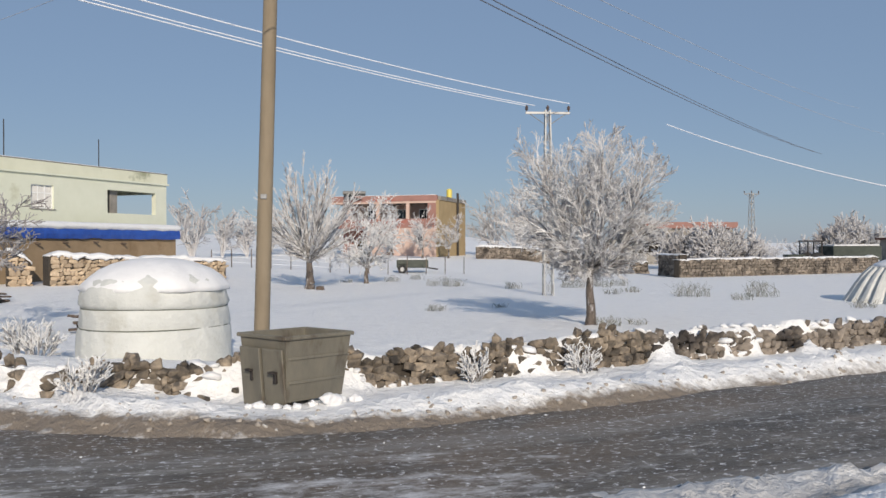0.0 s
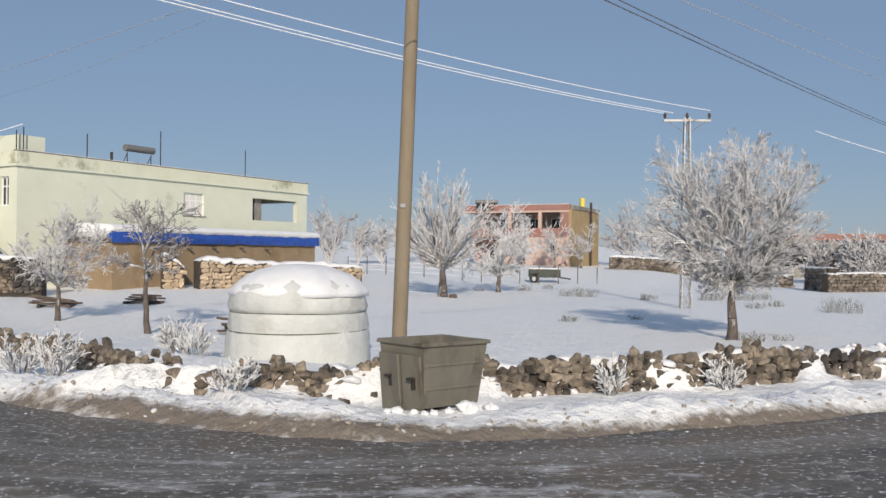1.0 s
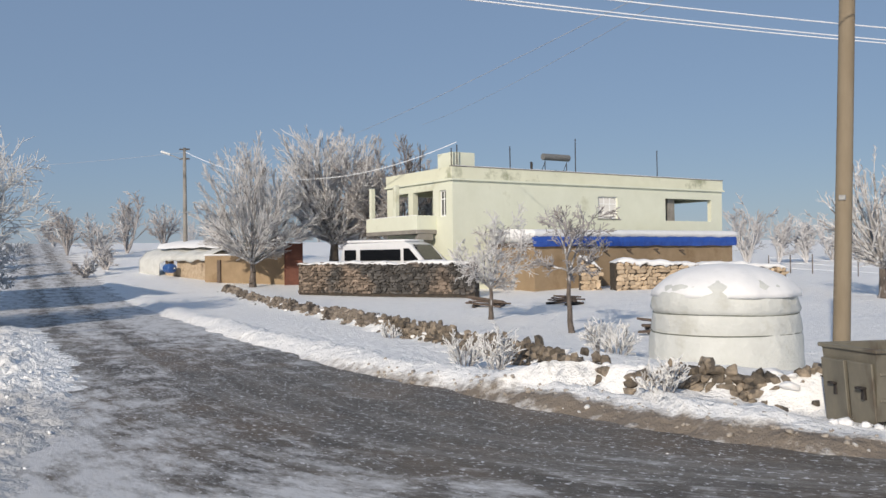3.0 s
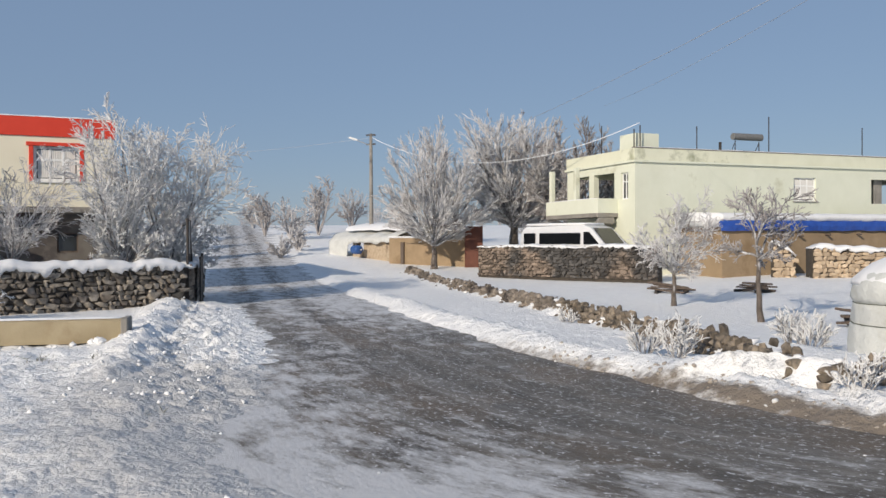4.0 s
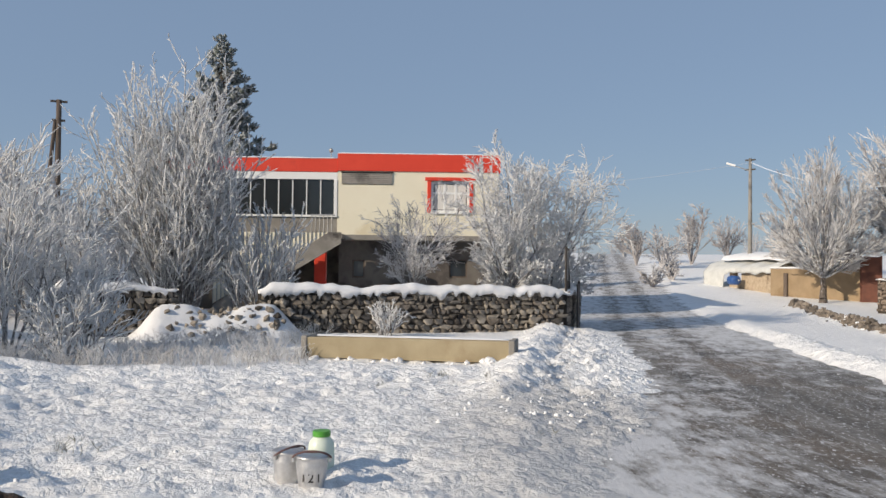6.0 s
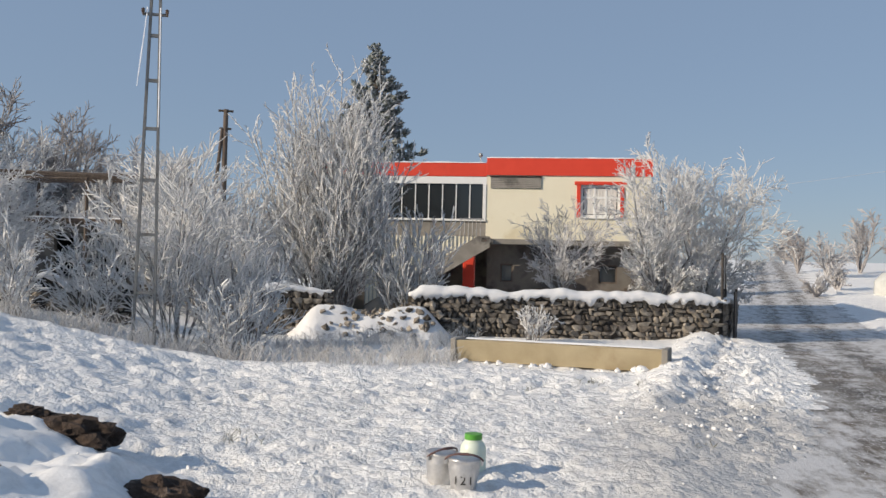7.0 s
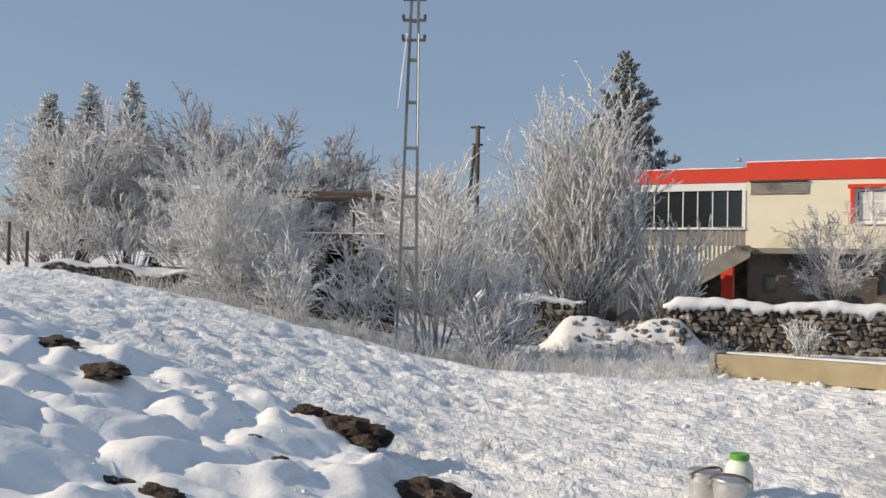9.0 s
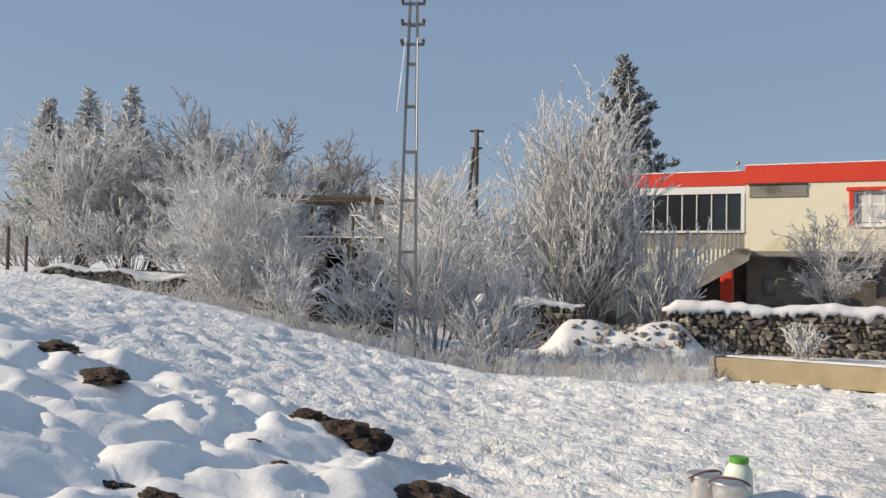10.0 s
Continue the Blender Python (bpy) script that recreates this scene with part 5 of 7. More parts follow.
def tumbled_wall(name, label, pts, length, rows, seed, skip, size, limit, side):
    """A low field wall half buried in snow: rough stones that stick out of the drift."""
    rng = random.Random(seed)
    ob = thing(name, label, "stone wall", pose(pts[0][0], pts[0][1], 0), kind="structure")
    items = []

    def crest(s):
        h = 0.23 + 0.28 * float(vnoise(s * 0.9, seed + 0.5, 83)) + 0.22 * (float(vnoise(s * 3.1, seed + 0.5, 84)) - 0.5)
        return h * (1 - float(wall_gap(s, seed + 0.5, 0.04)))

    def foot(s, out):
        x, y, a, w = line_at(pts, s)
        px, py = x + math.sin(a) * side * out, y - math.cos(a) * side * out      # towards the road
        return px, py, float(land(px, py)) + 0.04, a, w
    for r in range(rows):
        s = rng.uniform(0, 0.2)
        while s < length:
            wd = size * rng.choice((0.6, 0.8, 1.0, 1.1, 1.5))
            px, py, z, a, w = foot(s + wd / 2, 0.36 - 0.045 * r + rng.uniform(-0.04, 0.04))
            h = r * size * 0.60
            c = crest(s + wd / 2) * w * 1.15
            if h < c and c > 0.05 and rng.random() > skip:
                tilt = 12 if h + size * 0.6 < c else 38
                up = 1.0 if tilt == 12 else rng.uniform(0.8, 1.35)
                m = pose(px, py, z + h + rng.uniform(-0.015, 0.03), rng.uniform(-tilt, tilt), rng.uniform(-tilt, tilt), math.degrees(a) + rng.uniform(-20, 20)) @ Matrix.Diagonal((wd * 1.1, size * rng.uniform(0.9, 1.25), size * rng.uniform(0.72, 0.95) * up, 1))
                items.append((rng.randrange(7), m))
            s += wd * 0.93
    # stones set on end along the crest
    s = 0.1
    while s < length:
        c = crest(s)
        if c > 0.12 and rng.random() < 0.55:
            px, py, z, a, w = foot(s, 0.16 + rng.uniform(-0.10, 0.08))
            sz = size * rng.uniform(0.7, 1.15)
            items.append((rng.randrange(7), pose(px, py, max(z + c * w * 1.15, ground_at(px, py)) + sz * 0.12, rng.uniform(-25, 25), rng.uniform(-25, 25), rng.uniform(0, 360)) @ Matrix.Diagonal((sz * 0.85, sz * 0.8, sz * rng.uniform(0.85, 1.25), 1))))
        s += size * rng.uniform(0.8, 1.4)
    # stones that have rolled off the wall
    for k in range(int(length * 0.8)):
        s = rng.uniform(0.2, length)
        px, py, z, a, w = foot(s, rng.uniform(0.45, 0.65))
        sz = size * rng.uniform(0.5, 0.9)
        items.append((rng.randrange(7), pose(px, py, ground_at(px, py) + sz * 0.05, rng.uniform(-30, 30), rng.uniform(-30, 30), rng.uniform(0, 360)) @ Matrix.Diagonal((sz * 1.2, sz, sz * 0.8, 1))))
    # filling behind the face, near-black to paint the shade in its gaps
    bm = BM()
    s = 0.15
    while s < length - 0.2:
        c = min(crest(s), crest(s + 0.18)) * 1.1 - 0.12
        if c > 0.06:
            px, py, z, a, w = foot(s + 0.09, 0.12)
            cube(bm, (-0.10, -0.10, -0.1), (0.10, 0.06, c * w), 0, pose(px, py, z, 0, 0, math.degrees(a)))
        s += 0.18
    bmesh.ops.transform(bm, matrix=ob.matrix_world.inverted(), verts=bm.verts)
    part("filling", bm, M["core"], ob, "filling coloured near-black as the shade between stones")
    items.sort(key=lambda q: math.hypot(q[1].translation.x + 3, q[1].translation.y - 8))
    place_stones(ob, items, STONES, limit, M["stone_stuff"])
    return ob


def laid_wall(name, label, a, b, height, thick, seed, row_h, stone_w, limit, meshes, joined, cap=0.2, dips=None, base=None, capmat="snow_soft"):
    """A dry-stone wall from a to b: core darkened as gap shade, laid stones on the face, snow on top. The face looks to
    the right of a to b.
    """
    rng = random.Random(seed)
    dx, dy = b[0] - a[0], b[1] - a[1]
    ln = math.hypot(dx, dy)
    ux, uy = dx / ln, dy / ln
    nx, ny = uy, -ux
    ang = math.degrees(math.atan2(uy, ux))
    ob = thing(name, label, "stone wall", pose(a[0], a[1], 0), kind="structure")

    def top(s):
        h = height * (1 + 0.06 * noise.noise(Vector((s * 0.8, seed, 0))) + 0.05 * noise.noise(Vector((s * 2.3, seed, 4))))
        return h * (dips(s / ln) if dips else 1)

    def foot(s):
        return base if base is not None else float(land(a[0] + ux * s, a[1] + uy * s))
    bm = BM()
    n = max(8, int(ln / 0.09))
    rows, caps = [], []
    cm = BM()
    for i in range(n + 1):
        s = ln * i / n
        x, y, z0 = a[0] + ux * s, a[1] + uy * s, foot(s)
        h = top(s) * 0.97
        e = 0.06
        rows.append([bm.verts.new((x - nx * v, y - ny * v, z)) for v, z in [(e, z0 - 0.35), (e, z0 + h), (thick - e, z0 + h), (thick - e, z0 - 0.35)]])
        c = cap * max(0.2, 0.75 + 0.6 * noise.noise(Vector((s * 0.42, seed + 5, 0))) + 0.30 * noise.noise(Vector((s * 1.1, seed + 5, 0))))
        c *= min(1, 0.25 + min(s, ln - s) / 0.5)
        lip = cap * (0.35 * max(0, noise.noise(Vector((s * 1.5, seed + 8, 0))) + 0.25) + 1.1 * max(0, noise.noise(Vector((s * 2.3, seed + 9, 0)))) ** 1.3 + 0.75 * noise.noise(Vector((s * 7.0, seed + 9, 0))) - 0.05)
        caps.append([cm.verts.new((x - nx * v, y - ny * v, z + 0.13 * cap * noise.noise(Vector((s * 3.1, v * 5, seed)))) ) for v, z in [(-0.09, z0 + h - lip), (-0.10, z0 + h + c * 0.45), (0.06, z0 + h + c * 0.9), (thick * 0.5, z0 + h + c), (thick - 0.05, z0 + h + c * 0.85), (thick + 0.08, z0 + h - lip), (thick * 0.5, z0 + h - 0.03)]])
    for A, B in zip(rows, rows[1:]):
        for k in range(4):
            bm.faces.new((A[k], B[k], B[(k + 1) % 4], A[(k + 1) % 4]))
    for A, B in zip(caps, caps[1:]):
        for k in range(7):
            cm.faces.new((A[k], B[k], B[(k + 1) % 7], A[(k + 1) % 7]))
    for bb, rr in ((bm, rows), (cm, caps)):
        bb.faces.new(rr[0])
        bb.faces.new(rr[-1][::-1])
    inv = ob.matrix_world.inverted()
    for bb in (bm, cm):
        bmesh.ops.transform(bb, matrix=inv, verts=bb.verts)
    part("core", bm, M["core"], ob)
    if cap:
        part("snow_cap", cm, M[capmat], ob, "thick uneven cap of snow", smooth=True)
    items = []
    z = -0.05
    while z < height * 1.12:
        rh = row_h * rng.uniform(0.8, 1.25)
        s = rng.uniform(0, 0.1)
        while s < ln:
            w = stone_w * rng.choice((0.45, 0.6, 0.8, 0.9, 1.0, 1.3, 1.7))
            zc = z + rh / 2 + rng.uniform(-0.02, 0.02)
            if zc < top(s + w / 2) - rh * 0.2 and s + w * 0.6 < ln:
                c = s + w / 2
                v = -0.005 + rng.uniform(-0.03, 0.035)
                x, y = a[0] + ux * c - nx * (v + 0.07), a[1] + uy * c - ny * (v + 0.07)
                items.append((rng.randrange(7), pose(x, y, foot(c) + zc, rng.uniform(-7, 7), rng.uniform(-9, 9), ang + rng.uniform(-8, 8)) @ Matrix.Diagonal((w * 1.02, 0.24, rh * rng.uniform(0.85, 1.35), 1))))
            s += w * 0.95
        z += rh * 0.97
    rng.shuffle(items)
    if limit:
        place_stones(ob, items, meshes, limit, joined, "wall_stones")
    else:
        joined_stones("wall_stones", items, meshes, joined, ob)
    return ob


# ---- red-banded house's yard: high wall, gate, trough ----
laid_wall("wall_yard", "dry-stone yard wall of dark basalt with a thick snow cap", (-27.85, 3.4), (-26.75, 13.5), 1.32, 0.6, 11, 0.165, 0.27, 300, STONES_D, M["stone_stuff"], cap=0.37)
laid_wall("wall_gate", "return of the dry-stone wall along the lane", (-26.95, 13.75), (-31.5, 16.6), 1.30, 0.5, 12, 0.19, 0.28, 60, STONES_D, M["stone_stuff"], cap=0.22)
laid_wall("wall_fallen", "half-fallen dry-stone wall drifted over with snow", (-27.3, -2.6), (-27.5, 1.0), 1.22, 0.6, 13, 0.18, 0.26, 90, STONES_D, M["stone_stuff"], cap=0.28, base=0.15)
laid_wall("wall_middle", "low dark stone wall under snow among the shrubs", (-24.4, -7.0), (-24.8, -4.5), 1.12, 0.8, 14, 0.19, 0.28, 60, STONES_D, M["stone_stuff"], cap=0.24, dips=lambda f: 0.8 + 0.3 * math.sin(1 + f * 5) ** 2, base=0.45)
laid_wall("wall_bank", "low stone wall at the top of the bank", (-24.2, -15.2), (-24.4, -7.6), 0.55, 0.6, 15, 0.13, 0.19, 60, STONES_D, M["stone_stuff"], cap=0.13, dips=lambda f: 0.85 + 0.35 * math.sin(f * 17) * math.sin(f * 7 + 1) - 0.5 * max(0, 0.25 - f) * 4)


def fallen_stretch():
    """The gap where the yard wall has slumped: a snowed-over slope with stones poking out."""
    rng = random.Random(8)
    bm = BM()
    nx, ny = 26, 14
    g = []
    for i in range(nx + 1):
        row = []
        for j in range(ny + 1):
            x, y = -29.0 + 2.9 * j / ny, -0.5 + 5.4 * i / nx
            f = (y + 0.5) / 5.4
            crest = 1.05 + 0.12 * (2 * f - 1) ** 2 - 0.22 * math.exp(-((f - 0.48) / 0.2) ** 2) + 0.25 * noise.noise(Vector((x * 1.6, y * 1.6, 5)))
            q = (x + 29.0) / 2.9
            prof = math.sin(math.pi * min(max(q, 0), 1)) ** 0.8
            edge = float(smooth(-0.02, 0.22, f) * (1 - smooth(0.76, 1.02, f)))
            z = -0.1 + crest * prof * edge + 0.11 * noise.noise(Vector((x * 2.2, y * 2.2, 1)))
            row.append(bm.verts.new((x, y, z)))
        g.append(row)
    for a, b in zip(g, g[1:]):
        for k in range(ny):
            bm.faces.new((a[k], a[k + 1], b[k + 1], b[k]))
    lo = bmesh.ops.extrude_face_region(bm, geom=list(bm.faces))
    for v in lo["geom"]:
        if isinstance(v, bmesh.types.BMVert):
            v.co.z = -0.4
    ob = part("slumped_wall", bm, M["snow_soft"], None, "slumped stretch of stone wall buried in snow", "stone wall", "structure", smooth=True)
    for k in range(100):
        x, y = rng.uniform(-28.2, -26.2), rng.uniform(0.6, 4.3)
        f, q = (y + 0.5) / 5.4, (x + 29.0) / 2.9
        z = -0.1 + (1.05 + 0.12 * (2 * f - 1) ** 2 - 0.22 * math.exp(-((f - 0.48) / 0.2) ** 2)) * math.sin(math.pi * q) ** 0.8
        s = rng.uniform(0.10, 0.26)
        st = new("stone", STONES_D[rng.randrange(7)])
        st.parent = ob
        st.matrix_world = pose(x, y, z, rng.uniform(-40, 40), rng.uniform(-40, 40), rng.uniform(0, 360)) @ Matrix.Diagonal((s, s * 0.9, s * 0.75, 1))


fallen_stretch()


def gate():
    ob = thing("yard_gate", "dark iron yard gate standing open between two posts", "gate", pose(-27.15, 13.75, -0.05, 0, 0, 148))
    for u, h in ((0.0, 2.95), (0.75, 2.9)):
        part("post", rod(BM(), (u, 0, 0), (u, 0, h), 0.045, n=8), M["iron"], ob)
    part("panel", cube(BM(), (0.05, -0.02, 1.75), (0.70, 0.02, 2.85), 0.005), M["steel"], ob, "grey sheet panel")
    part("panel", cube(BM(), (0.05, -0.02, 0.15), (0.70, 0.02, 1.70), 0.005), M["iron"], ob)
    part("brace", rod(BM(), (0.75, 0, 2.6), (1.7, 0, 1.1), 0.03, n=6), M["iron"], ob)
    part("leaf", cube(BM(), (0.85, -0.35, 0.1), (1.65, -0.30, 1.65), 0.006), M["iron"], ob, "black sheet-iron leaf")
    part("leaf_post", rod(BM(), (1.7, -0.32, 0), (1.7, -0.32, 1.75), 0.04, n=8), M["iron"], ob)


gate()


def water_trough():
    ax, ay, bx, by = -20.6, 3.66, -18.15, 7.95
    ln = math.hypot(bx - ax, by - ay)
    ob = thing("water_trough", "long yellowed concrete water trough on the snow", "trough", pose(ax, ay, float(land(ax, ay)) + 0.02, 0, 0, math.degrees(math.atan2(by - ay, bx - ax))))
    bm = BM()
    cs = [(-0.31, 0.0), (0.33, 0.0), (0.37, 0.45), (0.35, 0.47), (0.29, 0.47), (0.27, 0.45), (0.25, 0.12), (-0.23, 0.12), (-0.25, 0.45), (-0.27, 0.47), (-0.33, 0.47), (-0.35, 0.45)]
    n, rows = 24, []
    for i in range(n + 1):
        u = 0.10 + (ln - 0.20) * i / n
        rows.append([bm.verts.new((u, v + 0.008 * noise.noise(Vector((u * 2, v * 3, z))), z + 0.012 * noise.noise(Vector((u * 1.5, v, z + 4))))) for v, z in cs])
    for a, b in zip(rows, rows[1:]):
        for k in range(12):
            bm.faces.new((a[k], b[k], b[(k + 1) % 12], a[(k + 1) % 12]))
    bm.faces.new(rows[0])
    bm.faces.new(rows[-1][::-1])
    part("basin", bm, M["trough"], ob)
    for u in (0.0, ln - 0.14):
        part("end_block", cube(BM(), (u, -0.38, -0.02), (u + 0.14, 0.40, 0.50), 0.02), M["concrete"], ob, "weathered grey end block")
    part("ice", cube(BM(), (0.14, -0.235, 0.125), (ln - 0.14, 0.255, 0.36), 0.01), M["snow_soft"], ob, "snow lying in the basin")
    snow_strip(ob, 0.15, ln - 0.2, 0.27, 0.36, 0.465, 0.04, 9)
    rng = random.Random(4)
    for k in range(16):
        u = rng.uniform(0.1, ln - 0.1)
        c, s = math.cos(math.atan2(by - ay, bx - ax)), math.sin(math.atan2(by - ay, bx - ax))
        v = -0.45 - 0.15 * rng.random()
        snow_lump("snow_clod", ax + c * u - s * v, ay + s * u + c * v, rng.uniform(0.05, 0.11), rng, "small clod of snow before the trough", "snow clods by the trough")


water_trough()


# ---- milk pails and jar ----
def pail(at, turn, label, marks):
    x, y = at
    ob = thing("milk_pail", label, "pail", pose(x, y, ground_at(x, y) - 0.015, 2, 1, turn) @ Matrix.Diagonal((1.1, 1.1, 1.1, 1)), "milk pails")
    prof = [(0.10, 0), (0.112, 0.008), (0.114, 0.03), (0.128, 0.12), (0.138, 0.20), (0.142, 0.235), (0.136, 0.255), (0.150, 0.285), (0.155, 0.29), (0.150, 0.295), (0.130, 0.26)]
    part("body", lathe(BM(), prof, 32, wob=lambda a, i: 1 + 0.012 * noise.noise(Vector((math.cos(a) * 2, math.sin(a) * 2, i * 0.5)))), M["alu"], ob, smooth=True)
    part("lid", lathe(BM(), [(0.148, 0.287), (0.150, 0.296), (0.14, 0.302), (0.08, 0.305), (0.02, 0.303)], 28), M["alu"], ob, "dull aluminium lid", smooth=True)
    for sx in (-1, 1):
        part("ear", cube(BM(), (sx * 0.16 - 0.012, -0.02, 0.235), (sx * 0.16 + 0.012, 0.02, 0.285), 0.004), M["alu"], ob)
    bm = BM()
    pts = []
    for k in range(13):
        t = math.pi * k / 12
        pts.append(Vector((0.168 * math.cos(t), -0.10 * math.sin(t), 0.265 + 0.085 * math.sin(t))))
    for a, b in zip(pts, pts[1:]):
        rod(bm, a, b, 0.009, n=6)
    part("bail_handle", bm, M["handle"], ob, "dark wire handle")
    part("grip", rod(BM(), pts[5], pts[7], 0.013, n=8), M["handle"], ob)
    if marks:
        for k, ch in enumerate(marks):
            cu = bpy.data.curves.new("painted_digit", "FONT")
            cu.body, cu.size, cu.extrude = ch, 0.115, 0.0015
            tmp = bpy.data.objects.new("tmp", cu)
            scene.collection.objects.link(tmp)
            me = bpy.data.meshes.new_from_object(tmp.evaluated_get(bpy.context.evaluated_depsgraph_get()))
            bpy.data.objects.remove(tmp)
            d = obj("painted_digit", me, M["iron"], ob, "black painted digit")
            a = radians(-90 - 30 + k * 30)
            r = 0.1345
            d.matrix_basis = pose(r * math.cos(a), r * math.sin(a), 0.085, 86, 0, math.degrees(a) + 90) @ Matrix.Translation((-0.03, 0, 0))
    return ob


def jar():
    x, y = -9.28, 1.83
    ob = thing("plastic_jar", "milky plastic jar with a green screw lid", "jar", pose(x, y, ground_at(x, y) - 0.015) @ Matrix.Diagonal((1.02, 1.02, 1.02, 1)))
    prof = [(0.10, 0), (0.128, 0.012), (0.134, 0.04), (0.134, 0.24), (0.128, 0.285), (0.105, 0.325), (0.082, 0.35), (0.080, 0.365)]
    part("body", lathe(BM(), prof, 32), M["jar"], ob, smooth=True)
    part("lid", lathe(BM(), [(0.088, 0.355), (0.092, 0.36), (0.092, 0.405), (0.086, 0.412), (0.02, 0.413)], 28), M["lid"], ob, "bright green lid")
    part("neck_ring", lathe(BM(), [(0.086, 0.338), (0.092, 0.342), (0.092, 0.350), (0.086, 0.354)], 28), M["jar"], ob)


pail((-8.70, 1.62), 78, "battered aluminium milk pail marked with black digits", "121")
pail((-9.08, 1.45), 120, "battered aluminium milk pail with its handle up", "")
jar()


# ---- earth clods beside the camera ----
def clod(x, y, s, seed, flat, stretch=1.4, turn=0, lift=0.1):
    bm = BM()
    bmesh.ops.create_icosphere(bm, subdivisions=4, radius=1.0)
    o = Vector((seed * 3.7, seed * 1.3, 0))
    for v in bm.verts:
        n = v.co.normalized()
        k = 1 + 0.45 * noise.noise(n * 1.6 + o) + 0.22 * noise.noise(n * 3.5 + o) + 0.22 * abs(noise.noise(n * 8 + o)) + 0.16 * noise.noise(n * 16 + o) + 0.10 * noise.noise(n * 32 + o)
        v.co = Vector((n.x * k * s * stretch, n.y * k * s, max(n.z, -0.4) * k * s * flat))
    ob = part("earth_clod", bm, M["earth"], None, "dark clod of frozen earth showing through the snow", "soil", group="earth clods")
    ob.matrix_world = pose(x, y, ground_at(x, y) + (lift - 0.12) * s, 0, 0, turn)


clod(-9.75, -2.28, 0.27, 1, 0.75, 1.75, 62, 0.2)
clod(-9.9, -2.75, 0.13, 3, 0.55, 1.6, 80, 0.2)
clod(-8.12, -1.18, 0.25, 2, 0.8, 1.7, 75, 0.1)
clod(-10.05, -6.02, 0.22, 4, 0.42, 2.2, 60, 0.3)
clod(-9.05, -4.76, 0.16, 5, 0.6, 1.9, 60, 0.25)
clod(-6.58, -3.40, 0.06, 6, 0.5, 1.8, 60, 0.05)
clod(-6.64, -3.28, 0.045, 8, 0.5, 1.6, 60, 0.05)
clod(-6.36, -2.88, 0.12, 7, 0.6, 1.8, 60, -0.1)
clod(-7.6, -2.35, 0.04, 9, 0.5, 2.2, 70, 0.05)
clod(-8.6, -2.95, 0.035, 10, 0.5, 2.5, 70, 0.05)


# ---- field walls by the road ----
tumbled_wall("wall_roadside", "tumbled field wall of brown stones half under snow", WALL_A, 30, 6, 21, 0.07, 0.175, 300, 1)
tumbled_wall("wall_lane", "low ragged stone wall along the lane", WALL_B, 37, 4, 22, 0.12, 0.175, 300, -1)


# ---- pylons, poles, cables ----
def ladder_pylon():
    x, y = -20.6, -3.45
    z = ground_at(x, y) - 0.15
    ob = thing("ladder_pylon", "grey steel power pylon of two channels with rungs", "pylon", pose(x, y, z, 0, 0.2, 92))
    H = 8.75 - z
    w0, w1 = 0.235, 0.085
    for s in (-1, 1):
        bm = BM()
        chan = [(0.028, -0.055), (0.028, 0.055), (-0.028, 0.055), (-0.028, 0.040), (0.012, 0.040), (0.012, -0.040), (-0.028, -0.040), (-0.028, -0.055)]
        lo = [bm.verts.new((s * (w0 + u), v, 0)) for u, v in chan]
        hi = [bm.verts.new((s * (w1 + u), v, H)) for u, v in chan]
        for k in range(8):
            bm.faces.new((lo[k], lo[(k + 1) % 8], hi[(k + 1) % 8], hi[k]))
        bm.faces.new(lo)
        bm.faces.new(hi[::-1])
        part("leg", bm, M["steel_dark"], ob)
    k = 0
    zz = 1.3
    while zz < H - 0.3:
        w = w0 + (w1 - w0) * zz / H
        part("rung", cube(BM(), (-w, -0.05, zz - 0.035), (w, 0.05, zz + 0.035), 0.006), M["steel_dark"], ob)
        zz += 1.3 - 0.07 * k
        k += 1
    for zz in (H - 0.06, H - 0.56, H - 1.04):
        arm = part("cross_arm", cube(BM(), (-0.28, -0.035, zz - 0.03), (0.28, 0.035, zz + 0.03), 0.006), M["steel_dark"], ob)
        for u in (-0.26, 0.26):
            bm = lathe(BM(), [(0.012, -0.04), (0.035, 0.03), (0.045, 0.05), (0.03, 0.07), (0.045, 0.09), (0.03, 0.11), (0.015, 0.12)], 10, (u, -0.06, zz))
            part("insulator", bm, M["ceramic"], arm)
    bm = BM()
    p = [Vector((-0.16, -0.07, H - 0.9)), Vector((-0.24, -0.08, H - 1.8)), Vector((-0.33, -0.09, H - 2.7))]
    rod(bm, p[0], p[1], 0.012, n=5)
    rod(bm, p[1], p[2], 0.018, 0.008, n=5)
    rod(bm, (0.12, -0.07, H - 0.9), (0.16, -0.08, H - 3.6), 0.014, n=5)
    part("rimed_cable", bm, M["frostwire"], ob, "loose cable white with rime")


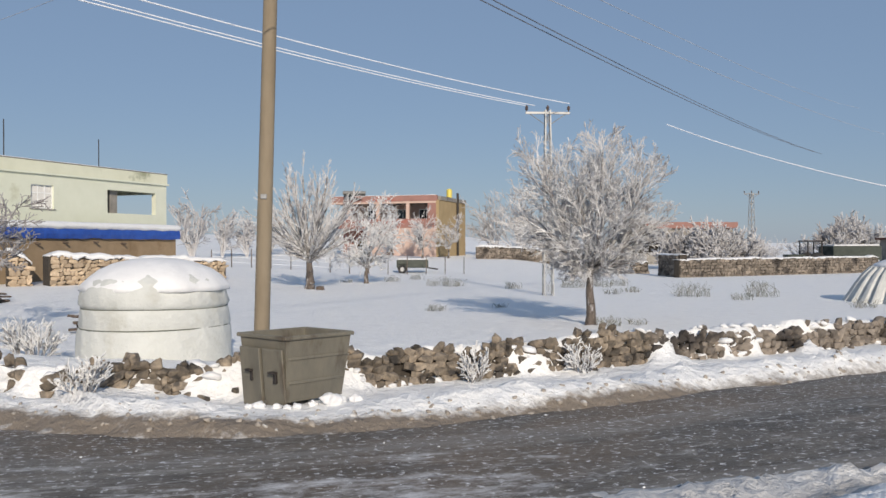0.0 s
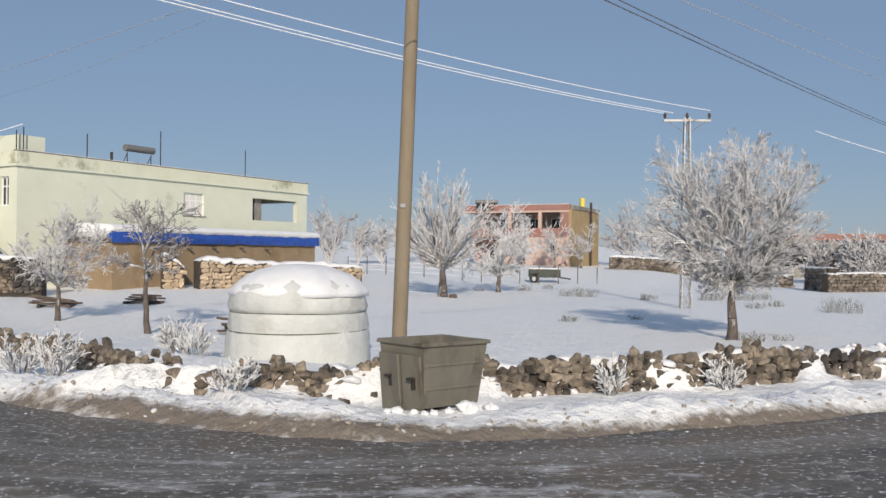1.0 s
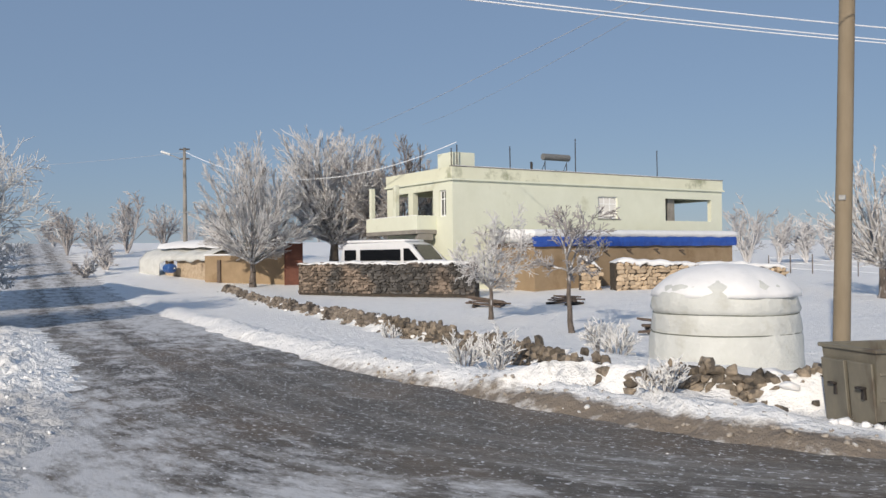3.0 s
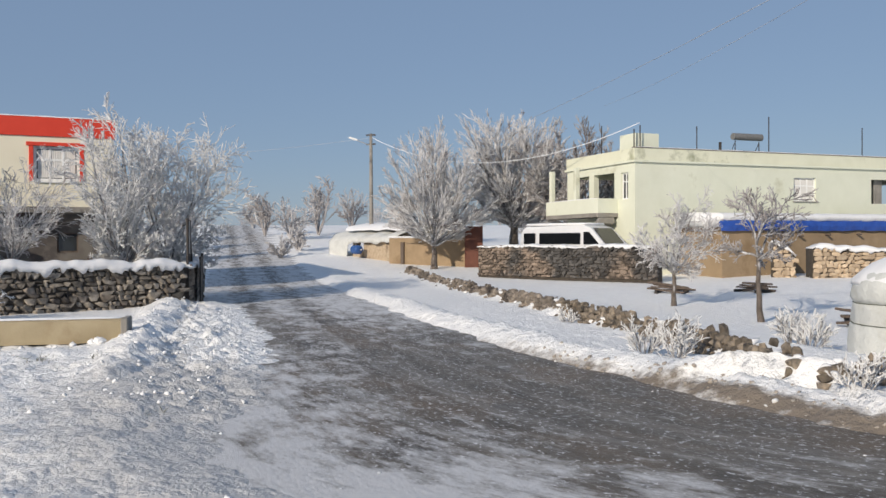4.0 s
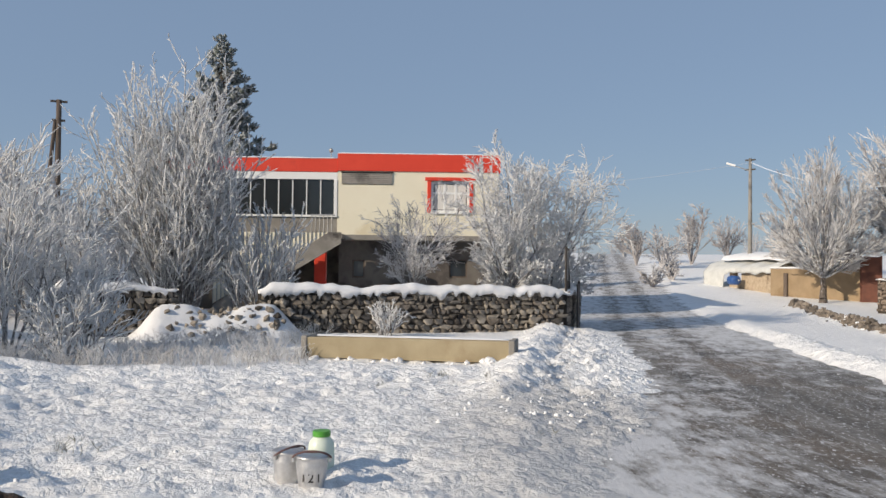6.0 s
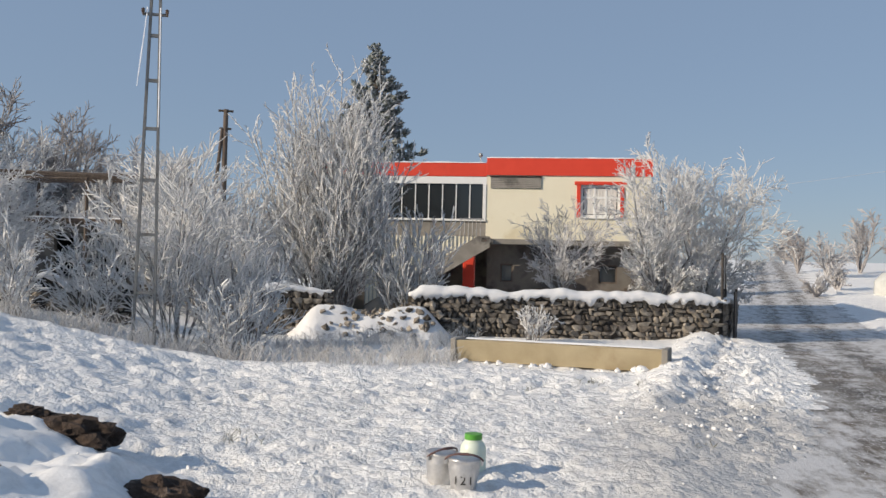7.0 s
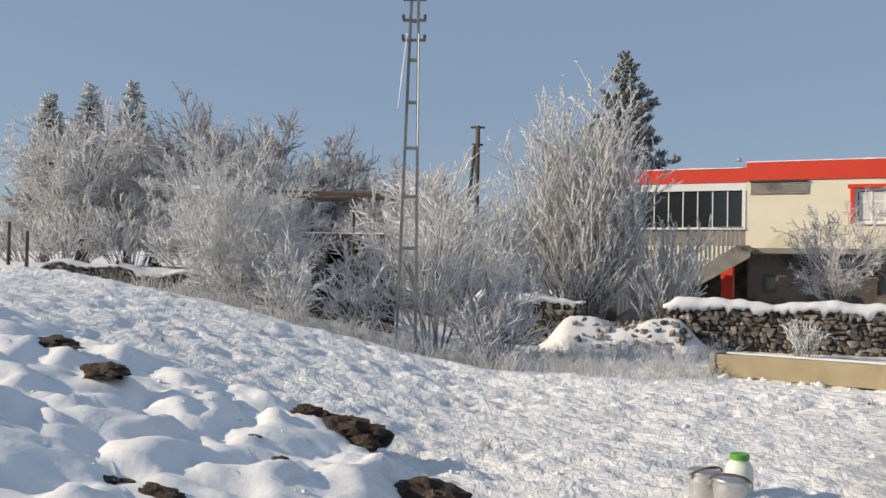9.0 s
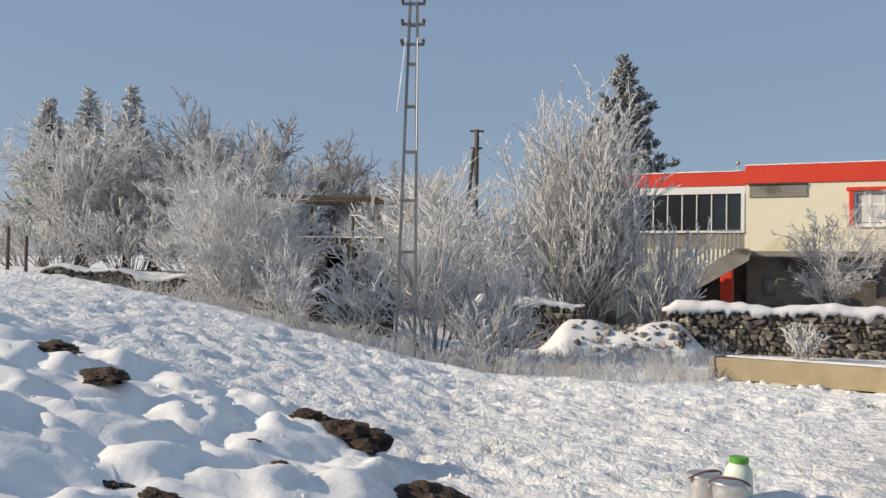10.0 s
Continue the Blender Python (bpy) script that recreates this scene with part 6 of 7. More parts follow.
def lattice_pylon(name, at, H, w0, w1, label, arm_w, turn, arms=1):
    x, y = at
    ob = thing(name, label, "pylon", pose(x, y, ground_at(x, y) - 0.1, 0, 0, turn))
    n = max(6, int(H / 0.75))
    for sx in (-1, 1):
        for sy in (-1, 1):
            part("leg", rod(BM(), (sx * w0, sy * w0, 0), (sx * w1, sy * w1, H), 0.032, n=4), M["steel"], ob)
    bm = BM()
    for k in range(n):
        a, b = k / n, (k + 1) / n
        wa, wb = w0 + (w1 - w0) * a, w0 + (w1 - w0) * b
        c = [(-1, -1), (1, -1), (1, 1), (-1, 1)]
        for q in range(4):
            (x0, y0), (x1, y1) = c[q], c[(q + 1) % 4]
            rod(bm, (x0 * wa, y0 * wa, H * a), (x1 * wb, y1 * wb, H * b), 0.015, n=3)
            rod(bm, (x1 * wa, y1 * wa, H * a), (x0 * wb, y0 * wb, H * b), 0.015, n=3)
    part("lattice", bm, M["steel"], ob)
    for q in range(arms):
        zz = H - 0.12 - 0.6 * q
        arm = part("cross_arm", cube(BM(), (-arm_w, -0.05, zz - 0.05), (arm_w, 0.05, zz + 0.05), 0.008), M["steel"], ob)
        for u in (-arm_w + 0.05, 0.0, arm_w - 0.05):
            bm = lathe(BM(), [(0.015, 0), (0.03, 0.06), (0.075, 0.10), (0.05, 0.14), (0.075, 0.18), (0.05, 0.22), (0.02, 0.27)], 10, (u, 0, zz + 0.05))
            part("insulator", bm, M["ceramic"], arm)
        for s in (-1, 1):
            part("arm_brace", rod(BM(), (s * w1, 0, zz - 0.5), (s * arm_w * 0.8, 0, zz - 0.05), 0.018, n=4), M["steel"], ob)


def lamp_pole():
    x, y = -48.85, 38.55
    z = ground_at(x, y)
    ob = thing("street_lamp", "concrete pole with a street lamp and cross arm", "street lamp", pose(x, y, z - 0.2, 0, 0, 30))
    H = 9.75 - z + 0.2
    part("shaft", lathe(BM(), [(0.17, 0), (0.16, 1), (0.10, H)], 14), M["concrete"], ob, smooth=True)
    for zz in (H - 0.1, H - 0.75):
        part("cross_arm", cube(BM(), (-0.35, -0.05, zz - 0.05), (0.35, 0.05, zz + 0.05), 0.01), M["iron"], ob)
    part("bracket", rod(BM(), (0, 0, H - 0.85), (-1.0, -0.35, H - 0.45), 0.03, n=6), M["steel"], ob)
    bm = cube(BM(), (-0.35, -0.11, -0.07), (0.30, 0.11, 0.07), 0.03, pose(-1.15, -0.4, H - 0.38, 0, 18, 20))
    part("lamp_head", bm, M["white"], ob, "pale lamp head")


def timber_pole():
    x, y = -46.1, -4.07
    z = ground_at(x, y)
    ob = thing("timber_pole", "dark timber power pole above the trees", "pole", pose(x, y, z - 0.3, 0, 0, 95))
    H = 10.1 - z + 0.3
    part("shaft", lathe(BM(), [(0.17, 0), (0.15, 4), (0.12, H)], 12), M["wood"], ob, smooth=True)
    part("prop", rod(BM(), (-0.9, 0, 0.2), (-0.15, 0, H - 1.0), 0.11, 0.09, n=10), M["wood"], ob)
    for zz, w in ((H - 0.08, 0.38), (H - 1.0, 0.30)):
        part("cross_arm", cube(BM(), (-w, -0.06, zz - 0.05), (w, 0.06, zz + 0.05), 0.01), M["wood"], ob)


def cable(name, label, a, b, sag, r, material, n=28):
    a, b = Vector(a), Vector(b)
    pts = [a.lerp(b, k / n) - Vector((0, 0, sag * 4 * (k / n) * (1 - k / n))) for k in range(n + 1)]
    return part(name, tube_path(name, pts, r, 5), M[material], None, label, "cable", group="overhead cables")


ladder_pylon()
lattice_pylon("lattice_pylon", (4.5, 37.1), 7.95, 0.20, 0.10, "steel lattice power pylon behind the frosted tree", 0.95, 5)
lattice_pylon("lattice_pylon", (31.9, 89.9), 7.6, 0.34, 0.14, "distant steel lattice pylon on the plain", 0.95, 20)
lamp_pole()
timber_pole()


def run_on(a, b, back, on):
    a, b = Vector(a), Vector(b)
    return a - (b - a) * back, b + (b - a) * on


for a, b in (((3.6, 37.2, 8.05), (-8.1, 18.6, 7.7)), ((3.95, 37.2, 8.06), (-7.8, 18.7, 7.72)), ((5.4, 37.0, 8.1), (-6.4, 19.2, 7.7))):
    cable("rimed_cable", "overhead cable thick with white rime", *run_on(a, b, 0, 0.45), 0.30, 0.018, "frostwire")
for a, b, r in (((1.64, 20.3, 7.75), (22.25, 56.1, 8.95), 0.0145), ((1.9, 20.3, 7.75), (22.6, 56.0, 8.85), 0.0138), ((3.55, 22.1, 8.25), (25.7, 54.6, 9.9), 0.013), ((4.7, 21.9, 8.2), (24.8, 55.0, 11.4), 0.010)):
    cable("overhead_cable", "dark overhead cable crossing the sky", *run_on(a, b, 0.4, 0.35), 0.5, r, "cable" if r > 0.0135 else "cable_thin")
cable("rimed_cable", "overhead cable thick with white rime", (10.05, 39.1, 7.5), (22.5, 20.0, 1.9), 0.9, 0.024, "frostwire")
cable("overhead_cable", "thin grey overhead cable", *run_on((-10.35, 23.0, 9.2), (-41.0, 46.8, 11.0), 0.3, 0.3), 0.35, 0.014, "cable_thin")
cable("overhead_cable", "thin grey overhead cable", *run_on((-9.75, 23.3, 9.0), (-28.1, 41.7, 10.9), 0.3, 0.6), 0.35, 0.010, "cable_thin")
cable("rimed_cable", "rimed cable from the street lamp to the yellow house", (-48.85, 38.55, 9.5), (-25.0, 36.6, 7.9), 1.9, 0.018, "frostwire")
cable("overhead_cable", "thin pale cable from the street lamp", *run_on((-48.85, 38.55, 9.45), (-61.5, 34.0, 9.3), 0, 1.0), 0.3, 0.012, "cable_thin")


# ---- along the lane: walls, gate, shed, van ----
laid_wall("wall_van", "dry-stone wall of mixed brown stones before the van", (-31.4, 31.7), (-21.6, 32.9), 1.42, 0.6, 31, 0.14, 0.26, 0, STONES, M["stone_mixed"], cap=0.14, base=0.42)
laid_wall("wall_rubble", "pale rubble wall with snow on it before the shed", (-17.3, 38.6), (-10.9, 44.2), 1.35, 1.0, 32, 0.20, 0.32, 0, STONES, M["stone_pale"], cap=0.26, dips=lambda f: 1.05 - 0.25 * f, base=0.32)
laid_wall("wall_rubble_end", "stump of pale rubble wall hung with snow", (-19.1, 38.4), (-18.2, 38.9), 1.75, 0.7, 33, 0.20, 0.30, 0, STONES, M["stone_pale"], cap=0.36, dips=lambda f: 1.0 - 0.35 * f, base=0.3)


def lane_wall():
    ax, ay, bx, by = -42.4, 34.9, -36.4, 36.0
    ln = math.hypot(bx - ax, by - ay)
    ob = thing("wall_mud", "mud-rendered boundary wall with a timber prop", "wall", pose(ax, ay, 0.55, 0, 0, math.degrees(math.atan2(by - ay, bx - ax))), kind="structure")
    part("render_panel", wall(BM(), 0, ln, -0.6, 1.75, 0, 0.35), M["tan"], ob)
    part("snow_cap", cube(BM(), (-0.05, -0.08, 1.752), (ln + 0.05, 0.42, 1.86), 0.04), M["snow_soft"], ob)
    part("prop", cube(BM(), (1.0, -0.12, -0.5), (1.25, -0.003, 1.5), 0.01), M["wood"], ob)
    post = thing("gate_post", "tall rust-brown sheet-metal gate panel", "gate", pose(-36.0, 36.0, 0.4, 0, 0, 40))
    part("panel", cube(BM(), (-0.45, -0.03, -0.2), (0.45, 0.03, 2.55), 0.01), M["rust"], post)
    for u in (-0.48, 0.48):
        part("frame_post", rod(BM(), (u, 0, -0.2), (u, 0, 2.6), 0.05, n=8), M["rust"], post)


def tarp_shed():
    ob = thing("tarp_covered_shed", "low stone shed under pale plastic sheeting and snow", "shed", pose(-51.2, 37.2, 0.9, 0, 0, -10))
    L, D = 8.6, 4.5
    part("front_wall", wall(BM(), 2.6, L, -0.8, 1.35, 0, 0.4, [(3.0, 4.2, 0.6, 1.2)]), M["stone_pale"], ob)
    part("back_wall", cube(BM(), (0, D - 0.4, -0.8), (L, D, 1.9)), M["stone_pale"], ob)
    part("end_wall", cube(BM(), (L - 0.4, 0.402, -0.8), (L, D - 0.402, 1.6)), M["stone_pale"], ob)
    bm = BM()
    n, mrow = 40, 8
    rows = []
    for i in range(n + 1):
        u = -0.6 + (L + 0.9) * i / n
        r = []
        for j in range(mrow + 1):
            f = j / mrow
            sag = 0.16 * noise.noise(Vector((u * 0.8, f * 3, 2)))
            hang = (1.6 if u < 2.3 else 0.35 + 0.25 * noise.noise(Vector((u, 0, 7))))
            if f < 0.3:
                v, z = -0.35 + 0.10 * noise.noise(Vector((u * 2.5, f, 0))), 1.45 - hang * (1 - f / 0.3)
            else:
                g = (f - 0.3) / 0.7
                v, z = -0.35 + (D + 0.5) * g, 1.5 + 0.75 * math.sin(g * 2.2) + sag
            r.append(bm.verts.new((u, v, z)))
        rows.append(r)
    for a, b in zip(rows, rows[1:]):
        for k in range(mrow):
            bm.faces.new((a[k], b[k], b[k + 1], a[k + 1]))
    sheet = part("plastic_sheet", bm, M["tarp_grey"], ob, "grey-white plastic sheet", smooth=True)
    sol = sheet.modifiers.new("thick", "SOLIDIFY")
    sol.thickness = 0.03
    bm = BM()
    rows = []
    for i in range(31):
        u = 0.4 + (L - 0.4) * i / 30
        rows.append([bm.verts.new((u, v, z + 0.10 * noise.noise(Vector((u * 0.7, v, 4))))) for v, z in ((0.5, 1.95), (0.7, 2.22), (2.2, 2.55), (D, 2.30), (D, 2.0))])
    for a, b in zip(rows, rows[1:]):
        for k in range(4):
            bm.faces.new((a[k], b[k], b[k + 1], a[k + 1]))
    part("roof_snow", bm, M["snow_soft"], ob, smooth=True)
    bar = thing("blue_barrel", "blue plastic barrel lying against the shed", "barrel", pose(-46.9, 35.75, 1.55, 90, 0, 80))
    part("body", lathe(BM(), [(0.24, -0.42), (0.29, -0.38), (0.30, -0.2), (0.285, -0.18), (0.30, -0.16), (0.30, 0.16), (0.285, 0.18), (0.30, 0.2), (0.29, 0.38), (0.24, 0.42)], 20), M["plastic_blue"], bar, smooth=True)
    part("bung", lathe(BM(), [(0.05, 0.42), (0.05, 0.45), (0.02, 0.455)], 10, (0.12, 0, 0)), M["white"], bar)


def van():
    ob = thing("white_van", "white passenger minibus with tinted windows and snow on its roof", "van", pose(-30.2, 33.55, 0.5, 0, 0, 3))
    L, W, H = 5.7, 2.0, 2.35
    prof = [(0.0, 0.35), (0.0, 1.3), (0.08, 2.05), (0.35, 2.30), (3.9, 2.35), (4.35, 2.22), (5.05, 1.45), (5.6, 1.18), (5.72, 0.85), (5.72, 0.35)]
    bm = BM()
    a = [bm.verts.new((x, 0.06 if z > 1.6 else 0, z)) for x, z in prof]
    b = [bm.verts.new((x, W - (0.06 if z > 1.6 else 0), z)) for x, z in prof]
    bm.faces.new(a)
    bm.faces.new(b[::-1])
    for k in range(len(prof)):
        bm.faces.new((a[k], a[(k + 1) % len(prof)], b[(k + 1) % len(prof)], b[k]))
    bmesh.ops.bevel(bm, geom=list(bm.edges), offset=0.06, segments=2, affect="EDGES", profile=0.6)
    part("body", bm, M["vanpaint"], ob, smooth=True)
    for x0, x1 in ((0.25, 1.0), (1.25, 3.75)):
        part("side_window", cube(BM(), (x0, -0.012, 1.42), (x1, 0.05, 1.98), 0.03), M["glass_tint"], ob, "dark tinted glass")
    bm = BM()
    vs = [bm.verts.new((x, y, z)) for y in (-0.012, 0.04) for x, z in ((3.95, 1.42), (3.95, 2.02), (4.25, 2.02), (4.78, 1.48), (4.78, 1.42))]
    bm.faces.new(vs[:5])
    bm.faces.new(vs[5:][::-1])
    for k in range(5):
        bm.faces.new((vs[k], vs[(k + 1) % 5], vs[5 + (k + 1) % 5], vs[5 + k]))
    part("front_door_window", bm, M["glass_tint"], ob, "dark tinted glass")
    bm = BM()
    cube(bm, (0, 0.18, -0.02), (1.02, W - 0.18, 0.02), 0.01, Matrix.Translation((4.36, 0, 2.2)) @ Matrix.Rotation(radians(47), 4, "Y"))
    part("windscreen", bm, M["glass_tint"], ob)
    for x in (1.15, 4.7):
        for y in (0.02, W - 0.24):
            bm = rod(BM(), (x, y, 0.33), (x, y + 0.22, 0.33), 0.34, n=20)
            wh = part("wheel", bm, M["tyre"], ob)
            part("rim", rod(BM(), (x, y - 0.01, 0.33), (x, y + 0.23, 0.33), 0.2, n=14), M["steel"], wh)
    for y in (0.15, W - 0.4):
        part("headlight", cube(BM(), (5.66, y, 0.82), (5.74, y + 0.25, 1.0), 0.03), M["white"], ob)
    bm = BM()
    cube(bm, (0.3, 0.12, 2.33), (3.95, W - 0.12, 2.47), 0.06)
    part("roof_snow", bm, M["snow_soft"], ob, "flat layer of snow", smooth=True)


lane_wall()
tarp_shed()
van()


def debris(x, y, turn, label, seed):
    rng = random.Random(seed)
    ob = thing("harrow_frame" if seed == 1 else "scrap_timber", label, "farm scrap", pose(x, y, ground_at(x, y) - 0.03, 0, 0, turn))
    for k in range(6):
        part("board", cube(BM(), (-0.75, -0.06, -0.03), (0.75, 0.06, 0.03), 0.008, pose(rng.uniform(-0.2, 0.2), -0.35 + 0.15 * k, 0.14 + 0.09 * (k % 3), rng.uniform(-12, 12), rng.uniform(-9, 9), rng.uniform(-22, 22))), M["wood"], ob)
    for sx in (-0.5, 0.5):
        part("runner", cube(BM(), (sx - 0.06, -0.5, -0.02), (sx + 0.06, 0.5, 0.12), 0.01), M["iron"], ob)


debris(-18.5, 29.2, 20, "dark scrap of farm timber lying in the snow", 1)
debris(-16.2, 31.2, -15, "broken dark boards in the snow by the wall", 2)
debris(-8.6, 22.4, 30, "dark plank half buried in snow", 3)


# ---- far side of the field ----
def brick_house():
    base = 0.75
    ax, ay = -0.64, 88.35
    ob = thing("red_plaster_house", "faded red and salmon two-storey house with an open loggia", "house", pose(ax, ay, base, 0, 0, 163))
    # u runs to the camera's left along the front; v runs back, to the camera: negative
    L, D = 11.5, 10.0
    z1, z2, zt = 3.2, 5.75, 6.55
    part("ground_wall", wall(BM(), 0, L - 4.0, -0.6, z1, -0.3, 0, [(1.5, 2.2, 1.6, 2.4), (4.6, 5.4, -0.6, 1.9)]), M["salmon"], ob)
    part("ground_wall", wall(BM(), L - 4.0, L, -0.6, z1, -3.3, -3.0, [(L - 3.2, L - 1.6, -0.6, 2.0)]), M["brickred"], ob)
    part("ground_wall", cube(BM(), (L - 4.3, -3.3, -0.6), (L - 4.0, -0.302, z1)), M["salmon"], ob)
    part("loggia_parapet", cube(BM(), (0, -0.3, z1), (L, 0.0, z1 + 0.95)), M["brickred"], ob)
    part("back_wall", cube(BM(), (0, -3.3, z1 + 0.2), (L, -3.0, z2)), M["salmon"], ob)
    part("floor_slab", cube(BM(), (0, -D, z1 + 0.001), (L, -0.302, z1 + 0.199)), M["concrete"], ob)
    for u in (2.9, 6.2, 9.4):
        part("loggia_column", cube(BM(), (u, -0.29, z1 + 0.952), (u + 0.35, -0.01, z2), 0.01), M["salmon"], ob)
    part("corner_pier", cube(BM(), (0, -0.3, z1 + 0.951), (0.9, -0.003, z2)), M["brickred"], ob)
    part("lintel", cube(BM(), (0, -0.32, z2), (L, 0.02, z2 + 0.2)), M["salmon"], ob)
    part("parapet", cube(BM(), (-0.1, -0.35, z2 + 0.2), (L + 0.1, 0.06, zt)), M["brickred"], ob)
    part("roof_slab", cube(BM(), (0.0, -D, z2), (L, -0.352, z2 + 0.25)), M["concrete"], ob)
    part("side_wall", cube(BM(), (-0.3, -D, -0.6), (-0.002, 0.0, zt - 0.5)), M["ochre"], ob, "ochre rendered side wall")
    part("side_parapet", cube(BM(), (-0.4, -D, zt - 0.498), (-0.002, -0.36, zt - 0.1)), M["concrete"], ob)
    part("side_wall", cube(BM(), (L - 0.3, -D, -0.6), (L, -3.31, z2)), M["ochre"], ob)
    part("rear_wall", cube(BM(), (0, -D, -0.6), (L - 0.31, -D + 0.3, z2 - 0.01)), M["ochre"], ob)
    for u in (1.6, 4.0, 7.4):
        casement(ob, u, u + 1.2, z1 + 0.9, z2 - 0.5, -2.99, panes=2, fw=0.07, name="loggia_window")
    part("cellar_window", cube(BM(), (1.5, -0.2, 1.6), (2.2, -0.15, 2.4)), M["glass"], ob)
    part("door_leaf", cube(BM(), (4.6, -0.2, -0.6), (5.4, -0.14, 1.9)), M["wood"], ob)
    bm = lathe(BM(), [(0.28, 0), (0.3, 0.1), (0.3, 0.8), (0.2, 0.95)], 14, (-0.15, -4.2, zt - 0.1))
    part("water_drum", bm, M["gold"], ob, "yellow roof tank")
    part("flue", rod(BM(), (-0.45, -6.4, -0.4), (-0.45, -6.4, zt + 0.5), 0.13, n=10), M["iron"], ob)
    snow_strip(ob, 0, L, -0.3, 0.0, zt, 0.08, 12)
    solar_heater("solar_heater", pose(ax - 8.6, ay + 3.0, base + z2 + 0.25, 0, 0, 10), "solar water heater on the red house's roof", 2.4)


def trailer():
    x, y = -2.2, 64.0
    ob = thing("farm_trailer", "small dark green farm trailer with snow on it", "trailer", pose(x, y, ground_at(x, y) - 0.05, 0, 0, 4))
    part("box", cube(BM(), (-1.15, -0.6, 0.42), (1.15, 0.6, 1.0), 0.04), M["trailer"], ob)
    part("snow", cube(BM(), (-1.12, -0.57, 1.0), (1.12, 0.57, 1.10), 0.04), M["snow_soft"], ob)
    part("drawbar", rod(BM(), (1.1, 0, 0.42), (1.9, 0, 0.3), 0.05, n=6), M["iron"], ob)
    for sx in (-0.75,):
        for sy in (-0.68, 0.56):
            w = part("wheel", rod(BM(), (sx, sy, 0.32), (sx, sy + 0.14, 0.32), 0.32, n=18), M["tyre"], ob)
            part("rim", rod(BM(), (sx, sy - 0.01, 0.32), (sx, sy + 0.15, 0.32), 0.16, n=12), M["steel"], w)
    part("mudguard", cube(BM(), (-1.15, -0.72, 0.66), (-0.35, -0.605, 0.72), 0.02), M["trailer"], ob)


def far_farm():
    laid_wall("wall_far", "long grey boundary wall topped with snow", (15.4, 56.6), (33.0, 66.0), 1.2, 0.6, 41, 0.2, 0.3, 0, STONES, M["stone_stuff"], cap=0.12)
    laid_wall("wall_far_end", "stub of boundary wall turned from the field", (15.1, 61.0), (15.4, 56.8), 1.5, 0.6, 42, 0.2, 0.3, 0, STONES, M["stone_stuff"], cap=0.1)
    laid_wall("wall_far_left", "distant snowy stone wall beside the red house", (3.2, 84.0), (10.5, 82.0), 1.2, 0.6, 43, 0.25, 0.35, 0, STONES, M["stone_stuff"], cap=0.2)
    laid_wall("wall_far_mid", "distant low stone wall under snow", (10.0, 66.0), (15.2, 64.5), 0.9, 0.6, 44, 0.25, 0.35, 0, STONES, M["stone_stuff"], cap=0.2)
    ob = thing("farm_building", "distant low red-roofed farm building with open porch", "farm building", pose(21.5, 97.0, 0.4, 0, 0, 8))
    part("wall", wall(BM(), 0, 11.5, -0.5, 3.6, 0, 0.3, [(0.4, 3.4, 0.8, 3.3), (6.5, 7.6, 1.0, 2.4)]), M["concrete"], ob)
    part("back_wall", cube(BM(), (0, 5.7, -0.5), (11.5, 6, 3.6)), M["concrete"], ob)
    part("side_wall", cube(BM(), (0, 0.302, -0.5), (0.3, 5.698, 3.6)), M["concrete"], ob)
    part("side_wall", cube(BM(), (11.2, 0.302, -0.5), (11.5, 5.698, 3.6)), M["concrete"], ob)
    part("roof_band", cube(BM(), (-0.4, -0.4, 3.6), (11.9, 6.4, 4.3)), M["brickred"], ob)
    # black sheet set inside the porch in place of its shade
    part("porch_shade", cube(BM(), (0.35, 1.6, -0.4), (3.5, 1.7, 3.5)), M["dark"], ob)
    part("window", cube(BM(), (6.5, 0.1, 1.0), (7.6, 0.16, 2.4)), M["glass"], ob)
    ob = thing("block_shed", "distant concrete block shed with a tin roof", "shed", pose(37.0, 71.5, 0.0, 0, 0, -12))
    part("wall", wall(BM(), 0, 7, -0.3, 2.5, 0, 0.3, [(1, 2, 0.9, 1.7)]), M["concrete"], ob)
    part("side_wall", cube(BM(), (0, 0.302, -0.3), (0.3, 4, 2.5)), M["concrete"], ob)
    part("roof", cube(BM(), (-0.3, -0.3, 2.5), (7.3, 4.3, 2.7)), M["rust"], ob)
    # farm trailer with a cab frame behind the wall
    ob = thing("tractor", "dark tractor with an open cab frame hitched to a trailer", "tractor", pose(28.3, 68.5, 0.0, 0, 0, 10))
    part("bonnet", cube(BM(), (-1.5, -0.4, 0.8), (0, 0.4, 1.35), 0.06), M["trailer"], ob)
    for sx in (0.1, 1.3):
        for sy in (-0.55, 0.55):
            part("cab_post", rod(BM(), (sx, sy, 0.8), (sx, sy, 2.35), 0.05, n=6), M["iron"], ob)
    part("cab_roof", cube(BM(), (0.0, -0.65, 2.35), (1.45, 0.65, 2.45), 0.02), M["iron"], ob)
    for sx, r in ((-1.1, 0.45), (0.8, 0.75)):
        for sy in (-0.85, 0.6):
            part("wheel", rod(BM(), (sx, sy, r), (sx, sy + 0.25, r), r, n=18), M["tyre"], ob)
    ob = thing("tipping_trailer", "dark tipping trailer behind the tractor", "trailer", pose(30.3, 68.9, 0.0, 0, 0, 10))
    part("box", cube(BM(), (0, -1.0, 0.9), (4.2, 1.0, 2.0), 0.04), M["trailer"], ob)
    part("snow", cube(BM(), (0.1, -0.9, 2.0), (4.1, 0.9, 2.12), 0.04), M["snow_soft"], ob)
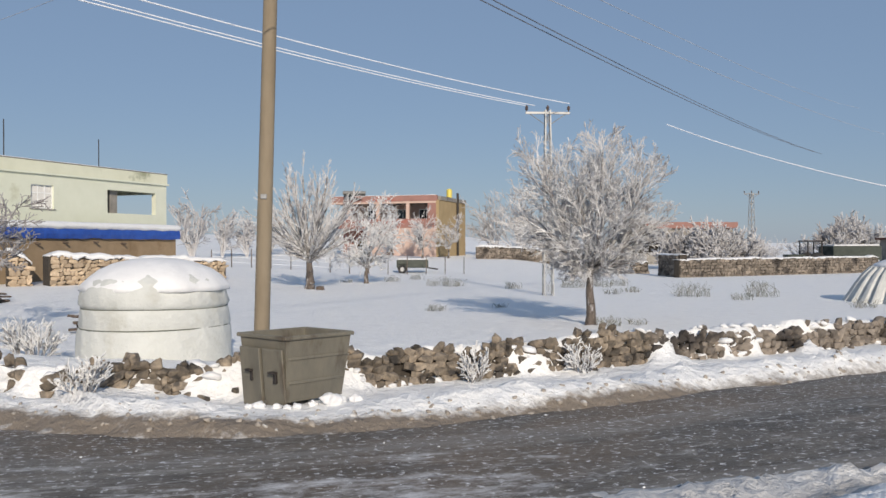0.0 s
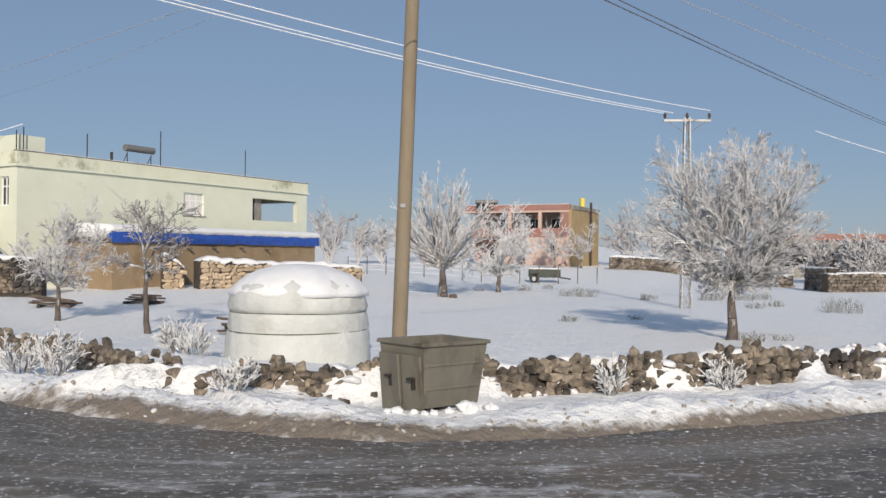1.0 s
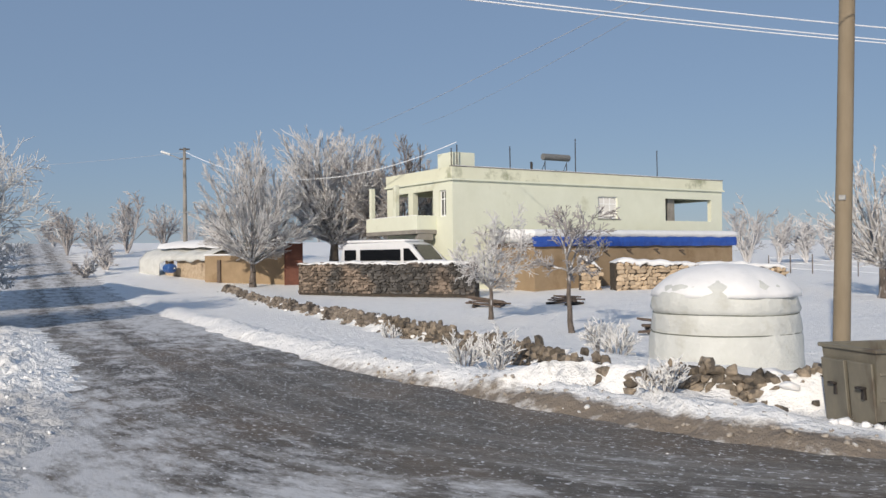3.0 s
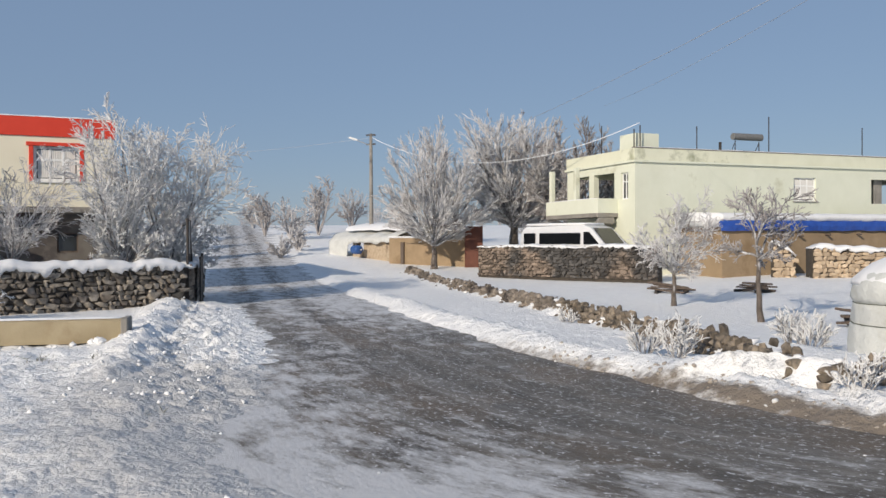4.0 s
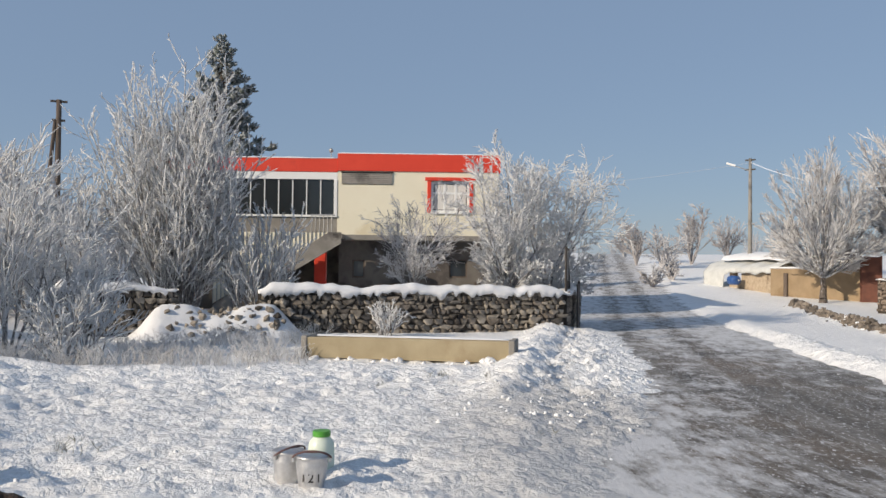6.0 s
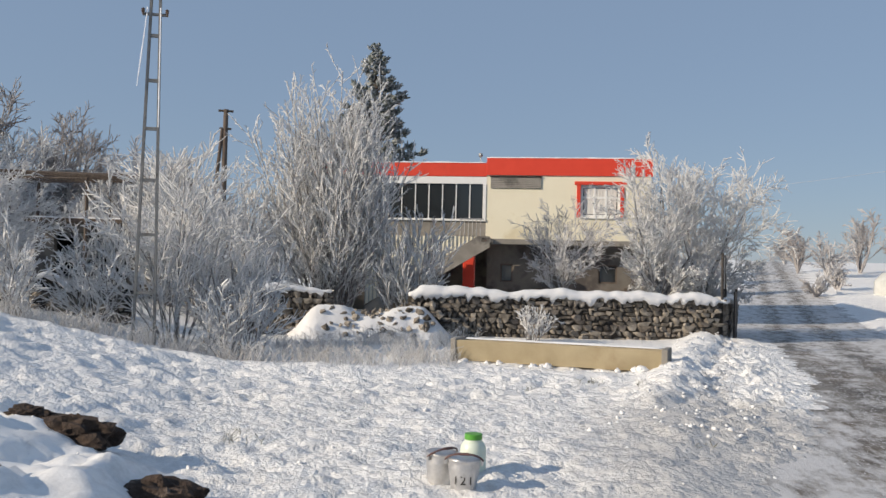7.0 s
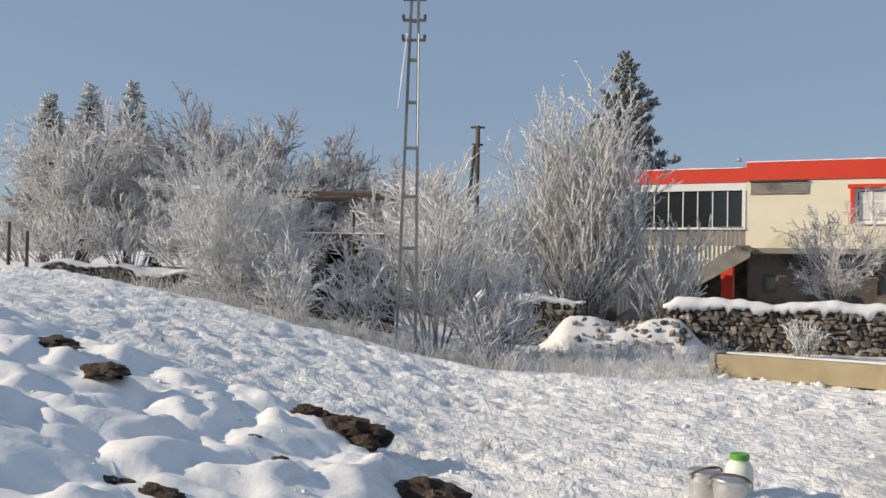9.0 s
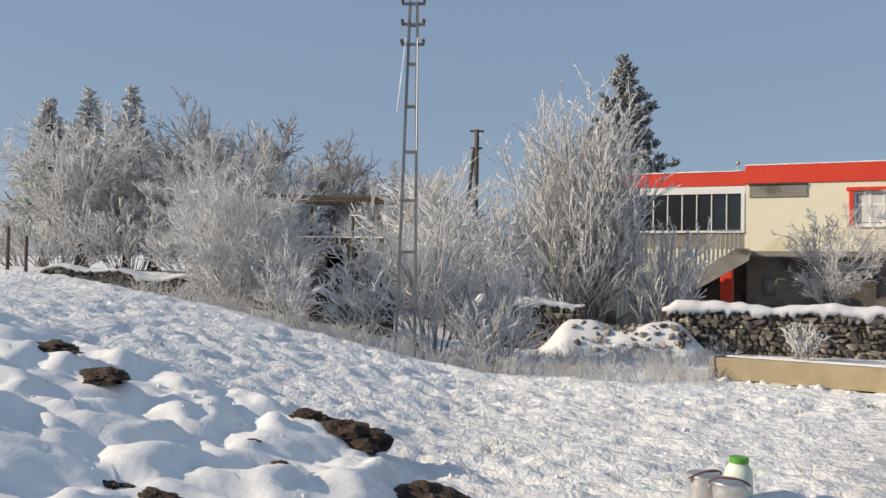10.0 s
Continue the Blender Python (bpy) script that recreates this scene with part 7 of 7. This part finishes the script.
    for sx in (0.9, 3.2):
        for sy in (-1.0, 0.75):
            part("wheel", rod(BM(), (sx, sy, 0.45), (sx, sy + 0.22, 0.45), 0.45, n=16), M["tyre"], ob)


def tarp_pile():
    x, y = 17.2, 32.3
    ob = thing("covered_pile", "pile under a grey pleated plastic sheet with snow on top", "covered pile", pose(x, y, -0.05))

    def wob(a, i):
        return 1 + (0.05 * math.sin(a * 26) + 0.02 * math.sin(a * 47)) * (1 if i < 5 else 0.3)
    part("sheet", lathe(BM(), [(2.15, 0), (1.95, 0.3), (1.72, 0.7), (1.45, 1.1), (1.2, 1.35), (0.7, 1.5), (0.1, 1.55)], 160, wob=wob), M["tarp_grey"], ob)
    part("snow_cap", lathe(BM(), [(1.25, 1.33), (1.15, 1.45), (0.7, 1.62), (0.1, 1.68)], 40), M["snow_soft"], ob, smooth=True)


brick_house()
trailer()
far_farm()
tarp_pile()


def stump(x, y):
    ob = thing("tree_stump", "small sawn stump beside the pollard tree", "stump", pose(x, y, ground_at(x, y) - 0.03))
    part("wood", lathe(BM(), [(0.24, 0), (0.2, 0.08), (0.18, 0.2), (0.05, 0.21)], 14), M["wood"], ob)
    part("cut_face", lathe(BM(), [(0.165, 0.211), (0.16, 0.218), (0.02, 0.219)], 14), M["bark"], ob)


stump(-5.75, 41.3)

# thin fence in front of the red house
def wire_fence():
    ob = thing("wire_fence", "wire fence on thin stakes in the snow", "fence", pose(-12, 62, 0))
    for k in range(14):
        x, y = -16 + 1.35 * k, 60.5 + 0.15 * k
        p = part("stake", rod(BM(), (x + 12, y - 62, ground_at(x, y) - 0.1), (x + 12, y - 62, ground_at(x, y) + 1.2 + 0.1 * math.sin(k * 7)), 0.035, n=6), M["wood"], ob)
    for h in (0.4, 0.75, 1.05):
        bm = BM()
        rod(bm, (-4, -1.5, ground_at(-16, 60.5) + h), (5.6, -0.2 + 0.65, ground_at(1.6, 62.4) + h), 0.012, n=4)
        part("wire", bm, M["frostwire"], ob)


wire_fence()


# ---- the dark byre and pergola among the trees ----
def byre():
    ob = thing("dark_byre", "dark low byre with snow on its edge among the trees", "shed", pose(-33.0, -9.3, 0.9, 0, 0, 84))
    part("front_wall", wall(BM(), 0, 4.4, -0.4, 2.55, 0, 0.3, [(0.6, 3.2, -0.4, 2.2)]), M["concrete_dark"], ob)
    # inner walls coloured near-black so the opening looks unlit
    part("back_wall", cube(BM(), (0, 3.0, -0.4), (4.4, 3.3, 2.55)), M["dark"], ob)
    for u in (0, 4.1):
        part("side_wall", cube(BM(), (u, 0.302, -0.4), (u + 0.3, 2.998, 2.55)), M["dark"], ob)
    part("roof", cube(BM(), (-0.3, -0.4, 2.55), (4.7, 3.6, 2.7), 0.01), M["wood"], ob)
    snow_strip(ob, -0.3, 4.7, -0.35, 3.4, 2.7, 0.10, 15)
    pg = thing("pergola", "pergola of bare poles laid with dry branches", "pergola", pose(-32.2, -10.0, 0.9, 0, 0, 84))
    for u in (0, 2.6, 5.2):
        for v in (0, 2.4):
            part("post", rod(BM(), (u, v, -0.3), (u, v, 4.1), 0.06, n=7), M["wood"], pg)
    rng = random.Random(17)
    for k in range(16):
        v = -0.3 + 0.2 * k
        part("pole", rod(BM(), (-0.6, v + rng.uniform(-0.1, 0.1), 4.05 + rng.uniform(0, 0.25)), (5.9, v + rng.uniform(-0.2, 0.2), 4.05 + rng.uniform(0, 0.25)), 0.035, n=5), M["wood"], pg)


byre()


def fence_posts():
    for x, y, h in ((-24.2, -12.6, 0.75), (-25.2, -16.7, 1.5), (-24.9, -15.9, 1.3)):
        ob = thing("fence_post", "weathered leaning fence post in the snow", "post", pose(x, y, ground_at(x, y) - 0.1, 4, -5, 0), "fence posts")
        part("stake", rod(BM(), (0, 0, 0), (0, 0, h), 0.06, 0.05, n=8), M["wood"], ob)


fence_posts()

# ---- vegetation ----
frost_tree("frosted_tree", "rounded roadside tree white with rime on a slim trunk", (3.97, 23.43), 5.65, 2.35, 1.55, 0.115, 1, kids=(14, 8, 6), limbs=30, fat=0.0068, angle=32, kink=0.07, up=0.012, shrink=0.47, rise=0.62)
frost_tree("frosted_tree", "pollarded tree with long upright rimed shoots", (-6.33, 41.8), 6.5, 2.9, 1.5, 0.19, 2, kids=(8, 5, 4), limbs=34, fat=0.0105, angle=19, kink=0.04, up=0.02, rise=0.5, shrink=0.42)
frost_tree("frosted_tree", "rimed fruit tree beside the pollard", (-4.3, 49.5), 5.6, 2.6, 1.0, 0.12, 3, kids=(8, 7, 4), limbs=9, twig="frost_thick", fat=0.016, angle=48)
frost_tree("frosted_tree", "small rimed orchard tree with a slim dark trunk", (-15.34, 24.32), 4.15, 1.5, 1.15, 0.075, 4, kids=(9, 7, 4), limbs=9, fat=0.010, angle=44, rise=0.6)
frost_tree("frosted_tree", "sparse young tree with knobbly rimed twigs", (-10.9, 21.34), 4.35, 1.25, 1.75, 0.07, 5, kids=(8, 6, 3), limbs=7, twig="frost_grey", fat=0.011, angle=38, kink=0.16, rise=0.6, lean=(-0.12, 0.0))
frost_tree("frosted_tree", "spreading rimed tree beside the lane wall", (-37.1, 33.9), 8.2, 3.5, 1.5, 0.17, 6, kids=(10, 7, 4), limbs=26, twig="frost", fat=0.014, angle=22, kink=0.05, up=0.03, rise=0.42, shrink=0.5)
frost_tree("frosted_tree", "large dark-trunked tree with weeping rimed twigs", (-37.6, 41.2), 9.9, 4.6, 2.4, 0.32, 7, kids=(10, 7, 5), limbs=28, twig="frost", fat=0.016, angle=23, kink=0.05, up=0.02, rise=0.45, shrink=0.5)
frost_tree("frosted_tree", "large dark-trunked tree with weeping rimed twigs", (-33.9, 43.0), 8.8, 4.2, 2.2, 0.28, 8, kids=(9, 7, 5), limbs=22, twig="frost_grey", fat=0.017, angle=26, kink=0.05, up=0.0, shrink=0.5)
frost_tree("frosted_tree", "small pinkish rimed tree before the red house", (-1.9, 83.0), 4.9, 2.2, 1.2, 0.10, 9, kids=(7, 6, 3), limbs=9, fat=0.018)
frost_tree("frosted_tree", "small pinkish rimed tree before the red house", (0.6, 85.0), 4.6, 1.7, 1.1, 0.09, 10, kids=(7, 5, 3), limbs=8, fat=0.018)
# yard of the red-banded house
frost_shrub("frosted_tree", "tall rimed tree of many upright stems behind the wall", (-30.0, 1.0), 8.6, 3.3, 120, 11, kids=(18, 6), r=0.022, fat=0.0105, angle=34, shrink=0.21, base=0.45, kink=0.055, up=0.035, category="tree")
frost_shrub("frosted_tree", "rimed clump of upright stems by the stair", (-29.3, 3.45), 4.6, 1.5, 34, 12, kids=(10, 6), r=0.02, fat=0.0105, angle=30, shrink=0.28, base=0.5, kink=0.07, category="tree")
frost_tree("frosted_tree", "tall rimed tree at the corner of the yard", (-28.9, 12.3), 8.5, 1.9, 1.2, 0.12, 13, kids=(12, 8, 6), limbs=18, twig="frost_thick", fat=0.012, angle=34, rise=0.42, shrink=0.46)
frost_tree("frosted_tree", "rimed tree beside the yard gate", (-30.4, 14.5), 6.6, 2.5, 1.0, 0.10, 14, kids=(11, 8, 5), limbs=15, twig="frost_thick", fat=0.013, angle=42)
frost_tree("frosted_tree", "small grey rimed tree behind the wall", (-29.6, 9.05), 5.8, 1.35, 1.4, 0.07, 15, kids=(8, 6, 4), limbs=11, twig="frost", fat=0.009, angle=38, kink=0.11, rise=0.1)
conifer("pine_tree", "tall dark pine dusted with rime behind the house", (-50.1, 3.9), 14.9, 4.0, 16, "needles", layers=40, z0=0.3, loose=True)
# bank
frost_tree("frosted_shrub", "broad rimed shrub on the bank", (-22.3, -8.2), 4.5, 2.05, 0.5, 0.06, 17, kids=(10, 7, 5), limbs=22, twig="frost_thick", fat=0.009, angle=36, rise=0.45)
frost_shrub("frosted_shrub", "low spray of white rimed stems", (-20.6, -6.4), 2.0, 1.0, 16, 18, kids=(6, 4), r=0.015, fat=0.009, group="bank shrubs")
frost_shrub("frosted_shrub", "tall rimed shrub beside the pylon", (-22.6, -3.0), 4.7, 1.7, 20, 19, kids=(9, 5), r=0.02, fat=0.009, group="bank shrubs")
frost_shrub("frosted_shrub", "tall rimed shrub beside the pylon", (-23.4, -1.2), 3.9, 1.5, 16, 20, kids=(8, 5), r=0.018, fat=0.009, group="bank shrubs")
frost_shrub("frosted_shrub", "rimed shrub before the fallen wall", (-22.0, -4.7), 3.0, 1.3, 13, 21, kids=(7, 5), r=0.016, fat=0.009, group="bank shrubs")
frost_shrub("frosted_shrub", "rimed shrub before the fallen wall", (-21.4, -1.7), 1.9, 1.4, 16, 22, kids=(7, 4), r=0.018, fat=0.009, group="bank shrubs")
frost_shrub("frosted_shrub", "rimed shrub behind the fallen wall", (-29.5, -3.2), 5.0, 2.6, 34, 23, kids=(9, 6), r=0.02, fat=0.014, group="bank shrubs")
frost_shrub("frosted_shrub", "rimed shrub behind the fallen wall", (-31.5, -4.4), 5.2, 2.4, 34, 24, kids=(9, 6), r=0.02, fat=0.015, group="bank shrubs")
frost_shrub("frosted_shrub", "small rimed bush before the yard wall", (-26.0, 7.0), 1.15, 0.9, 22, 25, kids=(5, 3), r=0.012, fat=0.009)
# grove at the top of the bank
for k, (x, y, h, w) in enumerate(((-32.5, -19.2, 2.4, 2.2), (-33.0, -16.6, 2.8, 2.4), (-31.5, -13.2, 2.6, 2.2), (-34.2, -21.8, 2.6, 2.4))):
    frost_shrub("frosted_shrub", "dense rimed undergrowth at the foot of the grove", (x, y), h, w, 30, 80 + k, kids=(8, 5), r=0.016, fat=0.014, group="grove undergrowth", base=0.9)
frost_tree("frosted_tree", "wide rimed tree at the end of the grove", (-35.0, -20.0), 7.6, 3.6, 1.0, 0.16, 31, kids=(9, 7, 5), limbs=13, twig="frost_thick", fat=0.016)
frost_tree("frosted_tree", "wide rimed tree at the end of the grove", (-36.5, -17.2), 6.6, 3.2, 1.0, 0.15, 32, kids=(9, 7, 4), limbs=12, twig="frost", fat=0.016)
conifer("cypress_tree", "slim conifer grey with rime in the grove", (-38.6, -21.8), 8.6, 2.0, 33, "needles_rime", layers=33)
conifer("cypress_tree", "slim conifer grey with rime in the grove", (-39.4, -20.1), 8.8, 2.0, 34, "needles_rime", layers=33)
conifer("cypress_tree", "slim conifer grey with rime in the grove", (-36.5, -22.5), 7.7, 2.2, 35, "needles_rime", layers=34)
for k, (x, y, h) in enumerate(((-37.3, -15.2, 7.3), (-40.1, -13.3, 7.4), (-43.0, -10.8, 6.8), (-41.5, -16.5, 8.0), (-46.0, -12.6, 7.6), (-45.0, -7.6, 6.4))):
    frost_tree("bare_tree", "grey leafless tree of the grove with light rime", (x, y), h, 3.4, 1.3, 0.16, 40 + k, kids=(8, 6, 4), limbs=12, twig="frost_grey", fat=0.017, angle=34, group="grove trees")
frost_tree("frosted_tree", "pale rimed tree behind the pylon", (-38.5, -4.5), 6.6, 3.2, 1.0, 0.14, 50, kids=(8, 6, 4), limbs=11, twig="frost_thick", fat=0.016)
frost_tree("frosted_tree", "pale rimed tree behind the pylon", (-37.5, -1.3), 5.8, 3.0, 1.0, 0.14, 51, kids=(8, 6, 4), limbs=11, twig="frost_thick", fat=0.016)


for k, (az, d, h, w) in enumerate(((-15.4, 80, 3.6, 3.2), (-17.2, 79, 3.9, 3.4), (-18.8, 81, 3.3, 3.0), (-25.0, 90, 4.6, 4.0))):
    frost_shrub("round_shrub", "rounded hazy grey shrub beyond the boundary wall", polar(az, d), h, w, 46, 90 + k, kids=(9, 6), twig="far_twigs", r=0.03, fat=0.03, group="round shrubs", base=0.8)
for k, (x, y, h) in enumerate(((-33.8, -14.2, 5.6), (-35.8, -11.9, 5.6), (-34.9, -6.6, 4.8), (-38.0, -18.2, 7.0))):
    frost_tree("frosted_tree", "rimed tree filling the middle of the grove", (x, y), h, 2.8, 0.8, 0.12, 100 + k, kids=(9, 7, 5), limbs=12, twig="frost_thick" if k != 3 else "frost", fat=0.015, angle=36, group="grove trees")


def far_woods():
    """Rows of rimed trees at the edge of the plain, with the haze painted into their colour."""
    rng = random.Random(77)
    segs = []

    def one(x, y, h, w):
        z = float(land(x, y)) - 0.1
        out = [[], [], [], []]
        for j in range(9):
            a = rng.uniform(0, 6.283)
            d = Vector((math.cos(a) * w * rng.random(), math.sin(a) * w * rng.random(), h)).normalized()
            grow(rng, out, Vector((x, y, z)), d, h * rng.uniform(0.6, 0.95), 0.09, 0, (7, 6) if math.hypot(x, y) < 140 else (5,), 0.10, 0.02, 38, 0.45)
        for k, s in enumerate(out):
            segs.extend((a, b, max(r0, 0.04), max(r1, 0.022)) for a, b, r0, r1 in s)
    for az, d, h, w in ((16.0, 72, 5.2, 3.2), (14.2, 80, 4.2, 3), (12.6, 84, 4.0, 3), (11.2, 90, 4.2, 3.2), (9.6, 96, 4.6, 3.4), (8.0, 98, 5.0, 3.5), (-3.4, 100, 7.0, 4.5), (-5.0, 96, 7.8, 5), (-6.8, 104, 6.6, 5), (-15.2, 84, 3.6, 3.6), (-17.0, 84, 3.8, 4.0), (-18.6, 86, 3.2, 3.6), (-22.6, 100, 4.0, 4), (-24.6, 96, 5.5, 4.5), (-26.4, 110, 4.5, 4), (-20.4, 120, 3.5, 5), (57.0, 78, 3.6, 2.4), (58.6, 84, 4.4, 2.8), (55.2, 84, 5.4, 3), (53.0, 92, 4.6, 3), (49.5, 80, 4.6, 3.0), (47.5, 72, 5.0, 3.4), (56.4, 66, 2.0, 2), (57.6, 62, 1.6, 1.8), (59.3, 100, 3.4, 3), (63.5, 80, 3.6, 3.4), (64.6, 70, 4.0, 3.6), (41.0, 66, 5.0, 3.4), (38.5, 70, 5.0, 3.2), (106.0, 62, 8.5, 4.5), (101.5, 58, 7.4, 4.4), (97.5, 58, 6.4, 4.2), (92.5, 58, 6.2, 4.2), (113.0, 60, 8.2, 5)):
        one(*polar(az, d), h, w)
    for k in range(60):
        az = rng.uniform(-32, 66)
        one(*polar(az, rng.uniform(150, 230)), rng.uniform(3, 6.5), rng.uniform(3, 6))
    me = tubes("far_woods", segs, 3)
    return obj("far_woods", me, M["far_twigs"], None, "hazy far rows of rimed trees across the plain", "trees", "stuff")


far_woods()

rngs = random.Random(9)
reeds = [(-19.6 + rngs.uniform(-1.6, 1.6) - 0.0, y + rngs.uniform(-0.4, 0.4), rngs.uniform(0.7, 1.3)) for y in np.arange(-9, 3.6, 0.16)]
reeds = [(min(x, -19.0) - 0.9 * rngs.random(), y, s) for x, y, s in reeds]
tufts_stuff("frosted_grass", "frosted dry grass along the ditch", reeds, 5, 22, 0.48, M["straw"], "grass", 0.45)
tufts_stuff("bank_weeds", "grey rimed weeds before the wall on the bank", [(-22.6 + rngs.uniform(-1.2, 0.6), rngs.uniform(-15.5, -8.5), rngs.uniform(0.6, 1.2)) for k in range(34)], 11, 26, 0.5, M["weed"], "weeds", 0.5)
tufts_stuff("wall_foot_grass", "frosted stalks at the foot of the yard wall", [(-24.5 + rngs.uniform(-0.8, 0.8), rngs.uniform(-0.5, 4.5), rngs.uniform(0.6, 1.1)) for k in range(26)], 6, 30, 0.55, M["straw"], "grass", 0.4)
field = [(-3.0, 52, 1.0), (-0.2, 46, 1.3), (0.6, 45.5, 1.1), (3.5, 43, 0.9), (6.6, 44, 1.4), (8.0, 44.5, 1.3), (9.3, 46, 1.0), (7.4, 38, 0.8), (10.3, 36, 1.5), (13.0, 35.5, 1.3), (8.5, 39.5, 0.8), (2.0, 30, 0.5), (-0.2, 28.6, 0.7), (4.4, 23.2, 0.7), (5.2, 23.4, 0.5), (16.0, 44, 0.9), (-1.6, 55, 0.9), (11.5, 33.5, 0.8), (-5.5, 50, 0.7), (14.2, 29.5, 0.9)]
tufts_stuff("field_weeds", "grey weeds poking out of the snowy field", field, 7, 60, 0.42, M["weed"], "weeds", 0.5)
for k, (x, y, h, s) in enumerate(((0.55, 13.75, 0.55, 0.5), (2.35, 14.6, 0.5, 0.5), (11.0, 19.3, 0.95, 0.5), (12.2, 19.9, 0.9, 0.5), (-4.6, 11.55, 0.55, 0.4), (-8.4, 13.4, 0.85, 0.55), (-9.2, 13.6, 0.8, 0.5), (-7.2, 15.9, 0.7, 0.4), (-7.9, 16.7, 0.75, 0.4), (-14.5, 18.0, 0.45, 0.35))):
    frost_shrub("roadside_bush", "small bush furred with white rime by the low wall", (x, y), h, s, 16, 60 + k, kids=(5, 3), r=0.009, fat=0.007, angle=34, group="roadside bushes", base=0.12)
tufts_stuff("trodden_straw", "wisps of straw and dry stalks on the trodden snow", [(-11.2, -0.6, 0.9), (-15.8, 4.3, 0.7), (-13.2, -6.2, 0.6), (-10.3, 4.9, 0.6), (-15.2, 6.3, 0.9), (-16.4, 5.6, 0.8), (-14.0, 7.0, 0.7), (-12.3, -3.6, 0.4)], 8, 26, 0.20, M["weed"], "straw", 0.35)


# ---- loose lumps of snow and slush ----
def lump_mesh(seed):
    bm = BM()
    bmesh.ops.create_icosphere(bm, subdivisions=2, radius=0.5)
    o = Vector((seed * 7.1, seed * 3.3, 0))
    for v in bm.verts:
        v.co *= 1 + 0.45 * noise.noise(v.co * 2.6 + o) + 0.25 * noise.noise(v.co * 6 + o)
    me = bpy.data.meshes.new("lump")
    bm.to_mesh(me)
    bm.free()
    return me


LUMPS = [lump_mesh(k) for k in range(7)]


def loose_lumps(name, label, spots, seed, material, category, lift=0.02, flat=0.75, on_road=False):
    rng = random.Random(seed)
    items = []
    for x, y, lo, hi in spots:
        s = lo + (hi - lo) * rng.random() ** 2.2
        tip = 40 if flat > 0.6 else 14
        z = max(ground_at(x, y), float(land(x, y)) - 0.05) if on_road else ground_at(x, y)
        items.append((rng.randrange(7), pose(x, y, z + s * lift, rng.uniform(-tip, tip), rng.uniform(-tip, tip), rng.uniform(0, 360)) @ Matrix.Diagonal((s * rng.uniform(0.8, 1.5), s, s * flat * rng.uniform(0.8, 1.2), 1))))
    ob = joined_stones(name, items, LUMPS, material, None, label)
    ob.data.shade_smooth()
    return tagged(ob, label, category)


def beside(line, s, out):
    x, y, a, w = line_at(line, s)
    return x - math.sin(a) * out, y + math.cos(a) * out


rl = random.Random(31)
RUN = [(p[0], p[1], p[2]) for p in ROAD]
near0 = sum(math.hypot(b[0] - a[0], b[1] - a[1]) for a, b in zip(ROAD, ROAD[1:]) if b[0] < -26)
edge = []
for k in range(520):
    s = near0 + rl.uniform(16, 46)
    x, y, a, hw = line_at(RUN, s)
    o = hw + rl.gauss(0.22, 0.22)
    edge.append((x - math.sin(a) * o, y + math.cos(a) * o, 0.015, 0.085))
loose_lumps("slush_lumps", "brown and white lumps of slush along the road edge", edge, 1, M["slush"], "slush")
heap = []
for k in range(800):
    x, y, a, w = line_at(HEAP, rl.uniform(0, 19))
    o = rl.gauss(0.2, 0.8)
    heap.append((x - math.sin(a) * -o, y + math.cos(a) * -o, 0.02, 0.075))
loose_lumps("ploughed_snow_lumps", "chunks of ploughed snow heaped beside the lane", heap, 2, M["snow_soft"], "snow")
trod = [(rl.uniform(-18.5, -6), rl.uniform(-10, 6), 0.015, 0.065) for k in range(420)]
loose_lumps("trodden_snow_crumbs", "crumbs of trodden snow on the track", trod, 3, M["snow_soft"], "snow")
rest = []
for line, reach, out in ((WALL_A, 24, -0.14), (WALL_B, 30, 0.14)):
    for k in range(int(reach * 11)):
        st = rl.uniform(0.0, reach)
        x, y = beside(line, st, out + (1 if out < 0 else -1) * rl.uniform(-0.32, 0.22))
        rest.append((x, y, 0.05, 0.26))
loose_lumps("wall_snow", "pads of snow lying on and between the stones of the low walls", rest, 4, M["snow_soft"], "snow", lift=0.12, flat=0.5)
crumbs = []
for k in range(330):
    x, y, a, hw = line_at(RUN, near0 + rl.uniform(8, 44))
    o = rl.uniform(-hw, hw)
    crumbs.append((x - math.sin(a) * o, y + math.cos(a) * o, 0.010, 0.034))
loose_lumps("road_crumbs", "crumbs of ice and snow scattered on the wet road", crumbs, 5, M["snow_soft"], "ice", lift=0.0, flat=0.5, on_road=True)
